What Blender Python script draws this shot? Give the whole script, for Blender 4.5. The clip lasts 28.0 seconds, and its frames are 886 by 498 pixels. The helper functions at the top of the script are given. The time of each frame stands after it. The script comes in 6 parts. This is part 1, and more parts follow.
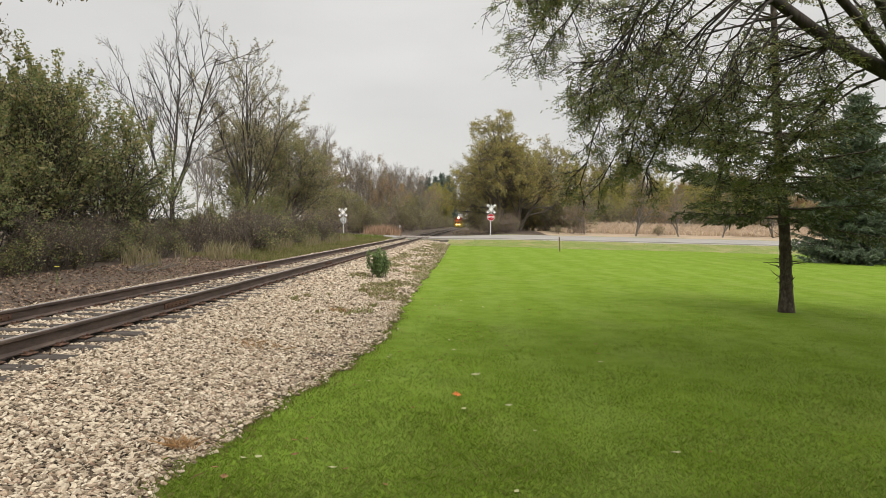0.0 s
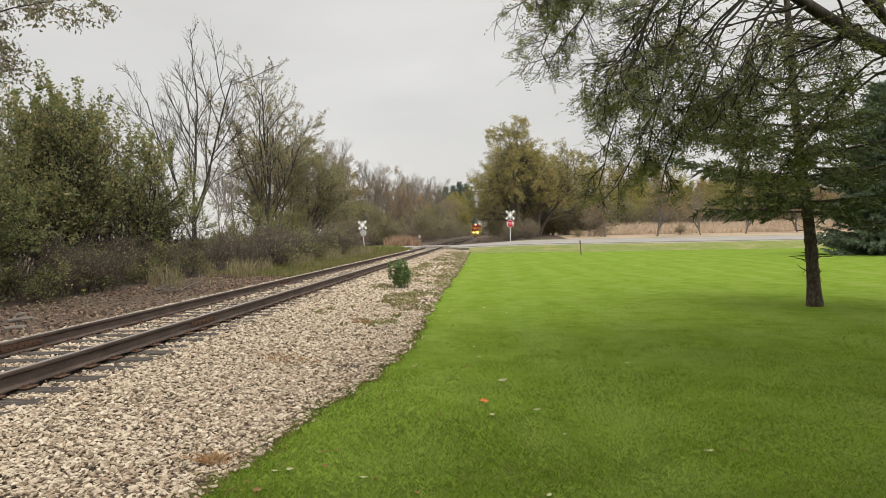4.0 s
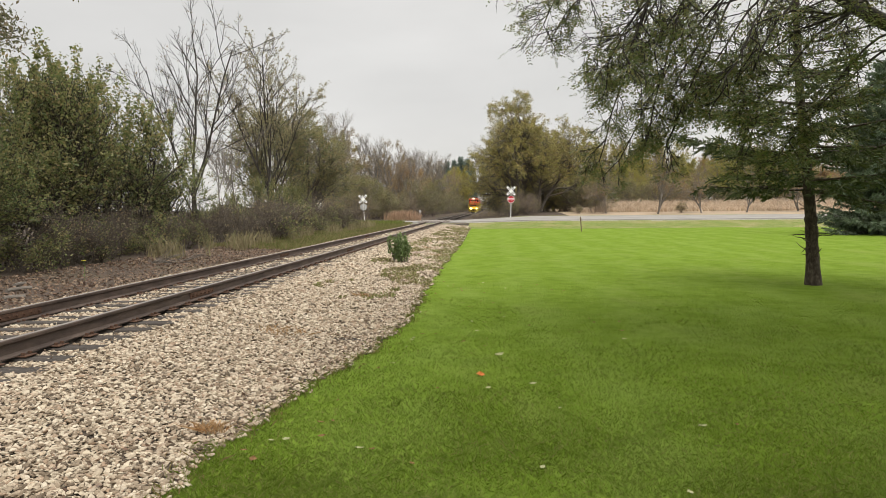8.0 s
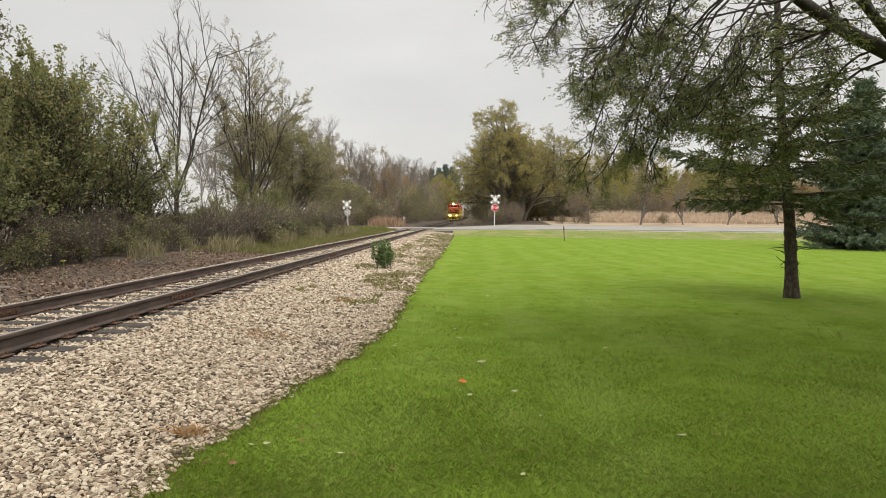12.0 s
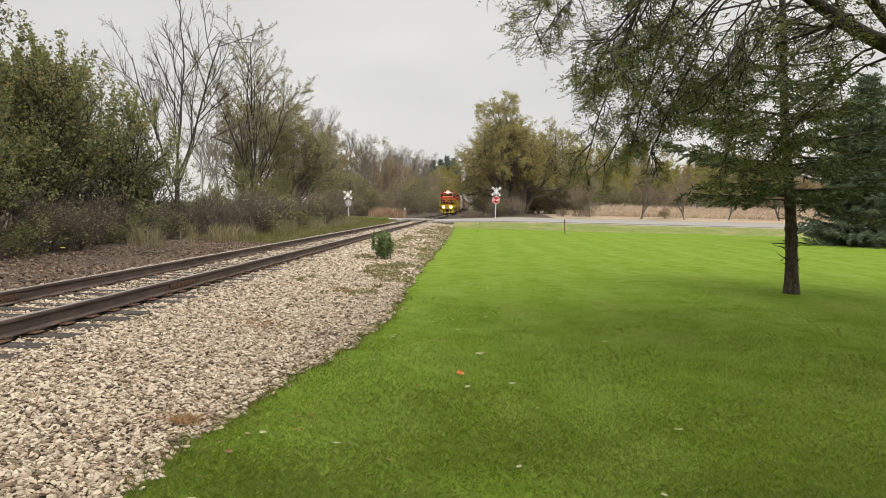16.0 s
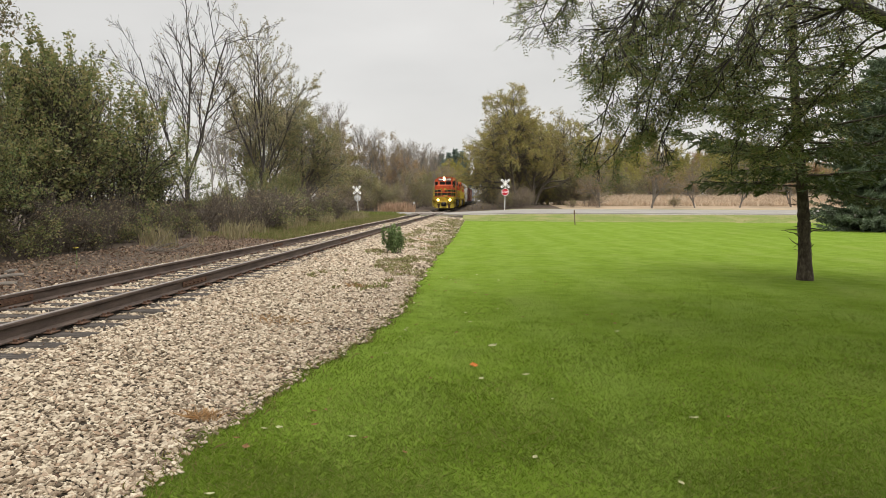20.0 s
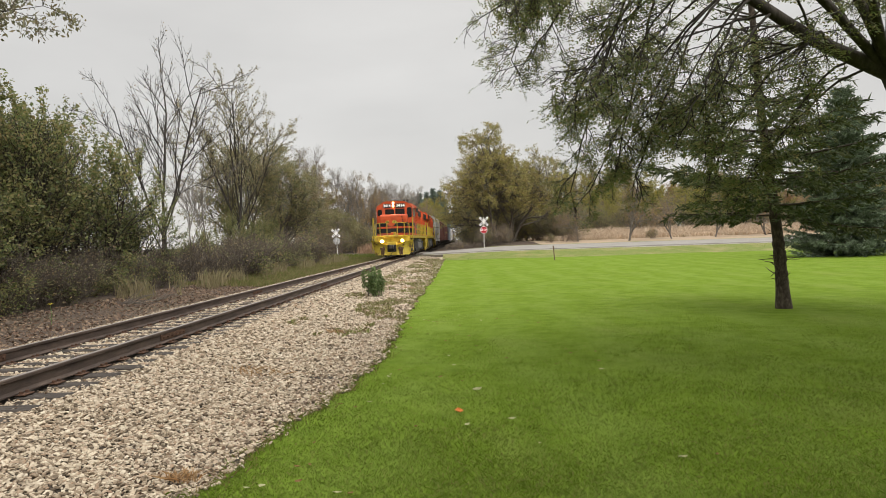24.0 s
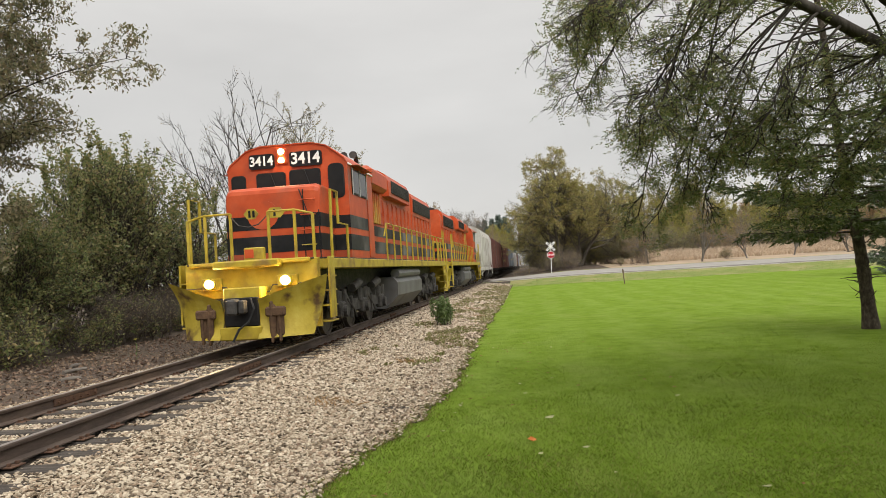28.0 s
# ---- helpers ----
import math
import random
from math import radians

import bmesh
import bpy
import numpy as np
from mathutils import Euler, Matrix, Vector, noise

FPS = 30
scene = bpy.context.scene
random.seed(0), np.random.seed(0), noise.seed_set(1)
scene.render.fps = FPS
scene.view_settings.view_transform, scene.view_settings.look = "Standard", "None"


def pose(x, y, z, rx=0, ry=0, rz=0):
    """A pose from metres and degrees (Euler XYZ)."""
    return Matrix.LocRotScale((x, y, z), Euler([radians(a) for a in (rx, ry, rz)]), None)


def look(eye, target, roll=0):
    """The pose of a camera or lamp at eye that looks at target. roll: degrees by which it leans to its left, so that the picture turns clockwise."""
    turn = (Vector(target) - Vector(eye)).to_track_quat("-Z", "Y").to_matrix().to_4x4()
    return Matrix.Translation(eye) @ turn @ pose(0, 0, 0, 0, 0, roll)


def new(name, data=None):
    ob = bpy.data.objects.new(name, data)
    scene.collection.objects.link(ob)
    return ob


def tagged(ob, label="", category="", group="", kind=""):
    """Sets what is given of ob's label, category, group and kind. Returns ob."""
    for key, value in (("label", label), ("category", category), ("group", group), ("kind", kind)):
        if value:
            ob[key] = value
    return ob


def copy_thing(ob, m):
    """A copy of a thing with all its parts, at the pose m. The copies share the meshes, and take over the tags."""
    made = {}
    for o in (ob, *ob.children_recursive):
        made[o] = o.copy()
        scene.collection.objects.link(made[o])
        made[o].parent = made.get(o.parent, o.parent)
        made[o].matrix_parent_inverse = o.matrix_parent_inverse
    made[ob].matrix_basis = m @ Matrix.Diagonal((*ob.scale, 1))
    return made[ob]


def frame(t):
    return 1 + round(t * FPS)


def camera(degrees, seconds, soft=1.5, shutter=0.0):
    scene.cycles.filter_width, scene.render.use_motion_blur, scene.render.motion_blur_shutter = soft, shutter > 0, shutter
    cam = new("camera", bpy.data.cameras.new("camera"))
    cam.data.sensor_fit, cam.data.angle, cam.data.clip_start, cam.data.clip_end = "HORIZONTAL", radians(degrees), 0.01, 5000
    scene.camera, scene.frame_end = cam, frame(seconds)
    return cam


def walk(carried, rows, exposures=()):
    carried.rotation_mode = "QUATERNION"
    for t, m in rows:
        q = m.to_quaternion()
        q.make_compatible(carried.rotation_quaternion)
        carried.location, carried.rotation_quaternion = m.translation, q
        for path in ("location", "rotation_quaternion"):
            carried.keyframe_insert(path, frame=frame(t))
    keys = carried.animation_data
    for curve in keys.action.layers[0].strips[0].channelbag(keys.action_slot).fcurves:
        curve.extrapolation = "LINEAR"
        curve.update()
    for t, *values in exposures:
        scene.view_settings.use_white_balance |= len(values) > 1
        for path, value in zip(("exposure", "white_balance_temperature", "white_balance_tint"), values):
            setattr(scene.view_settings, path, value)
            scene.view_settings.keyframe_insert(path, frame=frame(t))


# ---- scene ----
EXPOSURE = [(0.0, -0.05), (3.5, -0.05), (6.0, 0.0), (21.5, 0.0), (24.0, -0.08), (28.0, -0.1)]
cam = camera(63.4, 28.0, soft=0.75)
PATH = [
    (0, -0.008, -0.003, 1.631, 88.035, -1.311, 2.272),
    (0.5, -0.002, 0.018, 1.624, 88.704, -1.468, 2.199),
    (1, -0.008, 0.017, 1.622, 88.707, -1.040, 2.081),
    (1.5, -0.010, 0.002, 1.631, 88.718, -0.195, 2.345),
    (2, -0.023, 0.014, 1.626, 88.807, -0.482, 4.141),
    (2.5, -0.022, 0.023, 1.618, 89.027, -1.744, 2.561),
    (3, -0.006, 0.030, 1.617, 88.183, -0.766, 2.165),
    (3.5, -0.015, -0.007, 1.615, 88.768, 0.980, 3.571),
    (5.5, -0.009, -0.016, 1.609, 88.169, 1.143, 4.195),
    (6, -0.004, -0.009, 1.603, 87.756, 0.975, 3.955),
    (6.5, -0.003, -0.010, 1.597, 87.349, 0.797, 3.795),
    (7, 0.009, -0.005, 1.601, 87.045, 0.695, 3.751),
    (7.5, 0.011, 0.000, 1.601, 86.824, 0.610, 3.801),
    (8, 0.004, 0.000, 1.598, 86.769, 0.505, 3.886),
    (8.5, -0.006, 0.009, 1.595, 86.808, 0.374, 3.922),
    (9, 0.000, 0.010, 1.599, 86.815, 0.196, 3.913),
    (9.5, 0.010, 0.006, 1.594, 86.916, 0.069, 3.845),
    (10, 0.007, -0.002, 1.598, 86.991, -0.035, 3.624),
    (10.5, -0.003, 0.008, 1.596, 87.058, -0.177, 3.359),
    (11, -0.016, 0.005, 1.600, 87.109, -0.354, 3.089),
    (11.5, -0.019, -0.005, 1.595, 87.225, -0.490, 2.858),
    (12, -0.004, -0.022, 1.596, 87.341, -0.583, 2.599),
    (12.5, -0.009, -0.026, 1.601, 87.442, -0.643, 2.245),
    (14.5, 0.001, -0.014, 1.591, 87.101, -1.016, 1.859),
    (15, -0.003, -0.024, 1.594, 87.045, -1.209, 2.196),
    (15.5, 0.002, -0.019, 1.592, 86.889, -1.315, 2.509),
    (16, 0.006, -0.001, 1.592, 86.674, -1.313, 2.679),
    (16.5, 0.006, 0.004, 1.588, 86.400, -1.286, 2.734),
    (17, 0.008, -0.002, 1.592, 86.214, -1.114, 2.791),
    (17.5, -0.000, -0.008, 1.594, 86.140, -0.929, 2.889),
    (18, 0.005, -0.010, 1.596, 86.167, -0.752, 3.079),
    (18.5, 0.005, -0.011, 1.595, 86.260, -0.582, 3.287),
    (19, -0.003, -0.014, 1.593, 86.309, -0.554, 3.445),
    (19.5, -0.016, -0.009, 1.593, 86.249, -0.442, 3.482),
    (20, -0.006, -0.002, 1.585, 86.136, -0.147, 3.400),
    (20.5, 0.002, -0.000, 1.591, 86.023, 0.192, 3.152),
    (21, 0.020, 0.012, 1.597, 85.860, 0.533, 3.010),
    (21.5, 0.025, 0.022, 1.601, 85.678, 0.778, 2.781),
    (23.5, -0.001, 0.030, 1.635, 88.116, 1.185, 1.246),
    (24, -0.001, 0.025, 1.635, 89.229, 1.897, 1.757),
    (24.5, -0.002, 0.025, 1.626, 89.357, 1.831, 2.899),
    (25, -0.003, 0.016, 1.629, 89.494, 2.150, 3.377),
    (25.5, 0.005, 0.006, 1.636, 89.816, 2.535, 3.766),
    (26, 0.007, 0.004, 1.637, 89.999, 2.757, 4.125),
    (26.5, 0.002, 0.002, 1.643, 90.249, 2.989, 4.541),
    (27, 0.001, -0.000, 1.639, 90.642, 3.129, 5.055),
    (27.5, 0.011, -0.006, 1.642, 91.122, 3.371, 5.875),
    (28, -0.005, -0.053, 1.660, 91.640, 3.539, 7.080),
]
walk(cam, [(t, pose(*p)) for t, *p in PATH], exposures=EXPOSURE)

# ---- daylight: a closed overcast sky, brighter towards the zenith ----
SUN_EL, SUN_AZ = 48.0, 148.0
world = bpy.data.worlds.new("overcast")
scene.world = world
world.use_nodes = True
wn, wl = world.node_tree.nodes, world.node_tree.links
wn.clear()
w_out = wn.new("ShaderNodeOutputWorld")
w_bg = wn.new("ShaderNodeBackground")
w_sky = wn.new("ShaderNodeTexSky")
w_sky.sky_type = "NISHITA"
w_sky.sun_disc = False
w_sky.sun_elevation = radians(SUN_EL)
w_sky.sun_rotation = radians(SUN_AZ)
w_dim = wn.new("ShaderNodeVectorMath")
w_dim.operation = "SCALE"
w_dim.inputs["Scale"].default_value = 0.10
w_co = wn.new("ShaderNodeTexCoord")
w_sep = wn.new("ShaderNodeSeparateXYZ")
w_grad = wn.new("ShaderNodeValToRGB")
w_grad.color_ramp.elements[0].position = 0.0
w_grad.color_ramp.elements[0].color = (0.66, 0.642, 0.618, 1)
w_grad.color_ramp.elements[1].position = 1.0
w_grad.color_ramp.elements[1].color = (2.0, 1.97, 1.95, 1)
for w_pos, w_val in ((0.16, 0.61), (0.36, 0.68), (0.6, 1.25)):
    el = w_grad.color_ramp.elements.new(w_pos)
    el.color = (w_val * 0.99, w_val * 0.97, w_val * 0.935, 1)
w_map = wn.new("ShaderNodeMapping")
w_map.inputs["Scale"].default_value = (1.6, 1.6, 5.0)
w_noise = wn.new("ShaderNodeTexNoise")
w_noise.inputs["Scale"].default_value = 1.3
w_noise.inputs["Detail"].default_value = 5.0
w_noise.inputs["Roughness"].default_value = 0.5
w_amp = wn.new("ShaderNodeMapRange")
w_amp.inputs["From Min"].default_value = 0.3
w_amp.inputs["From Max"].default_value = 0.7
w_amp.inputs["To Min"].default_value = 0.90
w_amp.inputs["To Max"].default_value = 1.09
w_mul = wn.new("ShaderNodeVectorMath")
w_mul.operation = "SCALE"
w_mix = wn.new("ShaderNodeMixRGB")
w_mix.inputs["Fac"].default_value = 0.94
wl.new(w_co.outputs["Generated"], w_sep.inputs[0])
wl.new(w_sep.outputs["Z"], w_grad.inputs["Fac"])
wl.new(w_co.outputs["Generated"], w_map.inputs["Vector"])
wl.new(w_map.outputs[0], w_noise.inputs["Vector"])
wl.new(w_noise.outputs["Fac"], w_amp.inputs["Value"])
wl.new(w_grad.outputs["Color"], w_mul.inputs[0])
wl.new(w_amp.outputs[0], w_mul.inputs["Scale"])
wl.new(w_sky.outputs["Color"], w_dim.inputs[0])
wl.new(w_dim.outputs[0], w_mix.inputs["Color1"])
wl.new(w_mul.outputs[0], w_mix.inputs["Color2"])
wl.new(w_mix.outputs[0], w_bg.inputs["Color"])
w_bg.inputs["Strength"].default_value = 1.22
wl.new(w_bg.outputs[0], w_out.inputs["Surface"])

sun = new("sun", bpy.data.lights.new("sun", "SUN"))
sun.data.energy = 3.0
sun.data.angle = radians(60)
sun.data.color = (1.0, 0.98, 0.94)
sun_dir = Vector((math.sin(radians(SUN_AZ)) * math.cos(radians(SUN_EL)), math.cos(radians(SUN_AZ)) * math.cos(radians(SUN_EL)), math.sin(radians(SUN_EL))))
sun.matrix_world = look(sun_dir * 100, (0, 0, 0))


# ---- mesh helpers ----
class Geo:
    """Collects vertices and faces of one mesh."""

    def __init__(self):
        self.v, self.f, self.n = [], [], 0

    def add(self, verts, faces):
        self.v.extend(tuple(p) for p in verts)
        n = self.n
        self.f.extend(tuple(i + n for i in q) for q in faces)
        self.n += len(verts)
        return self

    def box(self, x0, x1, y0, y1, z0, z1, c=0.01, m=None):
        """A box with chamfered edges."""
        c = min(c, 0.45 * min(abs(x1 - x0), abs(y1 - y0), abs(z1 - z0)))
        lo, hi = (x0, y0, z0), (x1, y1, z1)
        vs, ids = [], {}
        for sx in (0, 1):
            for sy in (0, 1):
                for sz in (0, 1):
                    s = (sx, sy, sz)
                    p = [(hi if s[k] else lo)[k] for k in range(3)]
                    q = [p[k] + (-c if s[k] else c) for k in range(3)]
                    for k in range(3):
                        ids[s, k] = len(vs)
                        vs.append([p[j] if j == k else q[j] for j in range(3)])
        fs = []
        for k in range(3):
            a, b = [j for j in range(3) if j != k]
            for side in (0, 1):
                loop = []
                for sa, sb in ((0, 0), (1, 0), (1, 1), (0, 1)):
                    s = [0, 0, 0]
                    s[k], s[a], s[b] = side, sa, sb
                    loop.append(ids[tuple(s), k])
                fs.append(loop if (side == 1) == (k != 1) else loop[::-1])
        for k in range(3):
            a, b = [j for j in range(3) if j != k]
            for sa in (0, 1):
                for sb in (0, 1):
                    s0, s1 = [0, 0, 0], [0, 0, 0]
                    s0[k], s1[k] = 0, 1
                    s0[a] = s1[a] = sa
                    s0[b] = s1[b] = sb
                    fs.append([ids[tuple(s0), a], ids[tuple(s1), a], ids[tuple(s1), b], ids[tuple(s0), b]])
        for s in [(i, j, k) for i in (0, 1) for j in (0, 1) for k in (0, 1)]:
            fs.append([ids[s, 0], ids[s, 1], ids[s, 2]])
        if m is not None:
            vs = [m @ Vector(p) for p in vs]
        return self.add(vs, fs)

    def tube(self, pts, radii, n=6, caps=True):
        """A tube along points; radii one number or one a point."""
        pts = [Vector(p) for p in pts]
        if not hasattr(radii, "__len__"):
            radii = [radii] * len(pts)
        vs, fs = [], []
        ref = None
        for i, p in enumerate(pts):
            d = (pts[min(i + 1, len(pts) - 1)] - pts[max(i - 1, 0)]).normalized()
            if ref is None:
                ref = Vector((0, 0, 1)) if abs(d.z) < 0.9 else Vector((1, 0, 0))
            u = d.cross(ref).normalized()
            w = d.cross(u)
            for k in range(n):
                a = 2 * math.pi * k / n
                vs.append(p + (u * math.cos(a) + w * math.sin(a)) * radii[i])
        for i in range(len(pts) - 1):
            for k in range(n):
                a, b = i * n + k, i * n + (k + 1) % n
                fs.append((a, b, b + n, a + n))
        if caps:
            fs.append(tuple(range(n))[::-1])
            fs.append(tuple((len(pts) - 1) * n + k for k in range(n)))
        return self.add(vs, fs)

    def prism(self, loop, axis, a, b):
        """A closed outline (in the two other axes, in xyz order) drawn out along an axis from a to b."""
        vs = []
        for t in (a, b):
            for p in loop:
                q = list(p)
                q.insert(axis, t)
                vs.append(q)
        n = len(loop)
        fs = [(i, (i + 1) % n, n + (i + 1) % n, n + i) for i in range(n)]
        fs += [tuple(range(n))[::-1], tuple(range(n, 2 * n))]
        return self.add(vs, fs)

    def lathe(self, prof, centre, axis=2, n=16):
        """A turned shape: prof holds (radius, height along the axis)."""
        vs, fs = [], []
        for r, h in prof:
            for k in range(n):
                a = 2 * math.pi * k / n
                q = [r * math.cos(a), r * math.sin(a)]
                q.insert(axis, h)
                vs.append([q[j] + centre[j] for j in range(3)])
        for i in range(len(prof) - 1):
            for k in range(n):
                a, b = i * n + k, i * n + (k + 1) % n
                fs.append((a, b, b + n, a + n))
        fs.append(tuple(range(n))[::-1])
        fs.append(tuple((len(prof) - 1) * n + k for k in range(n)))
        return self.add(vs, fs)

    def mesh(self, name, mats, smooth=False, fix=True):
        me = bpy.data.meshes.new(name)
        me.from_pydata(self.v, [], self.f)
        for m in mats if isinstance(mats, (list, tuple)) else [mats]:
            me.materials.append(m)
        if fix and len(self.f) < 20000:
            bm = bmesh.new()
            bm.from_mesh(me)
            bmesh.ops.recalc_face_normals(bm, faces=bm.faces)
            bm.to_mesh(me)
            bm.free()
        if smooth:
            me.polygons.foreach_set("use_smooth", [True] * len(me.polygons))
        me.update()
        return me


def part(name, geo, material, parent, label="", smooth=False, kind=""):
    """Links a Geo or mesh as one mesh object under a thing or a part."""
    me = geo.mesh(name, material, smooth) if isinstance(geo, Geo) else geo
    ob = new(name, me)
    ob.parent = parent
    return tagged(ob, label, kind=kind)


def thing(name, label, category, m=None, group="", kind="", geo=None, material=None, smooth=False):
    """A top-level thing: an Empty, or one mesh."""
    ob = new(name, geo.mesh(name, material, smooth) if isinstance(geo, Geo) else geo)
    if m is not None:
        ob.matrix_basis = m
    return tagged(ob, label, category, group, kind)


def fast_mesh(name, verts, faces, mats, smooth=False):
    """A mesh from numpy arrays: faces all of one size."""
    me = bpy.data.meshes.new(name)
    k = faces.shape[1]
    me.vertices.add(len(verts))
    me.vertices.foreach_set("co", np.asarray(verts, dtype=np.float32).ravel())
    me.loops.add(faces.size)
    me.loops.foreach_set("vertex_index", faces.astype(np.int32).ravel())
    me.polygons.add(len(faces))
    me.polygons.foreach_set("loop_start", np.arange(0, faces.size, k, dtype=np.int32))
    me.polygons.foreach_set("loop_total", np.full(len(faces), k, dtype=np.int32))
    for m in mats if isinstance(mats, (list, tuple)) else [mats]:
        me.materials.append(m)
    me.polygons.foreach_set("use_smooth", np.full(len(faces), smooth, dtype=bool))
    me.update(calc_edges=True)
    return me


# ---- materials ----
def material(name, stops, scale=6.0, rough=0.7, metal=0.0, bump=0.0, bump_scale=40.0, detail=6.0, by="noise", second=None, stretch=None, translucent=0.0, spec=0.3, emit=None, distort=0.0):
    """A surface whose colour runs through stops by noise at two scales, or by piece ('island', 'object')."""
    m = bpy.data.materials.new(name)
    m.use_nodes = True
    n, l = m.node_tree.nodes, m.node_tree.links
    bs = n["Principled BSDF"]
    out = n["Material Output"]
    bs.inputs["Roughness"].default_value = rough
    bs.inputs["Metallic"].default_value = metal
    bs.inputs["Specular IOR Level"].default_value = spec
    co = n.new("ShaderNodeTexCoord")
    vec = co.outputs["Object"]
    if stretch:
        mp = n.new("ShaderNodeMapping")
        mp.inputs["Scale"].default_value = stretch
        l.new(vec, mp.inputs["Vector"])
        vec = mp.outputs[0]
    noise_a = n.new("ShaderNodeTexNoise")
    noise_a.inputs["Scale"].default_value = scale
    noise_a.inputs["Detail"].default_value = detail
    noise_a.inputs["Roughness"].default_value = 0.62
    noise_a.inputs["Distortion"].default_value = distort
    l.new(vec, noise_a.inputs["Vector"])
    ramp = n.new("ShaderNodeValToRGB")
    els = ramp.color_ramp.elements
    lo, hi = (0.3, 0.7) if by == "noise" else (0.0, 1.0)
    for i, c in enumerate(stops):
        pos = lo + (hi - lo) * i / max(1, len(stops) - 1)
        if i < 2:
            els[i].position = pos
            els[i].color = (*c, 1)
        else:
            els.new(pos).color = (*c, 1)
    if len(stops) == 1:
        els[1].color = (*stops[0], 1)
    if by == "island":
        g = n.new("ShaderNodeNewGeometry")
        l.new(g.outputs["Random Per Island"], ramp.inputs["Fac"])
    elif by == "object":
        g = n.new("ShaderNodeObjectInfo")
        l.new(g.outputs["Random"], ramp.inputs["Fac"])
    else:
        l.new(noise_a.outputs["Fac"], ramp.inputs["Fac"])
    colour = ramp.outputs["Color"]
    if by != "noise":
        mul = n.new("ShaderNodeMixRGB")
        mul.blend_type = "MULTIPLY"
        mul.inputs["Fac"].default_value = 0.55
        rr = n.new("ShaderNodeValToRGB")
        rr.color_ramp.elements[0].position, rr.color_ramp.elements[1].position = 0.3, 0.7
        rr.color_ramp.elements[0].color = (0.55, 0.55, 0.55, 1)
        rr.color_ramp.elements[1].color = (1.2, 1.2, 1.2, 1)
        l.new(noise_a.outputs["Fac"], rr.inputs["Fac"])
        l.new(colour, mul.inputs["Color1"])
        l.new(rr.outputs["Color"], mul.inputs["Color2"])
        colour = mul.outputs[0]
    if second:
        c2, s2, amount, lo2, hi2 = second
        nb = n.new("ShaderNodeTexNoise")
        nb.inputs["Scale"].default_value = s2
        nb.inputs["Detail"].default_value = 5
        l.new(co.outputs["Object"], nb.inputs["Vector"])
        mr = n.new("ShaderNodeMapRange")
        mr.inputs["From Min"].default_value, mr.inputs["From Max"].default_value = lo2, hi2
        mr.inputs["To Max"].default_value = amount
        l.new(nb.outputs["Fac"], mr.inputs["Value"])
        mx = n.new("ShaderNodeMixRGB")
        mx.inputs["Color2"].default_value = (*c2, 1)
        l.new(mr.outputs[0], mx.inputs["Fac"])
        l.new(colour, mx.inputs["Color1"])
        colour = mx.outputs[0]
    l.new(colour, bs.inputs["Base Color"])
    if bump:
        nn = n.new("ShaderNodeTexNoise")
        nn.inputs["Scale"].default_value = bump_scale
        nn.inputs["Detail"].default_value = 4
        l.new(vec, nn.inputs["Vector"])
        bp = n.new("ShaderNodeBump")
        bp.inputs["Strength"].default_value = min(1.0, bump)
        bp.inputs["Distance"].default_value = 0.02
        l.new(nn.outputs["Fac"], bp.inputs["Height"])
        l.new(bp.outputs[0], bs.inputs["Normal"])
    if emit:
        bs.inputs["Emission Color"].default_value = (*emit[0], 1)
        bs.inputs["Emission Strength"].default_value = emit[1]
    if translucent:
        tr = n.new("ShaderNodeBsdfTranslucent")
        l.new(colour, tr.inputs["Color"])
        ms = n.new("ShaderNodeMixShader")
        ms.inputs["Fac"].default_value = translucent
        l.new(bs.outputs[0], ms.inputs[1])
        l.new(tr.outputs[0], ms.inputs[2])
        l.new(ms.outputs[0], out.inputs["Surface"])
    return m


def leaf_mat(name, *stops, tr=0.42, rough=0.5, spec=0.35):
    stops = [tuple(1.6 * c for c in s) for s in stops]
    return material(name, stops, scale=0.9, rough=rough, by="island", translucent=tr, spec=spec)


BARK = material("bark", [(0.05, 0.042, 0.034), (0.1, 0.085, 0.068), (0.15, 0.13, 0.108)], 9, 0.95, bump=0.9, bump_scale=25, stretch=(1, 1, 0.25))
BARK_DARK = material("bark_dark", [(0.018, 0.015, 0.012), (0.045, 0.037, 0.03), (0.075, 0.064, 0.054)], 9, 0.95, bump=0.9, bump_scale=25, stretch=(1, 1, 0.25))
BARK_GREY = material("bark_grey", [(0.1, 0.085, 0.074), (0.18, 0.16, 0.14), (0.25, 0.23, 0.205)], 7, 0.95, bump=0.8, bump_scale=22, stretch=(1, 1, 0.25))
BARK_SPRUCE = material("bark_spruce", [(0.02, 0.015, 0.011), (0.055, 0.042, 0.03), (0.11, 0.088, 0.068)], 16, 0.95, bump=1.0, bump_scale=34, stretch=(1, 1, 0.55))
TWIG = material("twig", [(0.1, 0.078, 0.065), (0.19, 0.155, 0.13)], 5, 0.9)
STEM_RED = material("stem_red", [(0.06, 0.047, 0.037), (0.1, 0.08, 0.062), (0.145, 0.122, 0.096)], 3, 0.9, by="island")
STEM_TAN = material("stem_tan", [(0.17, 0.14, 0.075), (0.27, 0.22, 0.125), (0.2, 0.19, 0.09)], 3, 0.9, by="island", translucent=0.2)
L_LOCUST = leaf_mat("leaf_locust", (0.056, 0.074, 0.024), (0.086, 0.108, 0.034), (0.118, 0.14, 0.046), (0.11, 0.115, 0.04), (0.155, 0.155, 0.054), (0.185, 0.15, 0.06), tr=0.48)
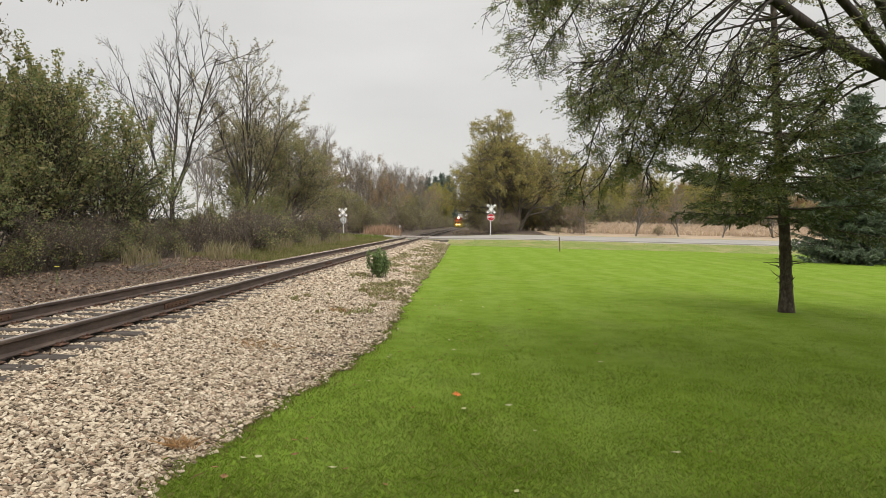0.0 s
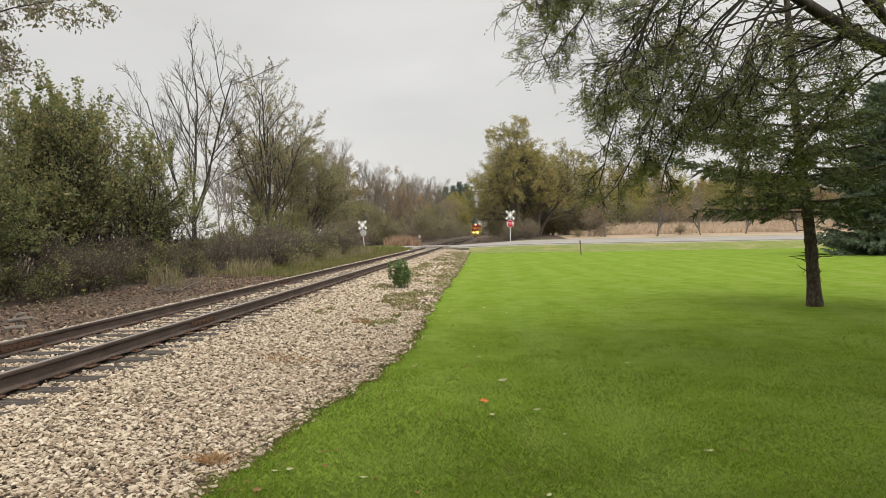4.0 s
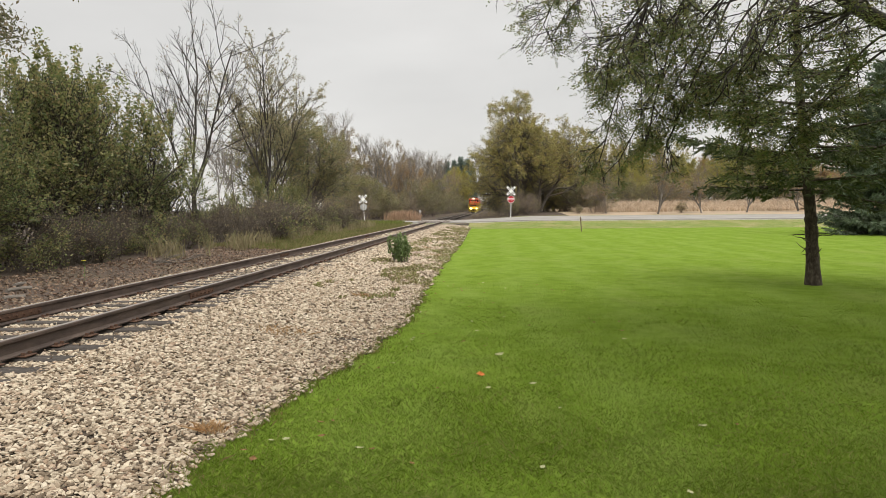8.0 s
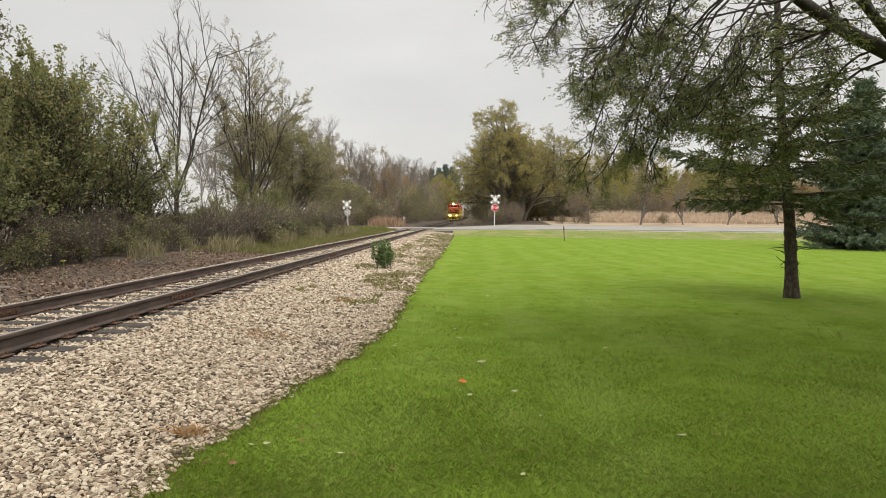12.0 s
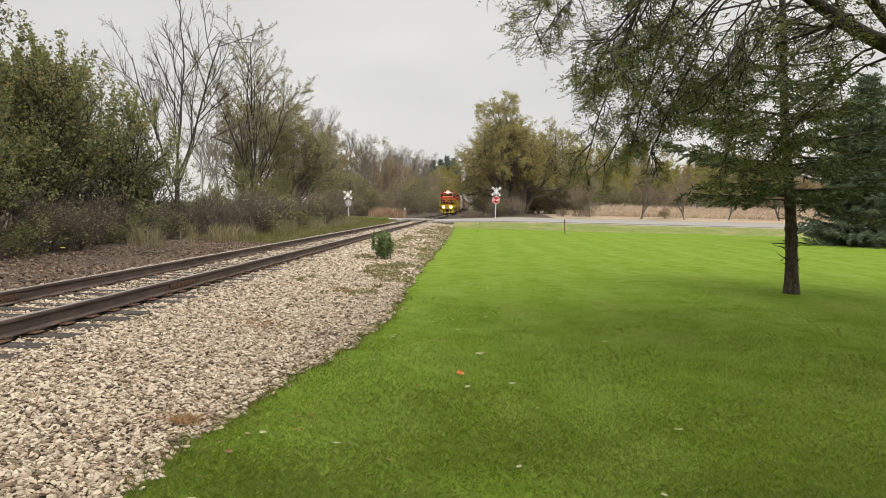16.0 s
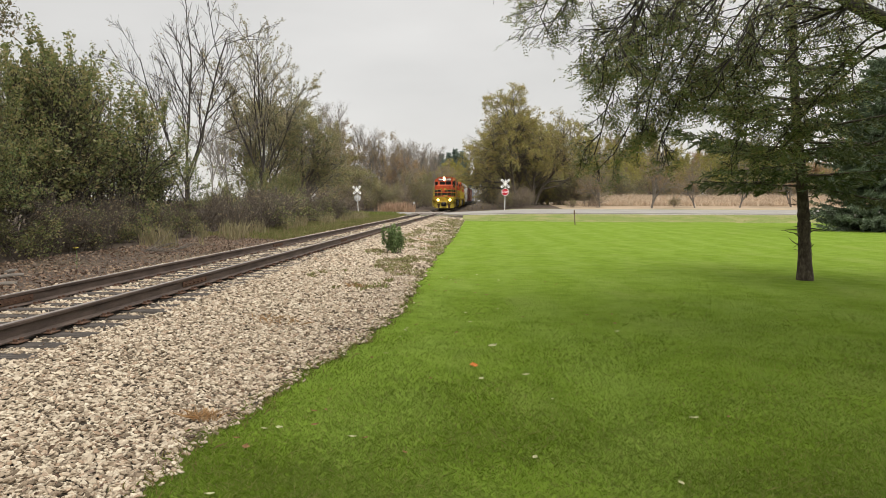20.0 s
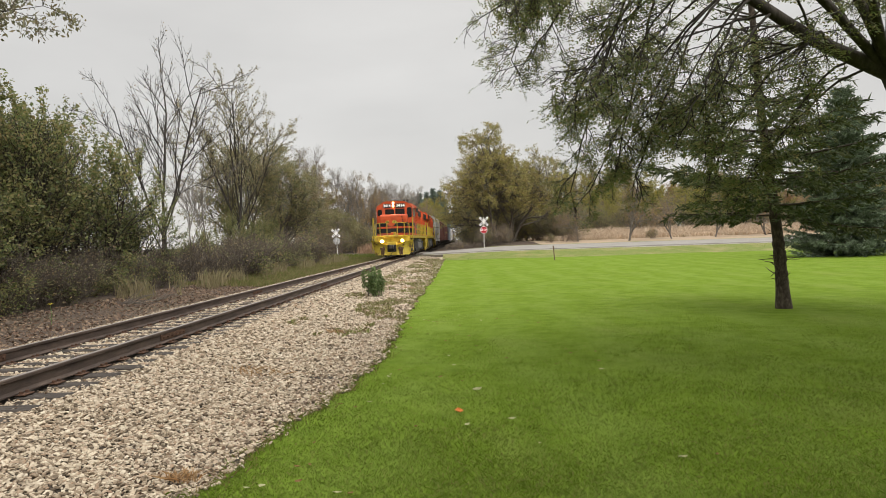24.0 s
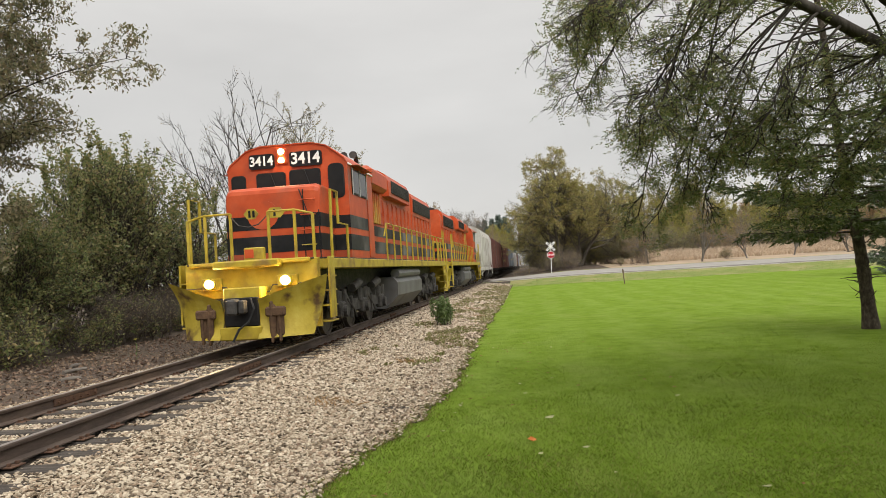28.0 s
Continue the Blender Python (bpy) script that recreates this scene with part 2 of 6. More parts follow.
L_BUSH = leaf_mat("leaf_bush", (0.068, 0.084, 0.03), (0.102, 0.12, 0.042), (0.142, 0.152, 0.055), (0.19, 0.178, 0.07), (0.2, 0.15, 0.068), tr=0.5, rough=0.42, spec=0.4)
L_HEDGE = leaf_mat("leaf_hedge", (0.06, 0.085, 0.03), (0.1, 0.125, 0.042), (0.15, 0.155, 0.055), (0.2, 0.165, 0.07), tr=0.4, rough=0.45, spec=0.35)
L_OLIVE = leaf_mat("leaf_olive", (0.1, 0.11, 0.046), (0.14, 0.145, 0.062), (0.19, 0.165, 0.08), (0.21, 0.155, 0.08), tr=0.5)
L_BROWN = leaf_mat("leaf_brown", (0.14, 0.115, 0.07), (0.2, 0.15, 0.085), (0.23, 0.165, 0.09), (0.16, 0.15, 0.08), tr=0.5)
L_HANG = leaf_mat("leaf_hanging", (0.08, 0.085, 0.045), (0.12, 0.115, 0.06), (0.16, 0.14, 0.075), (0.15, 0.115, 0.07), tr=0.4, spec=0.4)
L_THIN = leaf_mat("leaf_thin_autumn", (0.15, 0.15, 0.08), (0.2, 0.18, 0.1), (0.24, 0.19, 0.11), (0.17, 0.165, 0.085), tr=0.45)
L_RUSSET = leaf_mat("leaf_russet", (0.2, 0.12, 0.065), (0.27, 0.16, 0.075), (0.23, 0.17, 0.08), (0.16, 0.135, 0.075), tr=0.5)
L_YELLOW = leaf_mat("leaf_yellow", (0.16, 0.15, 0.035), (0.27, 0.21, 0.045), (0.2, 0.19, 0.06), (0.11, 0.13, 0.04))
L_WILLOW = leaf_mat("leaf_willow", (0.15, 0.15, 0.05), (0.2, 0.19, 0.06), (0.25, 0.21, 0.07), (0.27, 0.19, 0.075), tr=0.5)
# distance haze is put into this leaf colour: pale and bluish
L_PINE_HAZY = leaf_mat("leaf_pine_hazy", (0.085, 0.115, 0.095), (0.105, 0.135, 0.11), (0.13, 0.16, 0.13), tr=0.35)
L_SPRUCE = leaf_mat("needle_spruce", (0.028, 0.04, 0.016), (0.045, 0.058, 0.022), (0.062, 0.075, 0.028), (0.075, 0.08, 0.03), tr=0.2, spec=0.15)
L_BLUE = leaf_mat("needle_blue_spruce", (0.055, 0.074, 0.045), (0.085, 0.108, 0.068), (0.12, 0.145, 0.095), tr=0.2, spec=0.15)
L_SHRUB = leaf_mat("leaf_shrub", (0.055, 0.085, 0.026), (0.09, 0.13, 0.042), (0.14, 0.18, 0.07))
L_GRASS = material("grass_blade", [(0.1, 0.155, 0.015), (0.118, 0.177, 0.018), (0.14, 0.2, 0.024), (0.18, 0.22, 0.042), (0.26, 0.25, 0.09)], 0.5, 0.7, by="island", translucent=0.45, spec=0.05)
L_EDGE = material("edge_grass_blade", [(0.1, 0.145, 0.02), (0.13, 0.17, 0.03), (0.2, 0.18, 0.06), (0.22, 0.15, 0.07)], 0.5, 0.7, by="island", translucent=0.4, spec=0.05)
L_ROUGH = material("rough_grass_blade", [(0.12, 0.155, 0.028), (0.145, 0.178, 0.034), (0.165, 0.185, 0.042), (0.185, 0.185, 0.055)], 0.8, 0.7, by="island", translucent=0.3)
CORN = material("dry_corn", [(0.44, 0.33, 0.23), (0.54, 0.43, 0.31), (0.62, 0.5, 0.37), (0.42, 0.3, 0.2)], 0.5, 0.8, by="island", translucent=0.25)
STONE = material("ballast_stone", [(0.075, 0.055, 0.036), (0.2, 0.15, 0.1), (0.32, 0.255, 0.18), (0.42, 0.35, 0.255), (0.5, 0.425, 0.315), (0.27, 0.185, 0.12), (0.57, 0.5, 0.385)], 14, 0.9, by="island", bump=0.4, bump_scale=60)
STONE_ONE = material("ballast_stone_single", [(0.075, 0.055, 0.036), (0.2, 0.15, 0.1), (0.32, 0.255, 0.18), (0.42, 0.35, 0.255), (0.5, 0.425, 0.315), (0.27, 0.185, 0.12), (0.57, 0.5, 0.385)], 14, 0.9, by="object", bump=0.4, bump_scale=60)
STEEL_RAIL = material("rail_steel", [(0.05, 0.036, 0.03), (0.085, 0.062, 0.05), (0.13, 0.095, 0.075)], 9, 0.75, 0.25, 0.3, 60, stretch=(1, 0.2, 1))
STEEL_SHINE = material("rail_head_worn", [(0.2, 0.17, 0.15), (0.3, 0.27, 0.25)], 12, 0.5, 0.6, stretch=(3, 0.1, 1))
RUST = material("rusty_iron", [(0.06, 0.035, 0.024), (0.12, 0.065, 0.04)], 20, 0.9, 0.2, 0.4)
TIE = material("tie_wood", [(0.025, 0.02, 0.016), (0.06, 0.05, 0.042), (0.11, 0.096, 0.082)], 5, 0.95, bump=0.9, bump_scale=30, stretch=(0.35, 3, 3))
ASPHALT = material("road_asphalt", [(0.17, 0.158, 0.14), (0.23, 0.214, 0.192), (0.28, 0.26, 0.234)], 1.2, 0.95, bump=0.3, bump_scale=80, stretch=(0.4, 1.6, 1))
SIGN_WHITE = material("sign_white", [(0.62, 0.61, 0.58), (0.78, 0.77, 0.74)], 6, 0.5)
SIGN_RED = material("sign_red", [(0.42, 0.02, 0.03), (0.5, 0.03, 0.045)], 6, 0.45)
SIGN_BACK = material("sign_back", [(0.36, 0.36, 0.35), (0.46, 0.46, 0.45)], 7, 0.5, 0.5)
SIGN_GREY = material("sign_faded_black", [(0.12, 0.12, 0.12), (0.3, 0.3, 0.29)], 14, 0.6)
POST = material("sign_post", [(0.5, 0.5, 0.48), (0.68, 0.67, 0.64)], 8, 0.6, 0.1)
POST_DARK = material("marker_post", [(0.09, 0.06, 0.04), (0.15, 0.1, 0.07)], 8, 0.8)


def turf_tone(m):
    """Mowing lanes and worn straw-coloured patches, the same in the turf and in its blades."""
    n, l = m.node_tree.nodes, m.node_tree.links
    bs = n["Principled BSDF"]
    src = bs.inputs["Base Color"].links[0].from_socket
    users = [k.to_socket for k in src.links]
    co = n.new("ShaderNodeTexCoord")
    wv = n.new("ShaderNodeTexWave")
    wv.wave_profile = "SIN"
    wv.inputs["Scale"].default_value = 0.2
    wv.inputs["Distortion"].default_value = 4.0
    wv.inputs["Detail"].default_value = 4
    wv.inputs["Detail Scale"].default_value = 0.4
    l.new(co.outputs["Object"], wv.inputs["Vector"])
    mp = n.new("ShaderNodeMapping")
    mp.inputs["Scale"].default_value = (1.0, 0.45, 1.0)
    l.new(co.outputs["Object"], mp.inputs["Vector"])
    pn = n.new("ShaderNodeTexNoise")
    pn.inputs["Scale"].default_value = 1.1
    pn.inputs["Detail"].default_value = 7
    pn.inputs["Roughness"].default_value = 0.62
    l.new(mp.outputs[0], pn.inputs["Vector"])
    add = n.new("ShaderNodeMath")
    add.operation = "MULTIPLY_ADD"
    add.inputs[1].default_value = 0.11
    l.new(wv.outputs["Fac"], add.inputs[0])
    l.new(pn.outputs["Fac"], add.inputs[2])
    mr = n.new("ShaderNodeMapRange")
    mr.inputs["From Min"].default_value, mr.inputs["From Max"].default_value = 0.48, 0.82
    mr.inputs["To Max"].default_value = 0.62
    l.new(add.outputs[0], mr.inputs["Value"])
    mx = n.new("ShaderNodeMixRGB")
    mx.inputs["Color2"].default_value = (0.19, 0.26, 0.052, 1)
    l.new(mr.outputs[0], mx.inputs["Fac"])
    l.new(src, mx.inputs["Color1"])
    # brown thatch showing through here and there
    bn = n.new("ShaderNodeTexNoise")
    bn.inputs["Scale"].default_value = 0.55
    bn.inputs["Detail"].default_value = 9
    bn.inputs["Roughness"].default_value = 0.68
    l.new(mp.outputs[0], bn.inputs["Vector"])
    br = n.new("ShaderNodeMapRange")
    br.inputs["From Min"].default_value, br.inputs["From Max"].default_value = 0.53, 0.74
    br.inputs["To Max"].default_value = 0.4
    l.new(bn.outputs["Fac"], br.inputs["Value"])
    mb = n.new("ShaderNodeMixRGB")
    mb.inputs["Color2"].default_value = (0.165, 0.18, 0.045, 1)
    l.new(br.outputs[0], mb.inputs["Fac"])
    l.new(mx.outputs[0], mb.inputs["Color1"])
    for u in users:
        l.new(mb.outputs[0], u)


def ground_materials():
    lawn = material("lawn_turf", [(0.096, 0.152, 0.015), (0.128, 0.193, 0.021), (0.154, 0.223, 0.029)], 2.6, 0.95, bump=0.8, bump_scale=120, detail=10, spec=0.02)
    turf_tone(lawn)
    # brown dirt, its colour darkened further to deepen the gaps between stones
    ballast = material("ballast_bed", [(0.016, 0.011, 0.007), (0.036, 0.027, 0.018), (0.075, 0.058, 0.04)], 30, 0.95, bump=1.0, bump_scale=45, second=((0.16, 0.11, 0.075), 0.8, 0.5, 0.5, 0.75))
    dirt = material("leaf_litter_soil", [(0.034, 0.024, 0.017), (0.07, 0.05, 0.036), (0.12, 0.085, 0.06)], 16, 0.95, bump=1.0, bump_scale=40, second=((0.1, 0.085, 0.04), 0.35, 0.5, 0.5, 0.7))
    rough = material("rough_verge", [(0.105, 0.14, 0.024), (0.135, 0.165, 0.032), (0.165, 0.172, 0.045)], 1.5, 0.9, bump=1.0, bump_scale=30, second=((0.26, 0.21, 0.1), 0.5, 0.6, 0.48, 0.7))
    field = material("far_field", [(0.24, 0.19, 0.12), (0.38, 0.28, 0.19)], 0.3, 0.95, bump=0.6, bump_scale=8)
    shoulder = material("gravel_shoulder", [(0.2, 0.18, 0.155), (0.32, 0.3, 0.27)], 12, 0.95, bump=0.8, bump_scale=40)
    return [lawn, ballast, dirt, rough, field, shoulder]


# ---- the lie of the land ----
TRACK_X, RAIL_Z = -5.35, 0.38
ROAD_W = 3.3


def lerp_table(v, table):
    if v <= table[0][0]:
        return table[0][1]
    for (a, p), (b, q) in zip(table, table[1:]):
        if v <= b:
            return p + (q - p) * (v - a) / (b - a)
    return table[-1][1]


def road_y(x):
    return 69.4 - 0.05 * (x + 5)


TOE_Y = np.arange(-320, 1300, 0.05)
TOE_X = np.interp(TOE_Y, [-30, 4.8, 6, 7.2, 9.2, 12.6, 20, 31, 58, 70], [-1.9, -1.84, -1.78, -1.55, -1.26, -1.32, -1.46, -1.5, -1.85, -2.2])
TOE_X = TOE_X + 0.06 * np.sin(TOE_Y * 1.9) * np.sin(TOE_Y * 0.73 + 1) + 0.035 * np.sin(TOE_Y * 6.1 + 2) + 0.02 * np.sin(TOE_Y * 14.3)


def toes(y):
    return np.interp(y, TOE_Y, TOE_X)


def toe(y):
    """The edge between ballast slope and lawn."""
    return float(np.interp(y, TOE_Y, TOE_X))


def road_z(x):
    return 0.35 + 0.28 * np.clip((x + 4.0) / 8.0, 0, 1) + 0.05 * np.clip((-7.0 - x) / 8.0, 0, 1)


def road_bank(x):
    """How far the far edge of the road lies above its middle."""
    return 0.03 + 0.11 * np.clip((x + 4.0) / 8.0, 0, 1)


def ease(k):
    k = np.clip(k, 0, 1)
    return k * k * (3 - 2 * k)


def ground_heights(x, y):
    """Heights of the ground at many places."""
    t = toes(y)
    left = np.interp(-x, [6.65, 7.4, 8.5, 10, 13, 40], [0.17, 0.1, 0.14, 0.24, 0.3, 0.3])
    lawn = -0.015 - 0.002 * np.clip(y, 0, 60)
    k = np.clip((x - (TRACK_X + 1.35)) / (t - (TRACK_X + 1.35)), 0, 1)
    slope = 0.175 + (lawn - 0.02 - 0.175) * k ** 1.15
    z = np.where(x < TRACK_X - 1.3, left, np.where(x < TRACK_X + 1.35, 0.175, np.where(x < t, slope, lawn)))
    d = y - road_y(x)
    e = np.clip(d, -ROAD_W - 0.8, ROAD_W + 0.8)
    bed = road_z(x) + road_bank(x) * e / ROAD_W - 0.06
    z = z + (bed - z) * ease(1 - (-ROAD_W - 0.8 - d) / 6.0)
    beyond = bed + ease((d - ROAD_W - 1) / 16.0) * np.where(x > 2, 0.3, 0.0)
    beyond = np.where(np.abs(x - TRACK_X) < 1.8, 0.175, beyond)
    return np.where(d > ROAD_W + 0.9, beyond, z)


def gz(x, y):
    """Height of the ground at one place."""
    return float(ground_heights(np.array([x]), np.array([y]))[0])


def build_ground():
    g = Geo()
    xs = [-900, -400, -150, -60, -30, -20, -15, -12, -10.5, -9.6, -8.8, -8.0, -7.3, TRACK_X - 1.35, TRACK_X + 1.35, -3.4, -2.8, -2.2, None, 0.0]
    xs += [1, 2, 3, 4, 5, 6, 7, 8, 10, 12, 14, 17, 20, 25, 30, 40, 60, 90, 150, 400, 900]
    ys = [-300, -80, -30, -12, -4, 0] + [0.6 * k for k in range(1, 26)] + [15 + k for k in range(1, 41)] + [55 + 0.8 * k for k in range(1, 26)] + [76, 78, 80, 84, 90, 100, 120, 150, 200, 300, 500, 1200]
    tpos = xs.index(None)
    for y in ys:
        for i, x in enumerate(xs):
            xx = toe(y) if x is None else (min(x, toe(y) - 0.15) if i == tpos - 1 else x)
            g.v.append((xx, y, gz(xx, y) + 0.012 * noise.noise((xx * 0.4, y * 0.4, 0)) * (2 if xx < -8 else 1)))
    nx = len(xs)
    mats = []
    for j in range(len(ys) - 1):
        yc = (ys[j] + ys[j + 1]) / 2
        for i in range(nx - 1):
            a = j * nx + i
            g.f.append((a, a + 1, a + 1 + nx, a + nx))
            xa = -1.7 if xs[i] is None else xs[i]
            xb = -1.7 if xs[i + 1] is None else xs[i + 1]
            xc = (xa + xb) / 2
            d = yc - road_y(xc)
            if -5.0 < d < 5.0 and abs(xc) < 150:
                k = 5 if abs(d) < ROAD_W + 1.0 else 3
            elif d > 0:
                k = 1 if abs(xc - TRACK_X) < 2.0 else (3 if d < 6.5 else (4 if xc > 8 else 2))
            elif i >= tpos:
                k = 3 if d > -9.5 else 0
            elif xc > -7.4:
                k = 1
            else:
                k = 3 if (yc > 48 and xc > -10.5) else 2
            mats.append(k)
    me = g.mesh("ground", ground_materials(), smooth=True, fix=False)
    me.polygons.foreach_set("material_index", mats)
    return tagged(new("ground", me), "mown lawn, stone ballast slope, leaf-littered soil and rough verge", "ground", kind="structure")


ground = build_ground()


# ---- the track ----
TIE_Y = [-9.48 + 0.52 * k + random.Random(k).uniform(-0.05, 0.05) for k in range(249)]


def build_track():
    track = thing("railway_track", "straight railway track with rusty rails on weathered wooden ties", "railway track", kind="structure")
    prof = [(-0.07, 0.0), (0.07, 0.0), (0.07, 0.012), (0.015, 0.032), (0.009, 0.12), (0.034, 0.135), (0.036, 0.162), (0.03, 0.17), (-0.03, 0.17), (-0.036, 0.162), (-0.034, 0.135), (-0.009, 0.12), (-0.015, 0.032), (-0.07, 0.012)]
    for side in (-1, 1):
        x = TRACK_X + side * 0.755
        lift = 0.012 * side
        g = Geo()
        g.prism([(x + a, RAIL_Z - 0.17 + b + lift) for a, b in prof], 1, -25, 560)
        rail = part("rail", g, STEEL_RAIL, track, "rusty steel rail")
        g = Geo()
        g.box(x - 0.026, x + 0.026, -25, 560, RAIL_Z + lift - 0.001, RAIL_Z + lift + 0.003, 0.001)
        part("running_surface", g, STEEL_SHINE, rail, "worn paler top of the rail")
        for yj in (9.9 + side * 1.1, 21.8 + side * 1.1, 33.7 - side, 45.6 + side):
            g = Geo()
            for s in (-1, 1):
                g.box(x + s * 0.012, x + s * 0.03, yj - 0.45, yj + 0.45, RAIL_Z - 0.135 + lift, RAIL_Z - 0.045 + lift, 0.006)
                for k in range(6):
                    yb = yj - 0.38 + k * 0.152
                    g.tube([(x + s * 0.03, yb, RAIL_Z - 0.09 + lift), (x + s * 0.055, yb, RAIL_Z - 0.09 + lift)], 0.014, 6)
            part("joint_bar", g, RUST, rail, "rusty bolted joint bar")
    rng = random.Random(5)
    tie_meshes = []
    for k in range(4):
        g = Geo()
        w = 0.11
        g.box(-1.3, 1.3, -w, w, -0.17, 0.0, 0.012)
        for c in range(3):
            yy = rng.uniform(-0.08, 0.08)
            x0 = rng.uniform(-1.2, 0.3)
            g.box(x0, x0 + rng.uniform(0.4, 0.9), yy, yy + 0.012, -0.002, 0.004, 0.002)
        tie_meshes.append(g.mesh("tie", TIE))
    plate = Geo()
    plate.box(-0.15, 0.15, -0.09, 0.09, 0.0, 0.014, 0.004)
    for sx in (-0.095, 0.095):
        for sy in (-0.05, 0.05):
            plate.box(sx - 0.018, sx + 0.018, sy - 0.012, sy + 0.012, 0.012, 0.04, 0.004)
    plate_me = plate.mesh("tie_plate", RUST)
    for y in TIE_Y:
        if not 65.5 < y < 73.5:
            ob = new("tie", rng.choice(tie_meshes))
            ob.parent = track
            ob.matrix_basis = pose(TRACK_X + rng.uniform(-0.06, 0.08), y, RAIL_Z - 0.185 + rng.uniform(-0.012, 0.004), 0, 0, rng.uniform(-1.6, 1.6))
            if y < 40:
                for side in (-1, 1):
                    p = new("tie_plate", plate_me)
                    p.parent = track
                    p.matrix_basis = pose(TRACK_X + side * 0.755, y, RAIL_Z - 0.184 + 0.012 * side)
    return track


track = build_track()


# ---- road and crossing ----
def build_road():
    g = Geo()
    xs = [-160, -60, -30, -20, -14, -9, -7, -4, -2, 0, 3, 6, 10, 15, 20, 30, 45, 70, 110, 160]
    for x in xs:
        yc, z, tilt = road_y(x), float(road_z(x)), float(road_bank(x))
        for s in (-1, -0.5, 0, 0.5, 1):
            g.v.append((x, yc + s * ROAD_W, z + tilt * s + 0.04 * (1 - s * s)))
        for s in (1, -1):
            g.v.append((x, yc + s * ROAD_W, z + tilt * s - 0.2))
    for i in range(len(xs) - 1):
        for k in range(7):
            a, b = i * 7 + k, i * 7 + (k + 1) % 7
            g.f.append((a, b, b + 7, a + 7))
    road = thing("road", "pale worn asphalt country road across the railway", "road", kind="structure", geo=g, material=ASPHALT, smooth=False)
    planks = material("crossing_plank", [(0.16, 0.13, 0.11), (0.28, 0.25, 0.22)], 4, 0.95, bump=0.7, stretch=(1, 0.3, 1))
    for x in (-6.75, -6.4, -5.95, -5.6, -5.25, -4.9, -4.4, -4.05):
        g = Geo()
        yc = road_y(x)
        g.box(x - 0.12, x + 0.16, yc - ROAD_W, yc + ROAD_W, 0.2, 0.425, 0.012)
        part("plank", g, planks, road)
    return road


road = build_road()


# ---- signs ----
def text_mesh(word, size, material_, name="lettering"):
    cu = bpy.data.curves.new(name, "FONT")
    cu.body = word
    cu.size = size
    cu.align_x, cu.align_y = "CENTER", "CENTER"
    cu.extrude = 0.004
    cu.offset = size * 0.022
    ob = bpy.data.objects.new(name, cu)
    scene.collection.objects.link(ob)
    bpy.context.view_layer.update()
    me = bpy.data.meshes.new_from_object(ob.evaluated_get(bpy.context.evaluated_depsgraph_get()))
    bpy.data.objects.remove(ob)
    me.materials.clear()
    me.materials.append(material_)
    return me


def octagon(r, y0, y1, z):
    return [(r * math.cos(math.pi / 8 + k * math.pi / 4), z + r * math.sin(math.pi / 8 + k * math.pi / 4)) for k in range(8)]


def crossing_sign(m, label, front):
    """A post with two crossed boards and, below them, an octagonal stop sign."""
    t = thing("crossbuck_sign", label, "road sign", m, "signs at the crossing")
    g = Geo()
    g.box(-0.04, 0.04, -0.03, 0.03, -0.3, 3.25, 0.008)
    part("post", g, POST, t, "pale metal post")
    for k, a in enumerate((45, -45)):
        g = Geo()
        g.box(-0.62, 0.62, -0.008, 0.008, -0.115, 0.115, 0.003, pose(0, -0.045 - 0.02 * k, 2.78, 0, a, 0))
        board = part("crossbuck_board", g, SIGN_WHITE, t, "white reflective crossed board")
        for s, e in ((-0.5, -0.16), (0.16, 0.5)):
            g = Geo()
            g.box(s, e, -0.0105, -0.0085, -0.05, 0.05, 0.0005, pose(0, -0.045 - 0.02 * k, 2.78, 0, a, 0))
            part("lettering_bar", g, SIGN_GREY, board, "faded dark lettering")
    yy = -0.05 if front else 0.05
    g = Geo()
    g.prism(octagon(0.41, 0, 0, 1.86), 1, yy - 0.004, yy + 0.004)
    disc = part("stop_sign", g, SIGN_RED if front else SIGN_BACK, t, "red octagonal stop sign" if front else "bare metal back of an octagonal sign")
    if front:
        g = Geo()
        o, i = octagon(0.41, 0, 0, 1.86), octagon(0.375, 0, 0, 1.86)
        for k in range(8):
            j = (k + 1) % 8
            q = [o[k], o[j], i[j], i[k]]
            g.add([(a, yy - 0.006, b) for a, b in q], [(0, 1, 2, 3)])
        part("border", g, SIGN_WHITE, disc, "white border")
        me = text_mesh("STOP", 0.3, SIGN_WHITE)
        p = part("lettering", me, None, disc, "white letters")
        p.matrix_basis = pose(0, yy - 0.007, 1.86, 90, 0, 0)
    return t


crossing_sign(pose(1.93, 73.5, 0.72, 0, 1.0, -6) @ Matrix.Scale(0.94, 4), "white crossbuck above a red stop sign on a post", True)
crossing_sign(pose(-12.4, 69.5, 0.25, 0, -3.5, 8) @ Matrix.Scale(0.84, 4), "white crossbuck above the grey back of a stop sign", False)

g = Geo()
g.box(-0.035, 0.035, -0.02, 0.02, -0.3, 1.05, 0.006, pose(0, 0, 0, 0, -4, 0))
g.box(-0.05, 0.05, -0.03, -0.018, 0.75, 1.0, 0.004, pose(0, 0, 0, 0, -4, 0))
thing("marker_post", "thin dark brown marker post in the lawn", "post", pose(6.35, 51.5, gz(6.35, 51.5)), geo=g, material=POST_DARK)

g = Geo()
g.tube([(0, 0, -0.2), (0, 0, 1.05)], 0.022, 6)
g.tube([(0, -0.035, 1.0), (0, -0.02, 1.0)], 0.15, 12)
thing("trackside_marker", "small round grey trackside marker on a short post", "post", pose(-8.0, 80, 0.3), geo=g, material=SIGN_BACK)


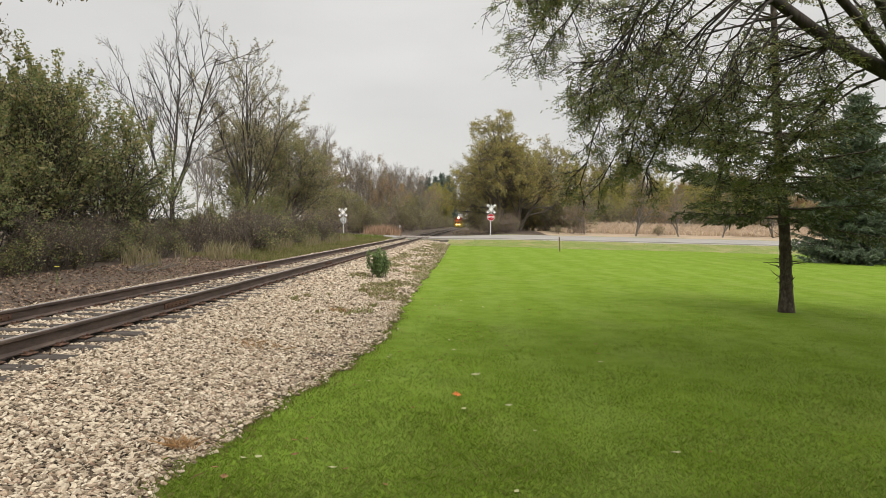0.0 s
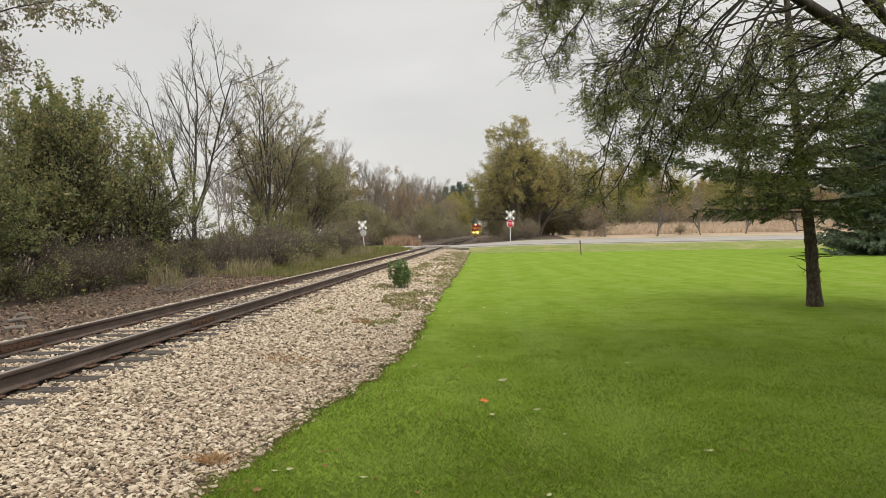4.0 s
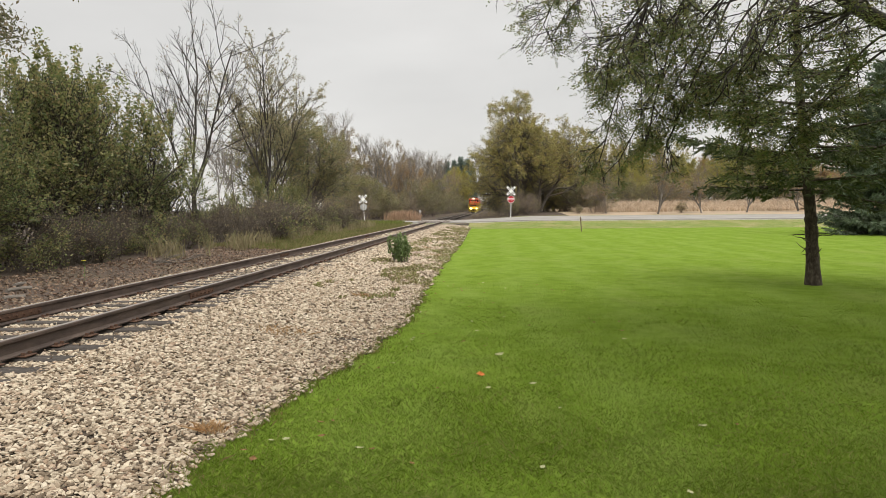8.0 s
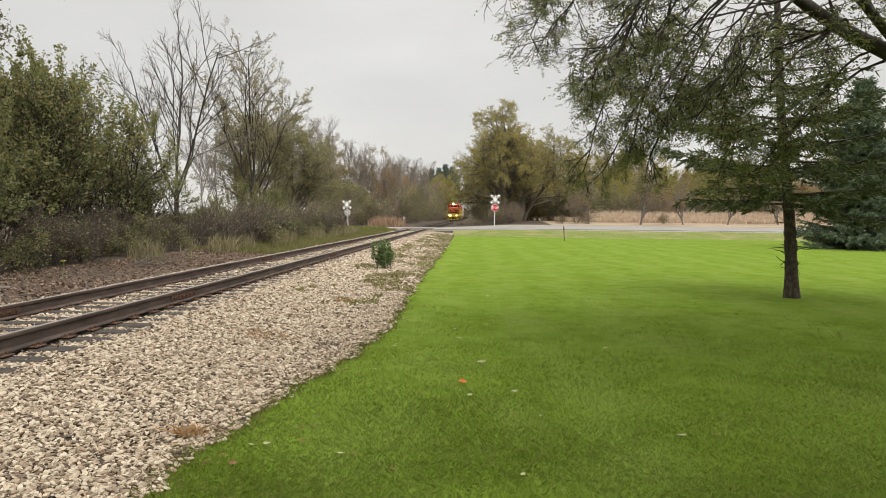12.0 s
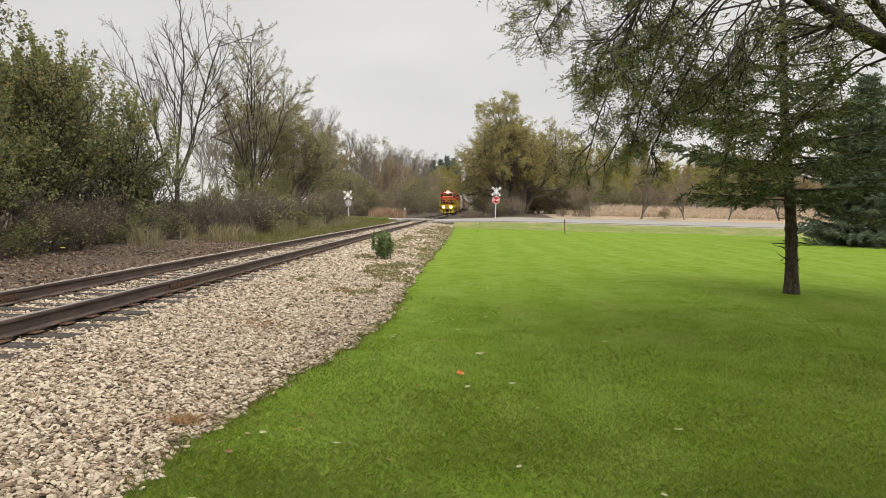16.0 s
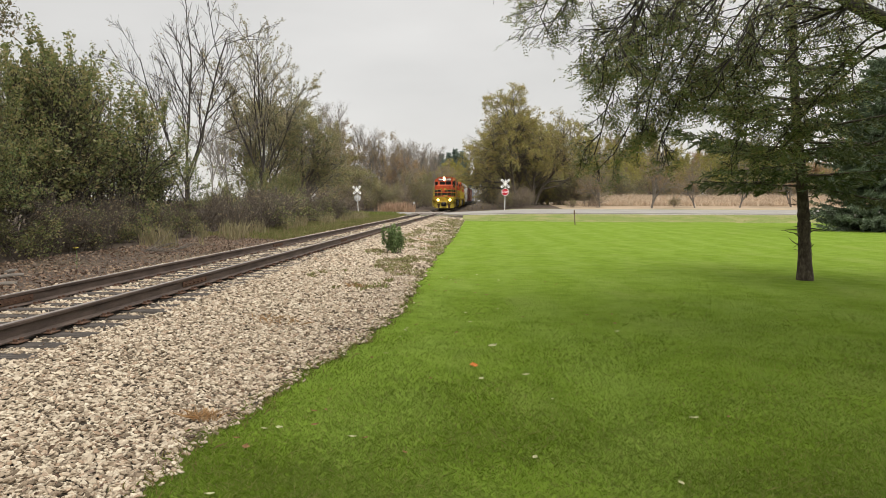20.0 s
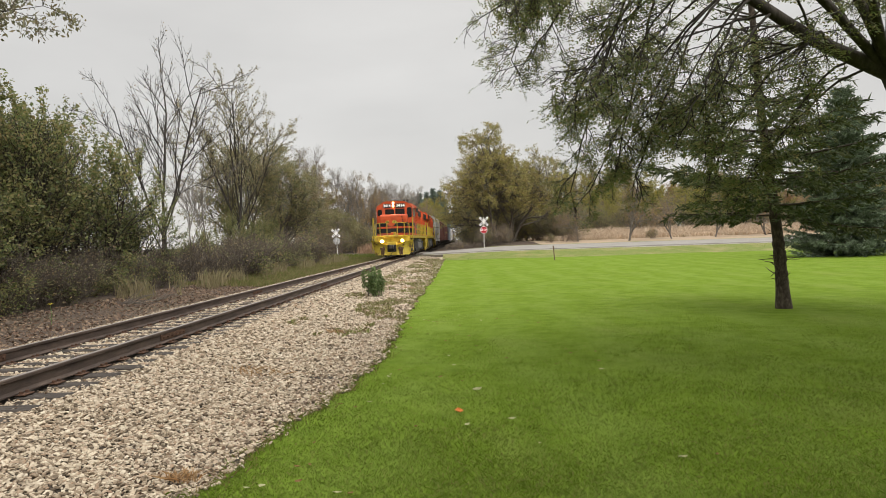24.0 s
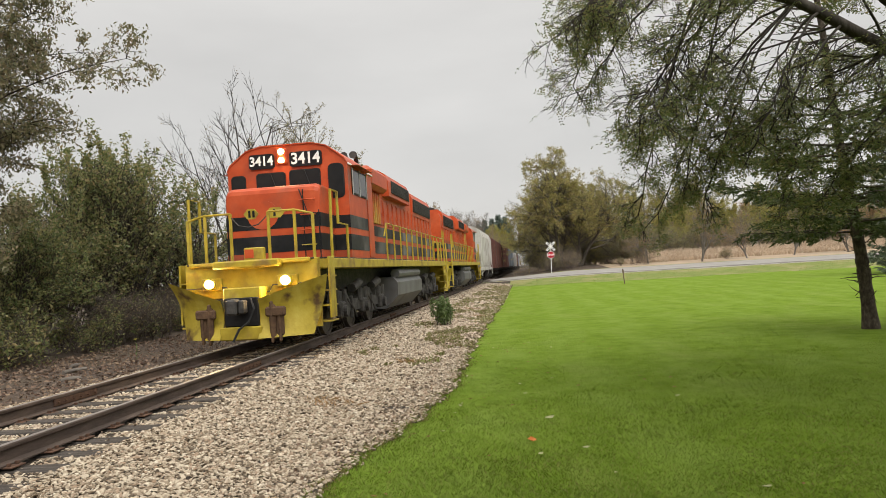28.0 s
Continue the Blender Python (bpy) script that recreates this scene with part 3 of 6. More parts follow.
# ---- plants ----
class Tubes:
    """Many thin tapered tubes in one mesh, built in batches of like ones."""

    def __init__(self):
        self.lines = {}

    def add(self, pts, r0, r1, sides):
        pts = np.asarray(pts, float)
        self.lines.setdefault((len(pts), sides), []).append((pts, r0, r1))

    def mesh(self, name, mat, smooth=True):
        vs, fs, n = [], [], 0
        for (m, sides), rows in self.lines.items():
            p = np.array([q[0] for q in rows])
            r = np.array([[q[1], q[2]] for q in rows])
            d = np.gradient(p, axis=1)
            d /= np.linalg.norm(d, axis=2)[..., None] + 1e-9
            ref = np.where(np.abs(d[:, :1, 2:]) < 0.8, np.array([0.0, 0.0, 1.0]), np.array([1.0, 0.0, 0.0]))
            u = np.cross(d, np.broadcast_to(ref, d.shape))
            u /= np.linalg.norm(u, axis=2)[..., None] + 1e-9
            w = np.cross(d, u)
            rad = r[:, :1] + (r[:, 1:] - r[:, :1]) * np.linspace(0, 1, m)[None]
            a = np.arange(sides) * 2 * np.pi / sides
            ring = p[:, :, None] + rad[:, :, None, None] * (u[:, :, None] * np.cos(a)[:, None] + w[:, :, None] * np.sin(a)[:, None])
            vs.append(ring.reshape(-1, 3))
            i = np.arange(m - 1)[:, None] * sides
            k = np.arange(sides)[None]
            k2 = (k + 1) % sides
            one = np.stack([i + k, i + k2, i + k2 + sides, i + k + sides], -1).reshape(-1, 4)
            fs.append((one[None] + (np.arange(len(rows)) * m * sides)[:, None, None]).reshape(-1, 4) + n)
            n += len(rows) * m * sides
        return fast_mesh(name, np.concatenate(vs), np.concatenate(fs), mat, smooth)


def crossed(a, b):
    return np.array([a[1] * b[2] - a[2] * b[1], a[2] * b[0] - a[0] * b[2], a[0] * b[1] - a[1] * b[0]])


def unit(a):
    return a / (math.sqrt(a[0] * a[0] + a[1] * a[1] + a[2] * a[2]) + 1e-9)


def bent(rng, p, d, length, segs, wander, lift):
    """A wandering line from p along d; lift bends it up (or down) on its way."""
    pts = [np.array(p, float)]
    d = np.array(d, float)
    for _ in range(segs):
        d = d + rng.normal(0, wander, 3)
        d[2] += lift
        d = unit(d)
        pts.append(pts[-1] + d * length / segs)
    return np.array(pts), d


def limbs(rng, tubes, p, d, length, r, level, levels, kids, wander, lift, tips, angle=(25, 60), shrink=(0.5, 0.75), start=0.3):
    segs = 7 if level == 0 else (5 if level < 3 else 3)
    pts, end = bent(rng, p, d, length, segs, wander, lift if level else lift * 0.3)
    tubes.add(pts, r, r * (0.45 if level < levels else 0.3), 8 if level == 0 else (5 if level == 1 else 3))
    if level >= levels:
        tips.append(pts)
        return
    n = kids[min(level, len(kids) - 1)]
    for k in range(n):
        f = start + (1 - start) * (k + rng.uniform(0.1, 0.9)) / n
        x = f * segs
        i = min(int(x), segs - 1)
        q = pts[i] + (pts[i + 1] - pts[i]) * (x - i)
        dd = unit(pts[i + 1] - pts[i])
        side = unit(crossed(dd, rng.normal(0, 1, 3)))
        a = np.radians(rng.uniform(*angle))
        nd = dd * np.cos(a) + side * np.sin(a)
        limbs(rng, tubes, q, nd, length * rng.uniform(*shrink) * (1.1 - 0.45 * f), r * (0.62 - 0.25 * f) + 0.002, level + 1, levels, kids, wander, lift, tips, angle, shrink, start)
    if level > 0:
        tips.append(pts[-3:])


def leaves_mesh(rng, name, centres, size, mat, droop=0.2, aspect=0.5, var=0.5):
    """One rhombic, slightly folded leaf at each centre."""
    n = len(centres)
    s = size * (1 + var * rng.uniform(-1, 1, n))[:, None]
    a = rng.normal(0, 1, (n, 3))
    a[:, 2] = a[:, 2] * 0.6 - droop
    a /= np.linalg.norm(a, axis=1)[:, None]
    b = np.cross(a, rng.normal(0, 1, (n, 3)))
    b /= np.linalg.norm(b, axis=1)[:, None] + 1e-9
    c = np.cross(a, b)
    v = np.stack([centres - a * s * 0.5, centres + b * s * aspect * 0.5 + c * s * 0.08, centres + a * s * 0.5, centres - b * s * aspect * 0.5 + c * s * 0.08], 1).reshape(-1, 3)
    f = np.arange(4 * n).reshape(-1, 4)
    return fast_mesh(name, v, f, mat)


def along(rng, tips, count, spread):
    """Points scattered about twigs."""
    a = np.concatenate([t[:-1] for t in tips])
    b = np.concatenate([t[1:] for t in tips])
    i = rng.integers(0, len(a), count)
    return a[i] + (b[i] - a[i]) * rng.uniform(0, 1, (count, 1)) + rng.normal(0, spread, (count, 3))


def tree_meshes(seed, height, trunk_r, leaf_count, leaf_size, bark, leaf, levels=4, kids=(9, 6, 5, 4), wander=0.1, lift=0.05, angle=(25, 55), spread=0.1, stems=1, start=0.3, lean=0.1, shrink=(0.5, 0.75), droop=0.2, aspect=0.5, share=0.72, clump=0.5, shoots=0):
    rng = np.random.default_rng(seed)
    tubes, tips = Tubes(), []
    for s in range(stems):
        a = rng.uniform(0, 6.28)
        k = lean if stems > 1 else lean * 0.5
        d = np.array([math.cos(a) * k, math.sin(a) * k, 1.0])
        p = np.array([math.cos(a), math.sin(a), 0]) * (0.12 * (stems > 1) * stems ** 0.5) * rng.uniform(0.2, 1) + np.array([0, 0, -0.1])
        h = height * share * (1 if s == 0 else rng.uniform(0.7, 1.0))
        limbs(rng, tubes, p, d / np.linalg.norm(d), h, trunk_r * (1 if s == 0 else rng.uniform(0.6, 0.95)), 0, levels, kids, wander, lift, tips, angle, shrink, start)
    tips = [q for q in tips if rng.random() < clump]
    if shoots:
        # upright leafy shoots over the top and the shoulders of the crown
        tops = sorted(tips, key=lambda q: -q[-1][2] - 0.25 * np.hypot(q[-1][0], q[-1][1]))[:len(tips) // 2]
        for _ in range(shoots):
            q = tops[int(len(tops) * rng.random() ** 1.5)]
            out = np.array([q[-1][0], q[-1][1], 0.0]) * 0.12
            line, _end = bent(rng, q[-1], unit(out + np.array([0, 0, 1.0])), rng.uniform(0.35, 0.95), 4, 0.1, 0.08)
            tubes.add(line, 0.008, 0.003, 3)
            tips += [line, line, line]
    wood = tubes.mesh("trunk", bark)
    crown = leaves_mesh(rng, "crown", along(rng, tips, leaf_count, spread), leaf_size, leaf, droop, aspect) if leaf_count else None
    return wood, crown


def plant(name, label, category, meshes, x, y, turn=0.0, scale=1.0, group="", z=None):
    wood, crown = meshes
    t = thing(name, label, category, pose(x, y, gz(x, y) if z is None else z, 0, 0, turn), group)
    t.scale = (scale, scale, scale)
    part("trunk", wood, None, t)
    if crown is not None:
        part("crown", crown, None, t)
    return t


def mid_low(lean, z):
    return np.array([lean * z + 0.03 * math.sin(z * 1.3), 0.03 * math.cos(z * 1.1), z])


def conifer(seed, height, radius, bare, trunk_r, bark, leaf, whorls, per, tuft, droop=0.25, density=1.0, lean=0.0, dead=0, needle=1.0):
    """A spruce: whorled branches with side shoots, all set with needles."""
    rng = np.random.default_rng(seed)
    tubes = Tubes()
    zz = np.linspace(-0.2, height, 14)
    line = np.stack([lean * zz + 0.03 * np.sin(zz * 1.3), 0.03 * np.cos(zz * 1.1), zz], 1)
    tubes.add(line, trunk_r, 0.015, 14)
    tubes.add(np.stack([line[0], mid_low(lean, 0.12), mid_low(lean, 0.3), mid_low(lean, 0.7)]), trunk_r * 1.45, trunk_r * 0.93, 14)
    for k in range(10):
        zk = 0.2 + bare * rng.uniform(0, 1)
        tubes.add(np.stack([mid_low(lean, zk - 0.05), mid_low(lean, zk), mid_low(lean, zk + 0.05)]), trunk_r * (1.02 - 0.03 * zk), trunk_r * (1.05 - 0.05 * zk), 14)

    def mid(z):
        return np.array([lean * z + 0.03 * math.sin(z * 1.3), 0.03 * math.cos(z * 1.1), z])

    pts, dirs = [], []
    for w in range(whorls):
        f = (w + rng.uniform(-0.3, 0.3)) / whorls
        z = bare + (height - bare) * max(0.0, f)
        low = 2 if f < 0.28 and bare > 1 else 0
        for k in range(per + low):
            zk = z + rng.uniform(-0.5, 0.5) * (height - bare) / whorls
            a = 2 * math.pi * (k + rng.uniform(-0.35, 0.35)) / (per + low) + w * 0.7
            reach = radius * (1 - f) ** 0.8 * rng.uniform(0.7, 1.1) * (0.72 if f < 0.06 and bare > 1 else 1.0) + 0.25
            d0 = np.array([math.cos(a), math.sin(a), 0.1 - droop + 0.35 * f])
            br, _ = bent(rng, mid(zk), d0 / np.linalg.norm(d0), reach, 7, 0.05, 0.03)
            tubes.add(br, 0.012 + 0.018 * reach / radius, 0.004, 4)
            if bare > 1 and f > 0.24 and rng.random() < 0.3:
                continue
            thin = 0.38 if bare > 1 and f > 0.24 else 1.0
            n_side = int(reach * 7 * density * thin) + 3
            for s in range(n_side):
                g = 0.18 + 0.82 * (s + rng.uniform(0, 1)) / n_side
                x = g * 7
                i = min(int(x), 6)
                q = br[i] + (br[i + 1] - br[i]) * (x - i)
                dd = unit(br[i + 1] - br[i])
                side = crossed(dd, (0, 0, 1.0)) * (1 if s % 2 else -1)
                nd = dd * 0.75 + side * rng.uniform(0.5, 0.95) + np.array([0, 0, rng.uniform(-0.55, -0.05)])
                nd /= np.linalg.norm(nd)
                ln = (0.28 + 0.3 * (1 - g)) * min(1.0, reach / 1.5) * rng.uniform(0.7, 1.2)
                tw = np.stack([q, q + nd * ln * 0.5, q + nd * ln + np.array([0, 0, -0.12 * ln])])
                tubes.add(tw, 0.005, 0.002, 3)
                m = max(3, int(tuft * (1.4 if low else thin) * ln / 0.4))
                h = rng.uniform(0, 1, m)
                pts.append(tw[0] + (tw[2] - tw[0]) * h[:, None])
                dirs.append(np.repeat(nd[None], m, 0))
    for k in range(dead):
        z = rng.uniform(0.5, bare)
        a = rng.uniform(0, 6.28)
        br, _ = bent(rng, mid(z), (math.cos(a), math.sin(a), 0.1), rng.uniform(0.18, 0.5), 4, 0.2, 0.02)
        tubes.add(br, 0.016, 0.004, 5)
    pts, dirs = np.concatenate(pts), np.concatenate(dirs)
    n = len(pts)
    a = dirs + rng.normal(0, 0.55, (n, 3))
    a /= np.linalg.norm(a, axis=1)[:, None]
    b = np.cross(a, rng.normal(0, 1, (n, 3)))
    b /= np.linalg.norm(b, axis=1)[:, None]
    ln = needle * rng.uniform(0.06, 0.12, n)[:, None]
    wd = needle * rng.uniform(0.009, 0.018, n)[:, None]
    v = np.stack([pts - b * wd, pts + b * wd, pts + a * ln + b * wd * 0.3, pts + a * ln - b * wd * 0.3], 1).reshape(-1, 3)
    crown = fast_mesh("crown", v, np.arange(4 * n).reshape(-1, 4), leaf)
    return tubes.mesh("trunk", bark), crown


def blades(rng, name, roots, height, width, mat, lean=0.35, var=0.5):
    """Upright tapering blades, one quad and tip each."""
    n = len(roots)
    a = rng.uniform(0, 2 * np.pi, n)
    b = np.stack([np.cos(a), np.sin(a), np.zeros(n)], 1)
    h = (height * (1 + var * rng.uniform(-1, 1, n)))[:, None]
    bend = rng.normal(0, lean, (n, 2))
    top = np.concatenate([bend, np.ones((n, 1))], 1) * h
    half = top * np.array([0.35, 0.35, 0.6])
    w = width * rng.uniform(0.7, 1.3, (n, 1))
    v = np.stack([roots - b * w, roots + b * w, roots + half + b * w * 0.8, roots + top, roots + half - b * w * 0.8], 1).reshape(-1, 3)
    return fast_mesh(name, v, np.arange(5 * n).reshape(-1, 5), mat)


def gzs(xy):
    return ground_heights(xy[:, 0], xy[:, 1])


def scatter(rng, n, x0, x1, y0, y1):
    xy = np.stack([rng.uniform(x0, x1, n), rng.uniform(y0, y1, n)], 1)
    return np.concatenate([xy, gzs(xy)[:, None]], 1)


# the hedge of shrubby trees beside the track
bush_a = tree_meshes(11, 6.0, 0.05, 18500, 0.118, BARK_DARK, L_BUSH, 3, (10, 8, 6), 0.12, 0.12, (25, 58), 0.065, stems=5, start=0.14, lean=0.32, share=0.78, aspect=0.5, clump=0.42, droop=0.35, shoots=90)
bush_b = tree_meshes(12, 5.0, 0.045, 17500, 0.115, BARK_DARK, L_BUSH, 3, (10, 8, 6), 0.12, 0.1, (30, 62), 0.065, stems=5, start=0.12, lean=0.4, share=0.78, aspect=0.5, clump=0.42, droop=0.35, shoots=90)
bush_c = tree_meshes(13, 5.2, 0.045, 16000, 0.105, BARK_DARK, L_HEDGE, 3, (10, 8, 6), 0.12, 0.09, (28, 58), 0.07, stems=5, start=0.14, lean=0.36, share=0.78, aspect=0.52, clump=0.45, droop=0.4, shoots=60)
for k, (x, y, me, turn, s) in enumerate(((-11.5, 14.6, bush_c, 20, 0.58), (-12.0, 16.8, bush_b, 100, 0.7), (-12.2, 18.8, bush_a, 40, 0.85), (-12.4, 21.2, bush_a, 190, 0.83), (-12.4, 23.6, bush_b, 250, 0.86), (-12.4, 25.8, bush_c, 300, 0.68),
                                         (-15.0, 18.5, bush_c, 130, 0.7), (-15.5, 23.0, bush_b, 10, 0.8), (-11.8, 12.4, bush_c, 200, 0.6))):
    plant("shrub_tree", "dense many-stemmed shrub tree with green leaves" if me is not bush_c else "many-stemmed shrub tree with olive and brown leaves", "shrub", me, x, y, turn, s, "hedge beside the track")

# bare and thinly leaved trees of the hedgerow
def forked_tree(seed, trunk, stems, bark, leaf, leaf_count, leaf_size, kids=(7, 5, 4), twig=0.05):
    """A tree whose trunk parts low down into ascending stems; each stem is (height on the trunk, direction, length, thickness)."""
    rng = np.random.default_rng(seed)
    tubes, tips = Tubes(), []
    trunk = np.array(trunk, float)
    tubes.add(trunk[:, :3], trunk[0, 3], trunk[-1, 3], 9)
    for f, d, ln, r in stems:
        x = f * (len(trunk) - 1)
        i = min(int(x), len(trunk) - 2)
        q = trunk[i, :3] + (trunk[i + 1, :3] - trunk[i, :3]) * (x - i)
        limbs(rng, tubes, q, unit(np.array(d, float)), ln, r, 1, 4, (0,) + kids, twig, 0.022, tips, (18, 44), (0.4, 0.62), 0.2)
    crown = leaves_mesh(rng, "crown", along(rng, tips, leaf_count, 0.05), leaf_size, leaf, 0.4)
    return tubes.mesh("trunk", bark), crown


bare_a = forked_tree(21, ((0, 0, -0.2, 0.13), (0.02, 0, 0.9, 0.11), (0.0, 0.02, 1.8, 0.1), (0.03, 0, 2.4, 0.085)),
                     ((1.0, (-0.12, 0.1, 1), 6.4, 0.062), (1.0, (0.46, -0.1, 1), 6.2, 0.058), (0.75, (0.24, 0.4, 1), 5.4, 0.042), (0.7, (-0.4, -0.2, 1), 5.8, 0.042), (0.4, (-0.72, 0.2, 1), 5.8, 0.036), (0.95, (0.14, -0.4, 1), 5.0, 0.034)), BARK_DARK, L_BROWN, 600, 0.08, (7, 5, 4), 0.07)
plant("bare_tree", "tall leafless grey tree with forked trunk", "tree", bare_a, -12.3, 29.0, 0, 0.94)
bare_b = tree_meshes(22, 6.6, 0.055, 350, 0.08, BARK_GREY, L_BROWN, 3, (7, 6, 5), 0.08, 0.06, (18, 40), 0.08, start=0.3)
plant("bare_tree", "slender leafless young tree", "tree", bare_b, -13.6, 36.0, 0, 0.85)
plant("bare_tree", "slender leafless young tree", "tree", bare_b, -14.4, 39, 140, 0.95)
thin_a = forked_tree(23, ((0, 0, -0.2, 0.14), (0.0, 0, 0.9, 0.12), (0.03, 0.02, 1.7, 0.11), (0.0, 0, 2.5, 0.1)),
                     ((1.0, (0.03, 0, 1), 6.0, 0.06), (0.9, (0.5, 0.1, 1), 4.9, 0.042), (0.85, (-0.45, 0.2, 1), 4.9, 0.042), (0.7, (0.3, -0.4, 1), 4.4, 0.034), (0.65, (-0.35, -0.3, 1), 4.4, 0.034), (0.95, (0.15, 0.5, 1), 4.6, 0.038), (1.0, (-0.2, -0.2, 1), 5.4, 0.04)), BARK_DARK, L_THIN, 9500, 0.088, (7, 5, 4), 0.07)
plant("autumn_tree", "tall tree with thin brown autumn leaves", "tree", thin_a, -13.2, 42, 30, 1.2)
thin_b = tree_meshes(24, 7.8, 0.12, 20000, 0.125, BARK, L_OLIVE, 4, (9, 6, 5, 4), 0.09, 0.04, (25, 52), 0.12, start=0.1, lean=0.2, stems=2, share=0.8, clump=0.32)
plant("autumn_tree", "bushy tree with olive and brown leaves", "tree", thin_b, -13.7, 47.5, 30, 1.0)
plant("autumn_tree", "bushy tree with olive and brown leaves", "tree", thin_b, -14.3, 53.0, 200, 0.95)
plant("shrub_tree", "dark green shrub under taller trees", "shrub", bush_b, -12.6, 40.0, 70, 0.55)
plant("shrub_tree", "dark green shrub under taller trees", "shrub", bush_a, -12.4, 44.5, 170, 0.45)
plant("shrub_tree", "dark green shrub under taller trees", "shrub", bush_b, -13.0, 34.5, 220, 0.38)

# the tree whose boughs hang in over the hedge
def build_overhang():
    """Its trunk stands outside the view; thin boughs with hanging leaves reach in."""
    rng = np.random.default_rng(33)
    tubes, tips = Tubes(), []
    x0, y0 = -12.6, 12.2
    tubes.add(np.array([(x0, y0, 0.0), (x0 + 0.1, y0, 2.0), (x0 + 0.1, y0, 4.0), (x0 + 0.3, y0, 6.5), (x0 + 0.3, y0, 9.0)]), 0.13, 0.03, 9)
    for z0, end, r in ((3.6, (-7.4, 12.6, 6.1), 0.03), (3.0, (-9.6, 12.3, 4.6), 0.026), (2.2, (-10.0, 12.8, 3.4), 0.024), (4.4, (-9.0, 12.2, 6.9), 0.028), (5.2, (-8.8, 12.8, 8.0), 0.028),
                       (2.6, (-9.6, 11.8, 5.6), 0.024), (5.8, (-10.0, 13.2, 8.4), 0.026), (3.2, (-10.0, 13.4, 5.2), 0.026), (1.8, (-10.0, 12.2, 2.8), 0.02), (4.0, (-9.5, 12.6, 6.0), 0.024), (6.4, (-10.0, 11.6, 8.8), 0.024), (4.8, (-11.0, 14.4, 7.2), 0.024),
                       (5.0, (-8.6, 12.0, 7.3), 0.026), (3.4, (-9.2, 12.9, 5.0), 0.022), (2.0, (-9.9, 12.5, 4.2), 0.022), (2.4, (-10.4, 11.4, 3.2), 0.02), (5.6, (-9.2, 11.8, 9.0), 0.024), (3.8, (-9.9, 11.6, 6.4), 0.024), (4.2, (-8.7, 13.0, 6.4), 0.022)):
        a, b = np.array((x0 + 0.1, y0, z0)), np.array(end)
        f = np.linspace(0, 1, 10)[:, None]
        line = a + (b - a) * f + np.array([0, 0, 0.5]) * np.sin(f * np.pi) + rng.normal(0, 0.04, (10, 3)) * f
        tubes.add(line, r, 0.005, 6)
        for k in range(3, 10):
            for _ in range(3):
                d = unit(b - a) * 0.7 + unit(crossed(unit(b - a), rng.normal(0, 1, 3))) * 0.75
                limbs(rng, tubes, line[k], unit(d), rng.uniform(0.4, 0.85), 0.007, 1, 2, (0, 5), 0.12, -0.03, tips, (25, 60), (0.45, 0.7), 0.2)
    crown = leaves_mesh(rng, "crown", along(rng, tips, 42000, 0.06), 0.08, L_HANG, 0.9, 0.42)
    t = thing("overhanging_tree", "tree with sparse olive autumn leaves on thin boughs", "tree")
    part("trunk", tubes.mesh("trunk", BARK_DARK), None, t)
    part("crown", crown, None, t)


build_overhang()

# beyond the crossing, beside the line
far_kinds = [
    (tree_meshes(41, 10, 0.13, 4200, 0.2, BARK_GREY, L_BROWN, 3, (10, 6, 5), 0.1, 0.05, (20, 48), 0.18, start=0.12, share=0.9, clump=0.35), "brown autumn tree beside the line"),
    (tree_meshes(42, 10, 0.14, 10000, 0.23, BARK_GREY, L_YELLOW, 3, (9, 6, 5), 0.1, 0.04, (22, 50), 0.22, start=0.1, share=0.9, clump=0.38), "yellowing autumn tree beside the line"),
    (tree_meshes(43, 10.5, 0.12, 500, 0.15, BARK_GREY, L_BROWN, 4, (8, 5, 5, 4), 0.08, 0.06, (16, 38), 0.15, start=0.2, share=0.9), "leafless grey tree beside the line"),
    (tree_meshes(44, 9, 0.14, 6000, 0.21, BARK_GREY, L_RUSSET, 3, (9, 6, 5), 0.1, 0.04, (22, 50), 0.18, start=0.1, share=0.9, clump=0.36), "russet autumn tree beside the line"),
    (tree_meshes(45, 8, 0.12, 9000, 0.22, BARK_GREY, L_OLIVE, 3, (8, 6, 4), 0.1, 0.04, (28, 58), 0.2, start=0.05, stems=3, lean=0.3, share=0.9, clump=0.36), "olive-green bushy tree beside the line"),
]
rng_far = random.Random(8)
for k in range(58):
    y = 80 + 3.3 * k + rng_far.uniform(-1.5, 1.5)
    x = -12.0 - rng_far.uniform(0, 6) - (4.0 if y < 97 else (1.5 if y < 110 else 0))
    kind = rng_far.choice([0, 2, 2, 2, 2, 3] if y < 105 else [0, 2, 2, 0, 3, 0, 4, 2, 3] if y < 210 else [1, 0, 1, 4, 1])
    me, lab = far_kinds[kind]
    plant("lineside_tree", lab, "tree", me, x, y, rng_far.uniform(0, 360), rng_far.uniform(0.72, 1.02) * (0.82 if y < 120 and kind != 2 else 1.0), "trees along the line")
for x, y, k, s in ((-15.4, 84.0, 4, 0.62), (-17.6, 86.0, 4, 0.6), (-14.2, 88.5, 4, 0.5), (-20.5, 88.0, 0, 0.75), (-16.8, 92.0, 4, 0.65), (-23.0, 92.0, 4, 0.7), (-19.5, 97.0, 0, 0.85), (-26.0, 98.0, 4, 0.9), (-22.5, 104.0, 1, 0.95), (-29.0, 106.0, 0, 1.0), (-26.0, 114.0, 4, 1.0)):
    plant("lineside_tree", far_kinds[k][1], "tree", far_kinds[k][0], x, y, 47 * x, s, "trees along the line")
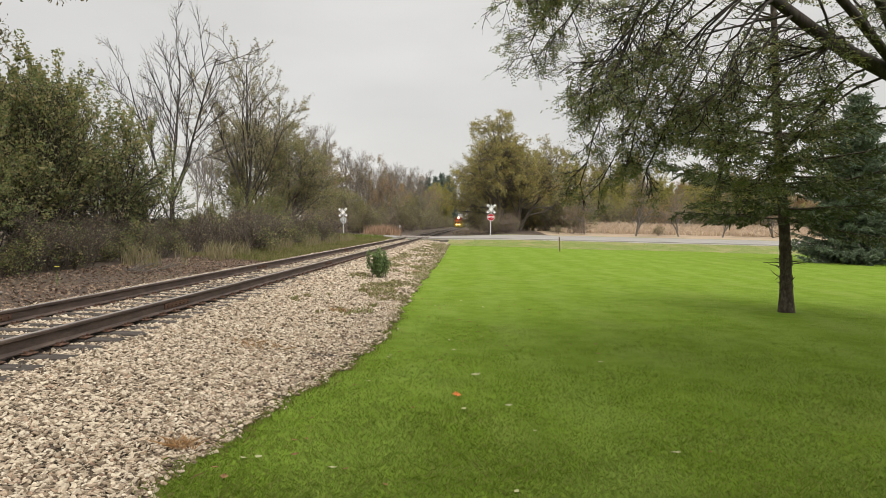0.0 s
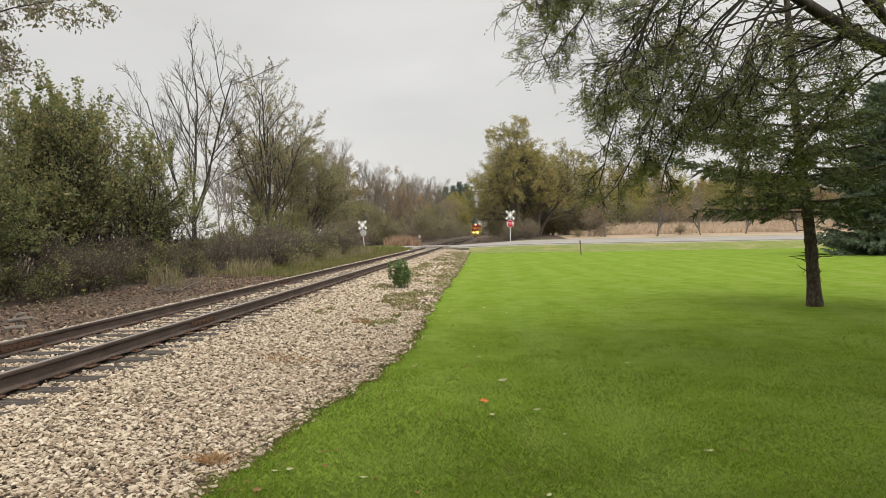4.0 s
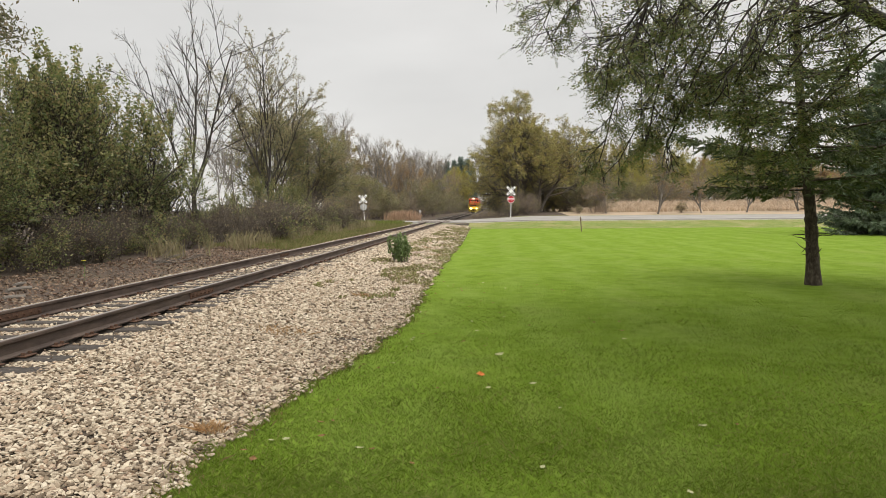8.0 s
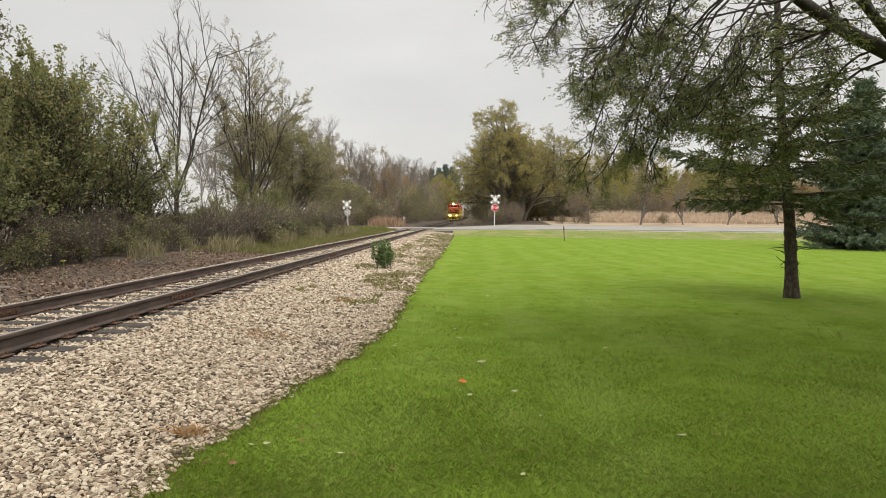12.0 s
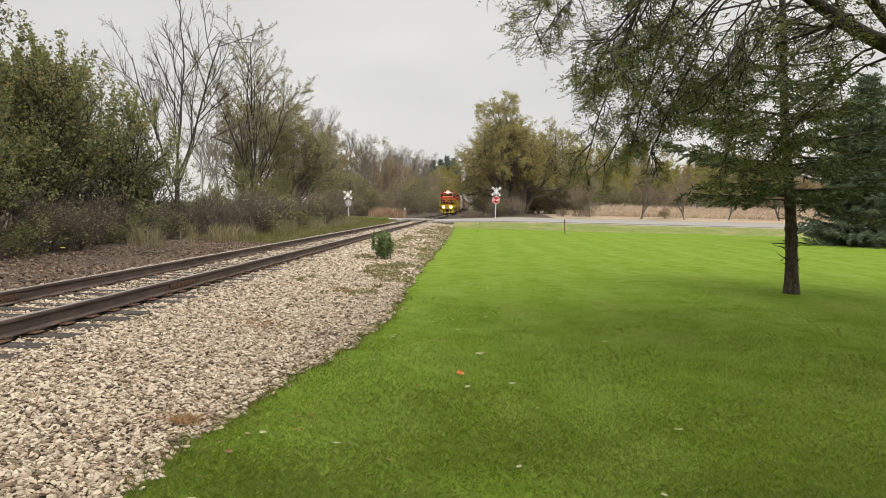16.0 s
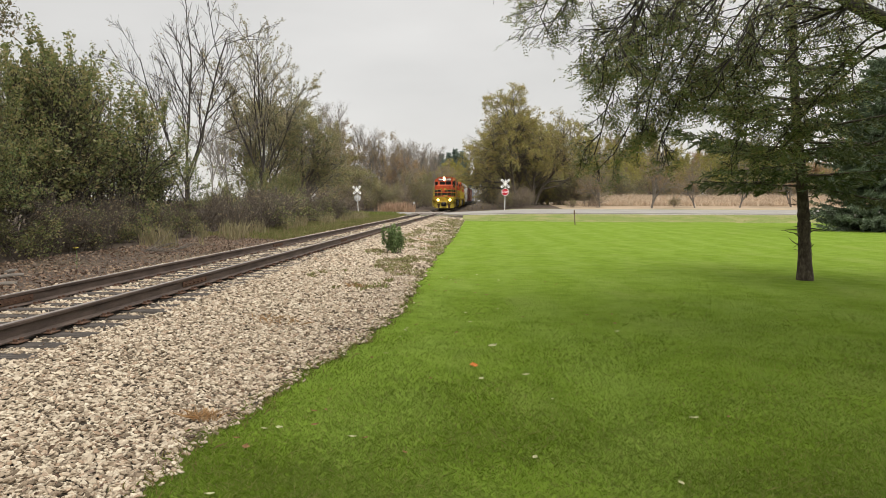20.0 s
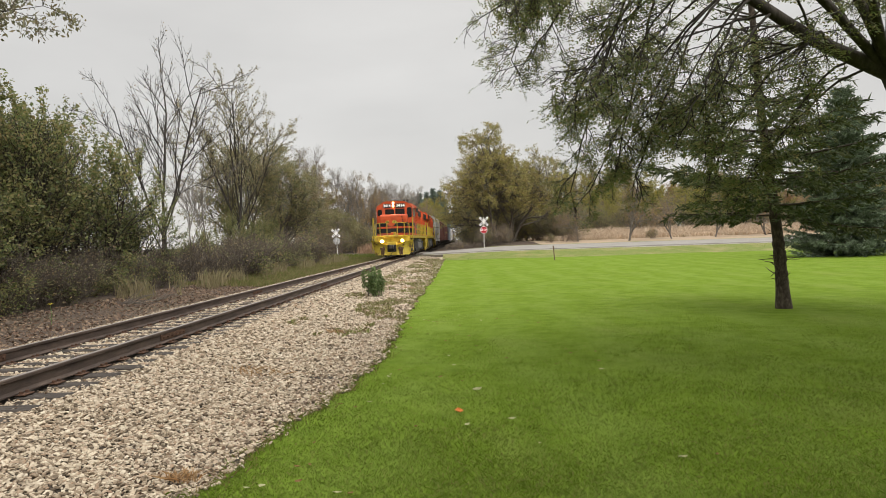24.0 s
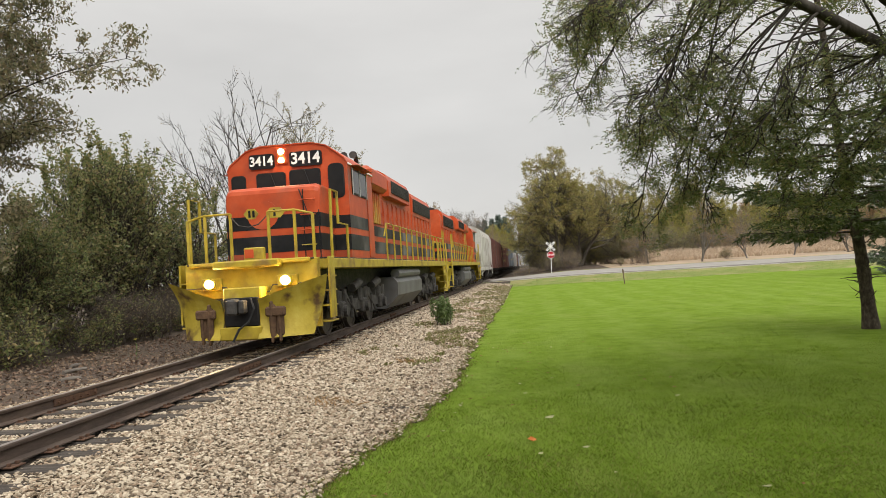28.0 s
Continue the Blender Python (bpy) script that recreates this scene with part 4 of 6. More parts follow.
for x, y, s in ((-10.2, 232, 1.05), (-10.8, 246, 1.15), (-12.5, 258, 1.2), (-11.0, 268, 1.1)):
    plant("lineside_tree", far_kinds[1][1], "tree", far_kinds[1][0], x, y, 31 * y, s, "trees along the line")
# far conifers, their haze painted into the needles' colour
pine = conifer(51, 20, 3.4, 0.6, 0.25, BARK, L_PINE_HAZY, 20, 9, 13, 0.15, 0.5, needle=9.0)
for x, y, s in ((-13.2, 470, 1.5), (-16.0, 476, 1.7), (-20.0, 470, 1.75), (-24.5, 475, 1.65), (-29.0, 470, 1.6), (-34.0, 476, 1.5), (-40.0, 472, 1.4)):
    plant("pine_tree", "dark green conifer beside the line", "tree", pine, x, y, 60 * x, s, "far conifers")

# the willow-like group on the other side of the line
willow = tree_meshes(61, 14.0, 0.24, 24000, 0.22, BARK, L_WILLOW, 4, (10, 6, 5, 4), 0.1, 0.012, (32, 66), 0.15, stems=3, start=0.34, lean=0.2, droop=0.6, aspect=0.42, share=0.8, clump=0.3, shrink=(0.5, 0.72))
willow_b = tree_meshes(62, 12.0, 0.2, 20000, 0.21, BARK, L_WILLOW, 4, (10, 6, 5, 4), 0.1, 0.01, (30, 62), 0.15, stems=3, start=0.2, lean=0.28, droop=0.6, aspect=0.42, share=0.8, clump=0.3)
for x, y, me, turn, s in ((3.2, 86, willow, 20, 0.92), (5.8, 89, willow_b, 150, 0.95), (3.4, 93, willow_b, 250, 0.95), (5.4, 101, willow, 300, 0.85), (4.6, 112, willow, 100, 0.85), (4.4, 126, willow_b, 10, 0.9), (4.4, 143, willow, 210, 0.85), (4.4, 165, willow_b, 310, 0.9)):
    plant("willow_tree", "spreading willow with yellowing leaves", "tree", me, x, y, turn, s, "trees beyond the crossing")
scrub = tree_meshes(63, 2.6, 0.035, 900, 0.1, TWIG, L_BROWN, 3, (5, 5, 4), 0.12, 0.03, (25, 60), 0.12, stems=8, start=0.1, lean=0.5, share=0.9)
scrub_g = tree_meshes(64, 2.4, 0.035, 2600, 0.1, TWIG, L_OLIVE, 3, (5, 5, 4), 0.12, 0.03, (25, 60), 0.14, stems=8, start=0.1, lean=0.5, share=0.9)
rng_s = random.Random(3)
for k in range(13):
    x, y = (rng_s.uniform(1.2, 5.5), rng_s.uniform(79, 86)) if k < 9 else ((9.5, 79.5), (11.2, 80.5), (12.2, 79.8), (21, 81))[k - 9]
    plant("scrub_bush", "twiggy brown autumn scrub" if k % 3 else "low olive-leaved scrub bush", "bush", scrub if k % 3 else scrub_g, x, y, rng_s.uniform(0, 360), rng_s.uniform(0.5, 0.95) * (1 if k < 9 else 0.7), "scrub beyond the road")
for k in range(10):
    plant("scrub_bush", "low olive-leaved scrub bush", "bush", scrub_g, 6.5 + 0.75 * k, 94 + rng_s.uniform(-2, 5), rng_s.uniform(0, 360), rng_s.uniform(1.1, 1.6), "scrub beyond the road")
for k in range(44):
    y = 100 + 4.6 * k + rng_s.uniform(-2, 2)
    plant("scrub_bush", "low olive-leaved scrub bush", "bush", scrub_g, (-9.6 - rng_s.uniform(0, 3)) if k % 2 else (1.0 + rng_s.uniform(0, 3)), y, rng_s.uniform(0, 360), rng_s.uniform(1.2, 2.0), "scrub along the line")
for x, y, s in ((-1.7, 76.4, 0.26), (-1.1, 76.9, 0.32), (-0.5, 76.4, 0.3), (0.1, 77.0, 0.33), (0.7, 76.6, 0.26)):
    plant("brush_pile", "low dark heap of cut brush beside the road", "brush", scrub, x, y, 90 * x, s, "brush beside the crossing")
for k in range(34):
    y = 77 + rng_s.uniform(0, 50)
    plant("scrub_bush", "twiggy brown autumn scrub", "bush", scrub if k % 2 else scrub_g, -10.5 - rng_s.uniform(0, 7) - (2.5 if y < 84 else 0), y, rng_s.uniform(0, 360), rng_s.uniform(0.8, 1.4), "scrub along the line")

# trees and standing corn beyond the road
small = tree_meshes(65, 6.5, 0.11, 2200, 0.13, BARK_GREY, L_RUSSET, 4, (7, 6, 5, 4), 0.09, 0.03, (25, 55), 0.18, stems=2, start=0.2, lean=0.3)
for x, y, s in ((17.6, 78, 1.0), (22.6, 79, 0.75), (27.5, 80, 0.8), (12.6, 80, 0.75), (34.0, 82, 0.9)):
    plant("small_tree", "small forked tree with sparse russet leaves", "tree", small, x, y, 37 * x, s, "roadside trees")
rng_n = np.random.default_rng(71)
corn = scatter(rng_n, 60000, 10.0, 90.0, 84.5, 108.0)
thing("cornfield", "low dry tan stalks of a harvested field", "crop", geo=blades(rng_n, "cornfield", corn, 0.42 + 0.9 * np.clip((corn[:, 1] - 92) / 16, 0, 1), 0.05, CORN, 0.6, 0.5), kind="stuff")
rng_t = random.Random(12)
for k in range(80):
    x = -4 + 1.45 * k + rng_t.uniform(-1.2, 1.2)
    y = 150 + rng_t.uniform(-6, 14) + 0.15 * x
    kind = rng_t.choice([0, 1, 1, 4, 4, 0, 3])
    me, lab = far_kinds[kind]
    plant("woodland_tree", lab.replace("beside the line", "at the edge of a field"), "tree", me, max(x, 3.5), y, rng_t.uniform(0, 360), rng_t.uniform(0.75, 1.25), "wood behind the cornfield")

for k in range(30):
    x = 6 + 3.2 * k + rng_t.uniform(-1, 1)
    me, lab = far_kinds[rng_t.choice([4, 1, 1, 3])]
    plant("woodland_tree", lab.replace("beside the line", "at the edge of a field"), "tree", me, x, 132 + rng_t.uniform(-4, 6) + 0.15 * x, rng_t.uniform(0, 360), rng_t.uniform(0.55, 0.85), "wood behind the cornfield")

for k in range(34):
    me, lab = far_kinds[rng_t.choice([4, 1, 1, 4, 3, 1])]
    plant("woodland_tree", lab.replace("beside the line", "at the edge of a field"), "tree", me, 9 + 1.7 * k + rng_t.uniform(-0.8, 0.8), 112 + rng_t.uniform(-3, 5), rng_t.uniform(0, 360), rng_t.uniform(0.38, 0.6), "wood behind the cornfield")

for k in range(26):
    plant("scrub_bush", "low olive-leaved scrub bush", "bush", scrub_g, 7.5 + 2.3 * k + rng_t.uniform(-0.8, 0.8), 110 + rng_t.uniform(-1, 2), rng_t.uniform(0, 360), rng_t.uniform(1.3, 2.0), "scrub behind the cornfield")

# lawn trees
spruce = conifer(81, 10.5, 2.7, 1.9, 0.13, BARK_SPRUCE, L_SPRUCE, 15, 6, 17, 0.16, 1.1, -0.085, dead=20, needle=1.3)
plant("spruce_tree", "tall spruce with bare lower trunk on the lawn", "tree", spruce, 6.62, 15.2, 0)
blue = conifer(82, 10.0, 3.4, 0.12, 0.16, BARK_SPRUCE, L_BLUE, 26, 13, 18, 0.1, 1.0, needle=2.2)
plant("blue_spruce", "broad blue-green spruce branched to the ground", "tree", blue, 22.3, 42.8, 30)


def build_locust():
    """A broad honey locust: its trunk stands beside the camera's view, its boughs hang over the lawn."""
    rng = np.random.default_rng(91)
    tubes, hung, over = Tubes(), [], []
    fork = np.array([5.98, 10.2, 3.72])
    tubes.add(np.array([(7.0, 10.5, -0.1), (6.72, 10.4, 1.4), (6.44, 10.3, 2.7), (6.2, 10.25, 3.3), fork]), 0.21, 0.13, 12)

    def arch(start, end, rise, r):
        """A bough from start to end, bowed upwards on its way."""
        t = np.linspace(0, 1, 13)[:, None]
        line = start + (end - start) * t + np.array([0, 0, rise]) * 4 * t * (1 - t)
        line[1:] += np.cumsum(rng.normal(0, 0.018, (12, 3)), 0)
        tubes.add(line, r, 0.008, 7)
        return line

    def dress(line, first, count, reach, droop, tips):
        """Side twigs with their own twiglets, from one point of a bough to its end."""
        for k in range(first, 13):
            d = unit(line[min(k + 1, 12)] - line[k - 1])
            for _ in range(count):
                side = unit(crossed(d, rng.normal(0, 1, 3)))
                nd = d * 0.6 + side * 0.8
                nd[2] = nd[2] * 0.6 - droop
                limbs(rng, tubes, line[k], unit(nd), reach * rng.uniform(0.6, 1.25), 0.008, 1, 3, (0, 4, 3), 0.13, -0.06, tips, (25, 60), (0.45, 0.7), 0.15)

    # the great limb over the lawn and the boughs that hang from it
    t = np.linspace(0, 1, 17)
    great = np.stack([np.interp(t, (0, 0.25, 0.5, 1), (fork[0], 4.85, 3.7, 1.2)), np.interp(t, (0, 0.5, 1), (10.2, 9.9, 9.5)), np.interp(t, (0, 0.25, 0.5, 1), (fork[2], 4.2, 4.95, 5.5))], 1)
    great[1:-1] = (great[:-2] + 2 * great[1:-1] + great[2:]) / 4
    tubes.add(great, 0.115, 0.02, 10)
    for i in range(8):
        for j in range(6):
            u, v = (i + rng.uniform(0.05, 0.95)) / 8, (j + rng.uniform(0.05, 0.95)) / 6
            x = 0.55 + 4.3 * u
            if x > 2.9 and rng.random() < 0.62:
                continue
            low = 4.1 - 1.9 * min(1.0, max(0.0, x - 1.05) / 0.6)
            end = np.array([x, 9.9 + rng.uniform(-1.4, 1.5), low + (5.7 - low) * v ** 1.5])
            start = great[int(np.argmin(np.abs(great[:, 0] - min(5.7, x + rng.uniform(0.8, 1.6)))))]
            line = arch(start, end, rng.uniform(0.1, 0.35), 0.02)
            dress(line, 5, 1, 0.52, 0.3, hung)
            dress(line, 9, 1, 0.45, 0.35, hung)
    # the leaders; then unseen boughs, added out of view to shade the near lawn
    for end in ((6.6, 11.0, 8.6), (4.6, 10.6, 8.2), (7.6, 12.6, 7.4)):
        arch(fork, np.array(end), 0.2, 0.09)
    for k in range(17):
        a = radians(-152 + 205 * k / 16 + rng.uniform(-4, 4))
        far = rng.uniform(6.0, 10.5) if a < 0 else rng.uniform(4.0, 6.5)
        end = fork + np.array([math.cos(a) * far, math.sin(a) * far, rng.uniform(1.9, 3.0)])
        dress(arch(fork, end, rng.uniform(0.5, 1.0), 0.07), 4, 2, 1.25, 0.05, over)
    over = [q for q in over if q[:, 2].min() > 3.4 and (q[0, 1] < 7.4 or q[0, 0] > 0.66 * q[0, 1])]
    hung = [q for q in hung if q[:, 2].min() > 1.85]
    for key, rows in tubes.lines.items():
        tubes.lines[key] = [q for q in rows if q[1] > 0.15 or q[0][:, 2].min() > 1.85]
    wood = tubes.mesh("trunk", BARK_DARK)
    # compound leaves: leaflets in pairs along drooping leaf stalks
    lower = [q for q in hung if q[-1, 2] < 3.5]
    root = np.concatenate([along(rng, hung, 5600, 0.035), along(rng, lower, 1700, 0.045), along(rng, over, 15000, 0.12)])
    n = len(root)
    d = rng.normal(0, 1, (n, 3))
    d[:, 2] = d[:, 2] * 0.35 - 0.45
    d /= np.linalg.norm(d, axis=1)[:, None]
    side = np.cross(d, np.array([0, 0, 1.0]) + rng.normal(0, 0.3, (n, 3)))
    side /= np.linalg.norm(side, axis=1)[:, None]
    ln = rng.uniform(0.14, 0.24, n)
    pts, ax, wd = [], [], []
    for j in range(5):
        for sg in (-1, 1):
            pts.append(root + d * (ln * (j + 0.6) / 5)[:, None])
            q = side * sg * 0.85 + d * 0.4 + rng.normal(0, 0.2, (n, 3))
            ax.append(q / np.linalg.norm(q, axis=1)[:, None])
            wd.append(d)
    pts, ax, wd = np.concatenate(pts), np.concatenate(ax), np.concatenate(wd)
    m = len(pts)
    # leaflets on the unseen shading boughs are twice as large
    big = np.tile(np.arange(n) >= 7300, 10)[:, None]
    sz = rng.uniform(0.034, 0.056, m)[:, None] * np.where(big, 2.0, 1.0)
    w = wd * sz * 0.27
    v = np.stack([pts, pts + ax * sz * 0.5 + w, pts + ax * sz, pts + ax * sz * 0.5 - w], 1).reshape(-1, 3)
    crown = fast_mesh("crown", v, np.arange(4 * m).reshape(-1, 4), L_LOCUST)
    t = thing("honey_locust", "spreading honey locust with drooping feathery leaves", "tree")
    part("trunk", wood, None, t)
    part("crown", crown, None, t)


build_locust()

# undergrowth beside the track
twigs = tree_meshes(101, 1.5, 0.014, 250, 0.06, STEM_RED, L_BROWN, 3, (5, 4, 4), 0.14, 0.04, (20, 55), 0.1, stems=10, start=0.1, lean=0.45, share=0.9)
twigs_leafy = tree_meshes(102, 1.3, 0.013, 2200, 0.075, STEM_RED, L_BUSH, 3, (5, 4, 4), 0.14, 0.04, (20, 55), 0.1, stems=10, start=0.1, lean=0.5, share=0.9)
rng_u = random.Random(21)
for k in range(60):
    y = 11 + 0.66 * k + rng_u.uniform(-0.4, 0.4)
    x = -10.2 - rng_u.uniform(0, 1.6) + (0.3 if y > 26 else 0)
    leafy = rng_u.random() < (0.6 if y < 24 else 0.3)
    plant("undergrowth_bush", "low leafy bramble in front of the hedge" if leafy else "leafless reddish-brown twiggy bush", "bush", twigs_leafy if leafy else twigs, x, y, rng_u.uniform(0, 360), rng_u.uniform(0.75, 1.25) * (1.15 if y > 26 else 0.9), "undergrowth beside the track")
weeds = scatter(rng_n, 5200, -10.2, -8.8, 20.0, 55.0)
keep = np.array([noise.noise((x * 0.9, y * 0.45, 5)) > 0.02 for x, y, z in weeds])
thing("dry_weeds", "tall dry tan weeds and grass along the hedge", "weeds", geo=blades(rng_n, "dry_weeds", weeds[keep], 0.45, 0.011, STEM_TAN, 0.25, 0.6), kind="stuff")
verge = scatter(rng_n, 26000, -10.5, -7.3, 26.0, 66.0)
thing("verge_grass", "rough green and straw-coloured verge grass", "grass", geo=blades(rng_n, "verge_grass", verge, 0.14, 0.01, material("verge_blade", [(0.12, 0.14, 0.035), (0.17, 0.165, 0.055), (0.23, 0.185, 0.09), (0.14, 0.165, 0.04)], 0.8, 0.8, by="island", translucent=0.3), 0.4, 0.5), kind="stuff")
bank = scatter(rng_n, 9000, -2.5, 60.0, 57.0, 65.2)
bank = bank[(bank[:, 1] < road_y(bank[:, 0]) - ROAD_W - 0.9) & (bank[:, 1] > 57.5 + 3.5 * rng_n.uniform(0, 1, len(bank)) ** 2)]
thing("bank_grass", "unmown yellow-green grass on the road bank", "grass", geo=blades(rng_n, "bank_grass", bank, 0.05, 0.012, L_ROUGH, 0.4, 0.5), kind="stuff")
left_bank = scatter(rng_n, 6000, -16.0, -8.0, 62.0, 66.0)
thing("bank_grass", "green grass beside the crossing", "grass", geo=blades(rng_n, "bank_grass", left_bank, 0.25, 0.014, L_ROUGH, 0.4, 0.5), kind="stuff")
reeds = np.stack([np.clip(rng_n.normal(-9.4, 0.85, 1700), -11.8, -7.6), rng_n.normal(76.2, 0.4, 1700)], 1)
reeds = np.concatenate([reeds, gzs(reeds)[:, None]], 1)
thing("reddish_grass", "stand of tall reddish dry grass beyond the road", "grass", geo=blades(rng_n, "reddish_grass", reeds, 0.85, 0.012, material("red_grass", [(0.32, 0.2, 0.13), (0.42, 0.29, 0.2)], 2, 0.9, by="island", translucent=0.2), 0.2, 0.5), kind="stuff")

# the lawn's blades near the camera
def lawn_blades(n):
    u = rng_n.uniform(0, 1, n)
    y = 2.6 * (1 - u * (1 - (2.6 / 24) ** 1.5)) ** (-1 / 1.5)
    x = toes(y) + 0.01 + rng_n.uniform(0, 1, n) * (0.68 * y + 1.2 - toes(y)) * (1 + 0.8 * rng_n.uniform(0, 1, n) ** 4)
    xy = np.stack([x, y], 1)
    return np.concatenate([xy, gzs(xy)[:, None]], 1)


turf_tone(L_GRASS)
for k, n in enumerate((160000, 150000, 70000)):
    root = lawn_blades(n)
    if k == 2:
        y = 2.72 - 12 * rng_n.uniform(0, 1, n) ** 2.2
        x = toes(y) + 0.01 + 9.0 * rng_n.uniform(0, 1, n) ** 1.3
        root = np.stack([x, y, gzs(np.stack([x, y], 1))], 1)
    tall = 0.021 * (1 + 0.3 * np.sin(root[:, 0] * 2.3 + 1.3 * np.sin(root[:, 1] * 1.7)) * np.sin(root[:, 1] * 2.9)) * (1 - 0.82 * np.clip((root[:, 1] - 4) / 18, 0, 1))
    thing("lawn_grass", "short mown green grass blades", "grass", geo=blades(rng_n, "lawn_grass", root, tall, np.where(root[:, 1:2] < 2.7, 0.0034, 0.0013 * np.clip(root[:, 1:2], 2.6, None) ** 0.4), L_GRASS, 0.95, 0.5), kind="stuff")
edge = np.array([(toe(y) + random.Random(i).gauss(0.0, 0.075), y) for i, y in enumerate(np.concatenate([np.linspace(-8, 45, 5200), np.linspace(3, 14, 2200)]))])
edge = np.concatenate([edge, gzs(edge)[:, None] + 0.01], 1)
thing("edge_grass", "longer grass along the edge of the ballast", "grass", geo=blades(rng_n, "edge_grass", edge, 0.036, 0.0032, L_EDGE, 0.9, 0.5), kind="stuff")

# weeds creeping from the lawn into the ballast
creep = scatter(rng_n, 52000, -3.4, -1.3, 12.0, 60.0)
gap = toes(creep[:, 1]) - creep[:, 0]
keep = np.array([noise.noise((x * 1.1, y * 0.4, 9)) + 0.5 * noise.noise((x * 4, y * 2, 3)) for x, y, z in creep]) > -0.04 + 0.26 * gap - 0.012 * (creep[:, 1] - 13)
keep &= gap > -0.05
thing("ballast_weeds", "patchy low green and brown weeds on the ballast slope", "weeds", geo=blades(rng_n, "ballast_weeds", creep[keep], 0.065, 0.013, material("creeping_weed", [(0.16, 0.19, 0.05), (0.21, 0.22, 0.075), (0.24, 0.2, 0.1), (0.2, 0.14, 0.075)], 0.8, 0.9, by="island", translucent=0.3), 0.8, 0.5), kind="stuff")

# the small shrub on the ballast
shrub = tree_meshes(113, 1.1, 0.016, 2400, 0.075, BARK, L_SHRUB, 3, (6, 5, 4), 0.1, 0.1, (18, 40), 0.045, stems=10, start=0.15, lean=0.14, shrink=(0.22, 0.34), share=0.9, aspect=0.6)
green_shrub = plant("green_shrub", "small leafy green shrub growing in the ballast", "shrub", shrub, -2.54, 20.2, 50)
green_shrub.scale = (0.7, 0.7, 0.9)

# the yellow flower beside the soil strip
def build_flower():
    x, y = -8.5, 14.4
    t = thing("yellow_flower", "single yellow flower on a leafy stalk", "flower", pose(x, y, gz(x, y)))
    g = Geo()
    g.tube([(0, 0, -0.05), (0.01, 0, 0.2), (-0.01, 0.01, 0.42)], 0.006, 5)
    for k in range(9):
        a = k * 2.4
        z = 0.08 + 0.035 * k
        d = Vector((math.cos(a), math.sin(a), 0.3)) * 0.08
        s = Vector((-math.sin(a), math.cos(a), 0)) * 0.015
        o = Vector((0, 0, z))
        g.add([o, o + d * 0.5 + s, o + d, o + d * 0.5 - s], [(0, 1, 2, 3)])
    part("stalk", g, L_SHRUB, t, "green leafy stalk")
    yel = material("petal_yellow", [(0.75, 0.62, 0.04), (0.85, 0.75, 0.15)], 20, 0.6, translucent=0.3)
    for k in range(12):
        a = k * math.pi / 6
        d, s = Vector((math.cos(a), math.sin(a) * 0.8, 0.25)) * 0.07, Vector((-math.sin(a), math.cos(a), 0)) * 0.02
        o = Vector((-0.01, 0.01, 0.43))
        g = Geo()
        g.add([o, o + d * 0.6 + s, o + d, o + d * 0.6 - s], [(0, 1, 2, 3)])
        part("petal", g, yel, t)


build_flower()


def build_fallen_wood():
    rng = np.random.default_rng(131)
    pale = material("dead_wood_pale", [(0.1, 0.085, 0.07), (0.19, 0.165, 0.14)], 6, 0.9, bump=0.4)
    for x, y, n, size in ((-8.9, 18.6, 9, 1.1), (-8.7, 19.6, 6, 0.8)):
        t = thing("fallen_branch", "pale dead branches lying under the hedge", "branch", pose(x, y, gz(x, y)))
        for k in range(n):
            a = rng.uniform(-0.9, 0.9) + 0.2
            line, _ = bent(rng, (rng.normal(0, 0.1), rng.normal(0, 0.1), 0.05), (math.cos(a), math.sin(a) * 0.5, rng.uniform(0.1, 0.6)), size * rng.uniform(0.5, 1), 6, 0.16, -0.06)
            stick = Tubes()
            stick.add(line, 0.014, 0.004, 5)
            part("stick", stick.mesh("stick", pale), None, t)
    for x, y, ln, turn in ((-8.7, 12.6, 0.55, 80), (-9.1, 13.2, 0.4, 100), (-8.1, 11.6, 0.35, 60)):
        g = Geo()
        g.tube([(-ln / 2, 0, 0.03), (0, 0.01, 0.035), (ln / 2, -0.01, 0.03)], [0.035, 0.04, 0.03], 8)
        thing("dead_wood", "short grey piece of dead wood on the soil", "wood", pose(x, y, gz(x, y), 0, 0, turn), geo=g, material=pale)


build_fallen_wood()


# ---- the train ----
ORANGE = material("orange_paint", [(0.36, 0.048, 0.012), (0.45, 0.066, 0.016), (0.5, 0.09, 0.03)], 2.2, 0.45, bump=0.12, bump_scale=14, second=((0.15, 0.07, 0.045), 1.3, 0.7, 0.5, 0.74), spec=0.3)
YELLOW = material("yellow_paint", [(0.29, 0.21, 0.018), (0.38, 0.28, 0.026), (0.44, 0.34, 0.055)], 3.5, 0.5, bump=0.15, bump_scale=20, second=((0.16, 0.09, 0.035), 2.4, 0.8, 0.52, 0.7), spec=0.3)
BLACK = material("black_paint", [(0.007, 0.007, 0.008), (0.016, 0.015, 0.015)], 4, 0.5, spec=0.2, second=((0.07, 0.062, 0.058), 1.3, 0.6, 0.52, 0.75))
SCUFFED = material("scoured_black_paint", [(0.012, 0.012, 0.013), (0.03, 0.029, 0.029)], 4, 0.55, spec=0.2, second=((0.2, 0.185, 0.175), 0.7, 0.75, 0.44, 0.66))
STREAKED = material("streaked_orange_paint", [(0.36, 0.06, 0.013), (0.43, 0.09, 0.026)], 3, 0.5, bump=0.1, second=((0.42, 0.3, 0.06), 1.6, 0.8, 0.45, 0.62), stretch=(1, 1, 0.3))
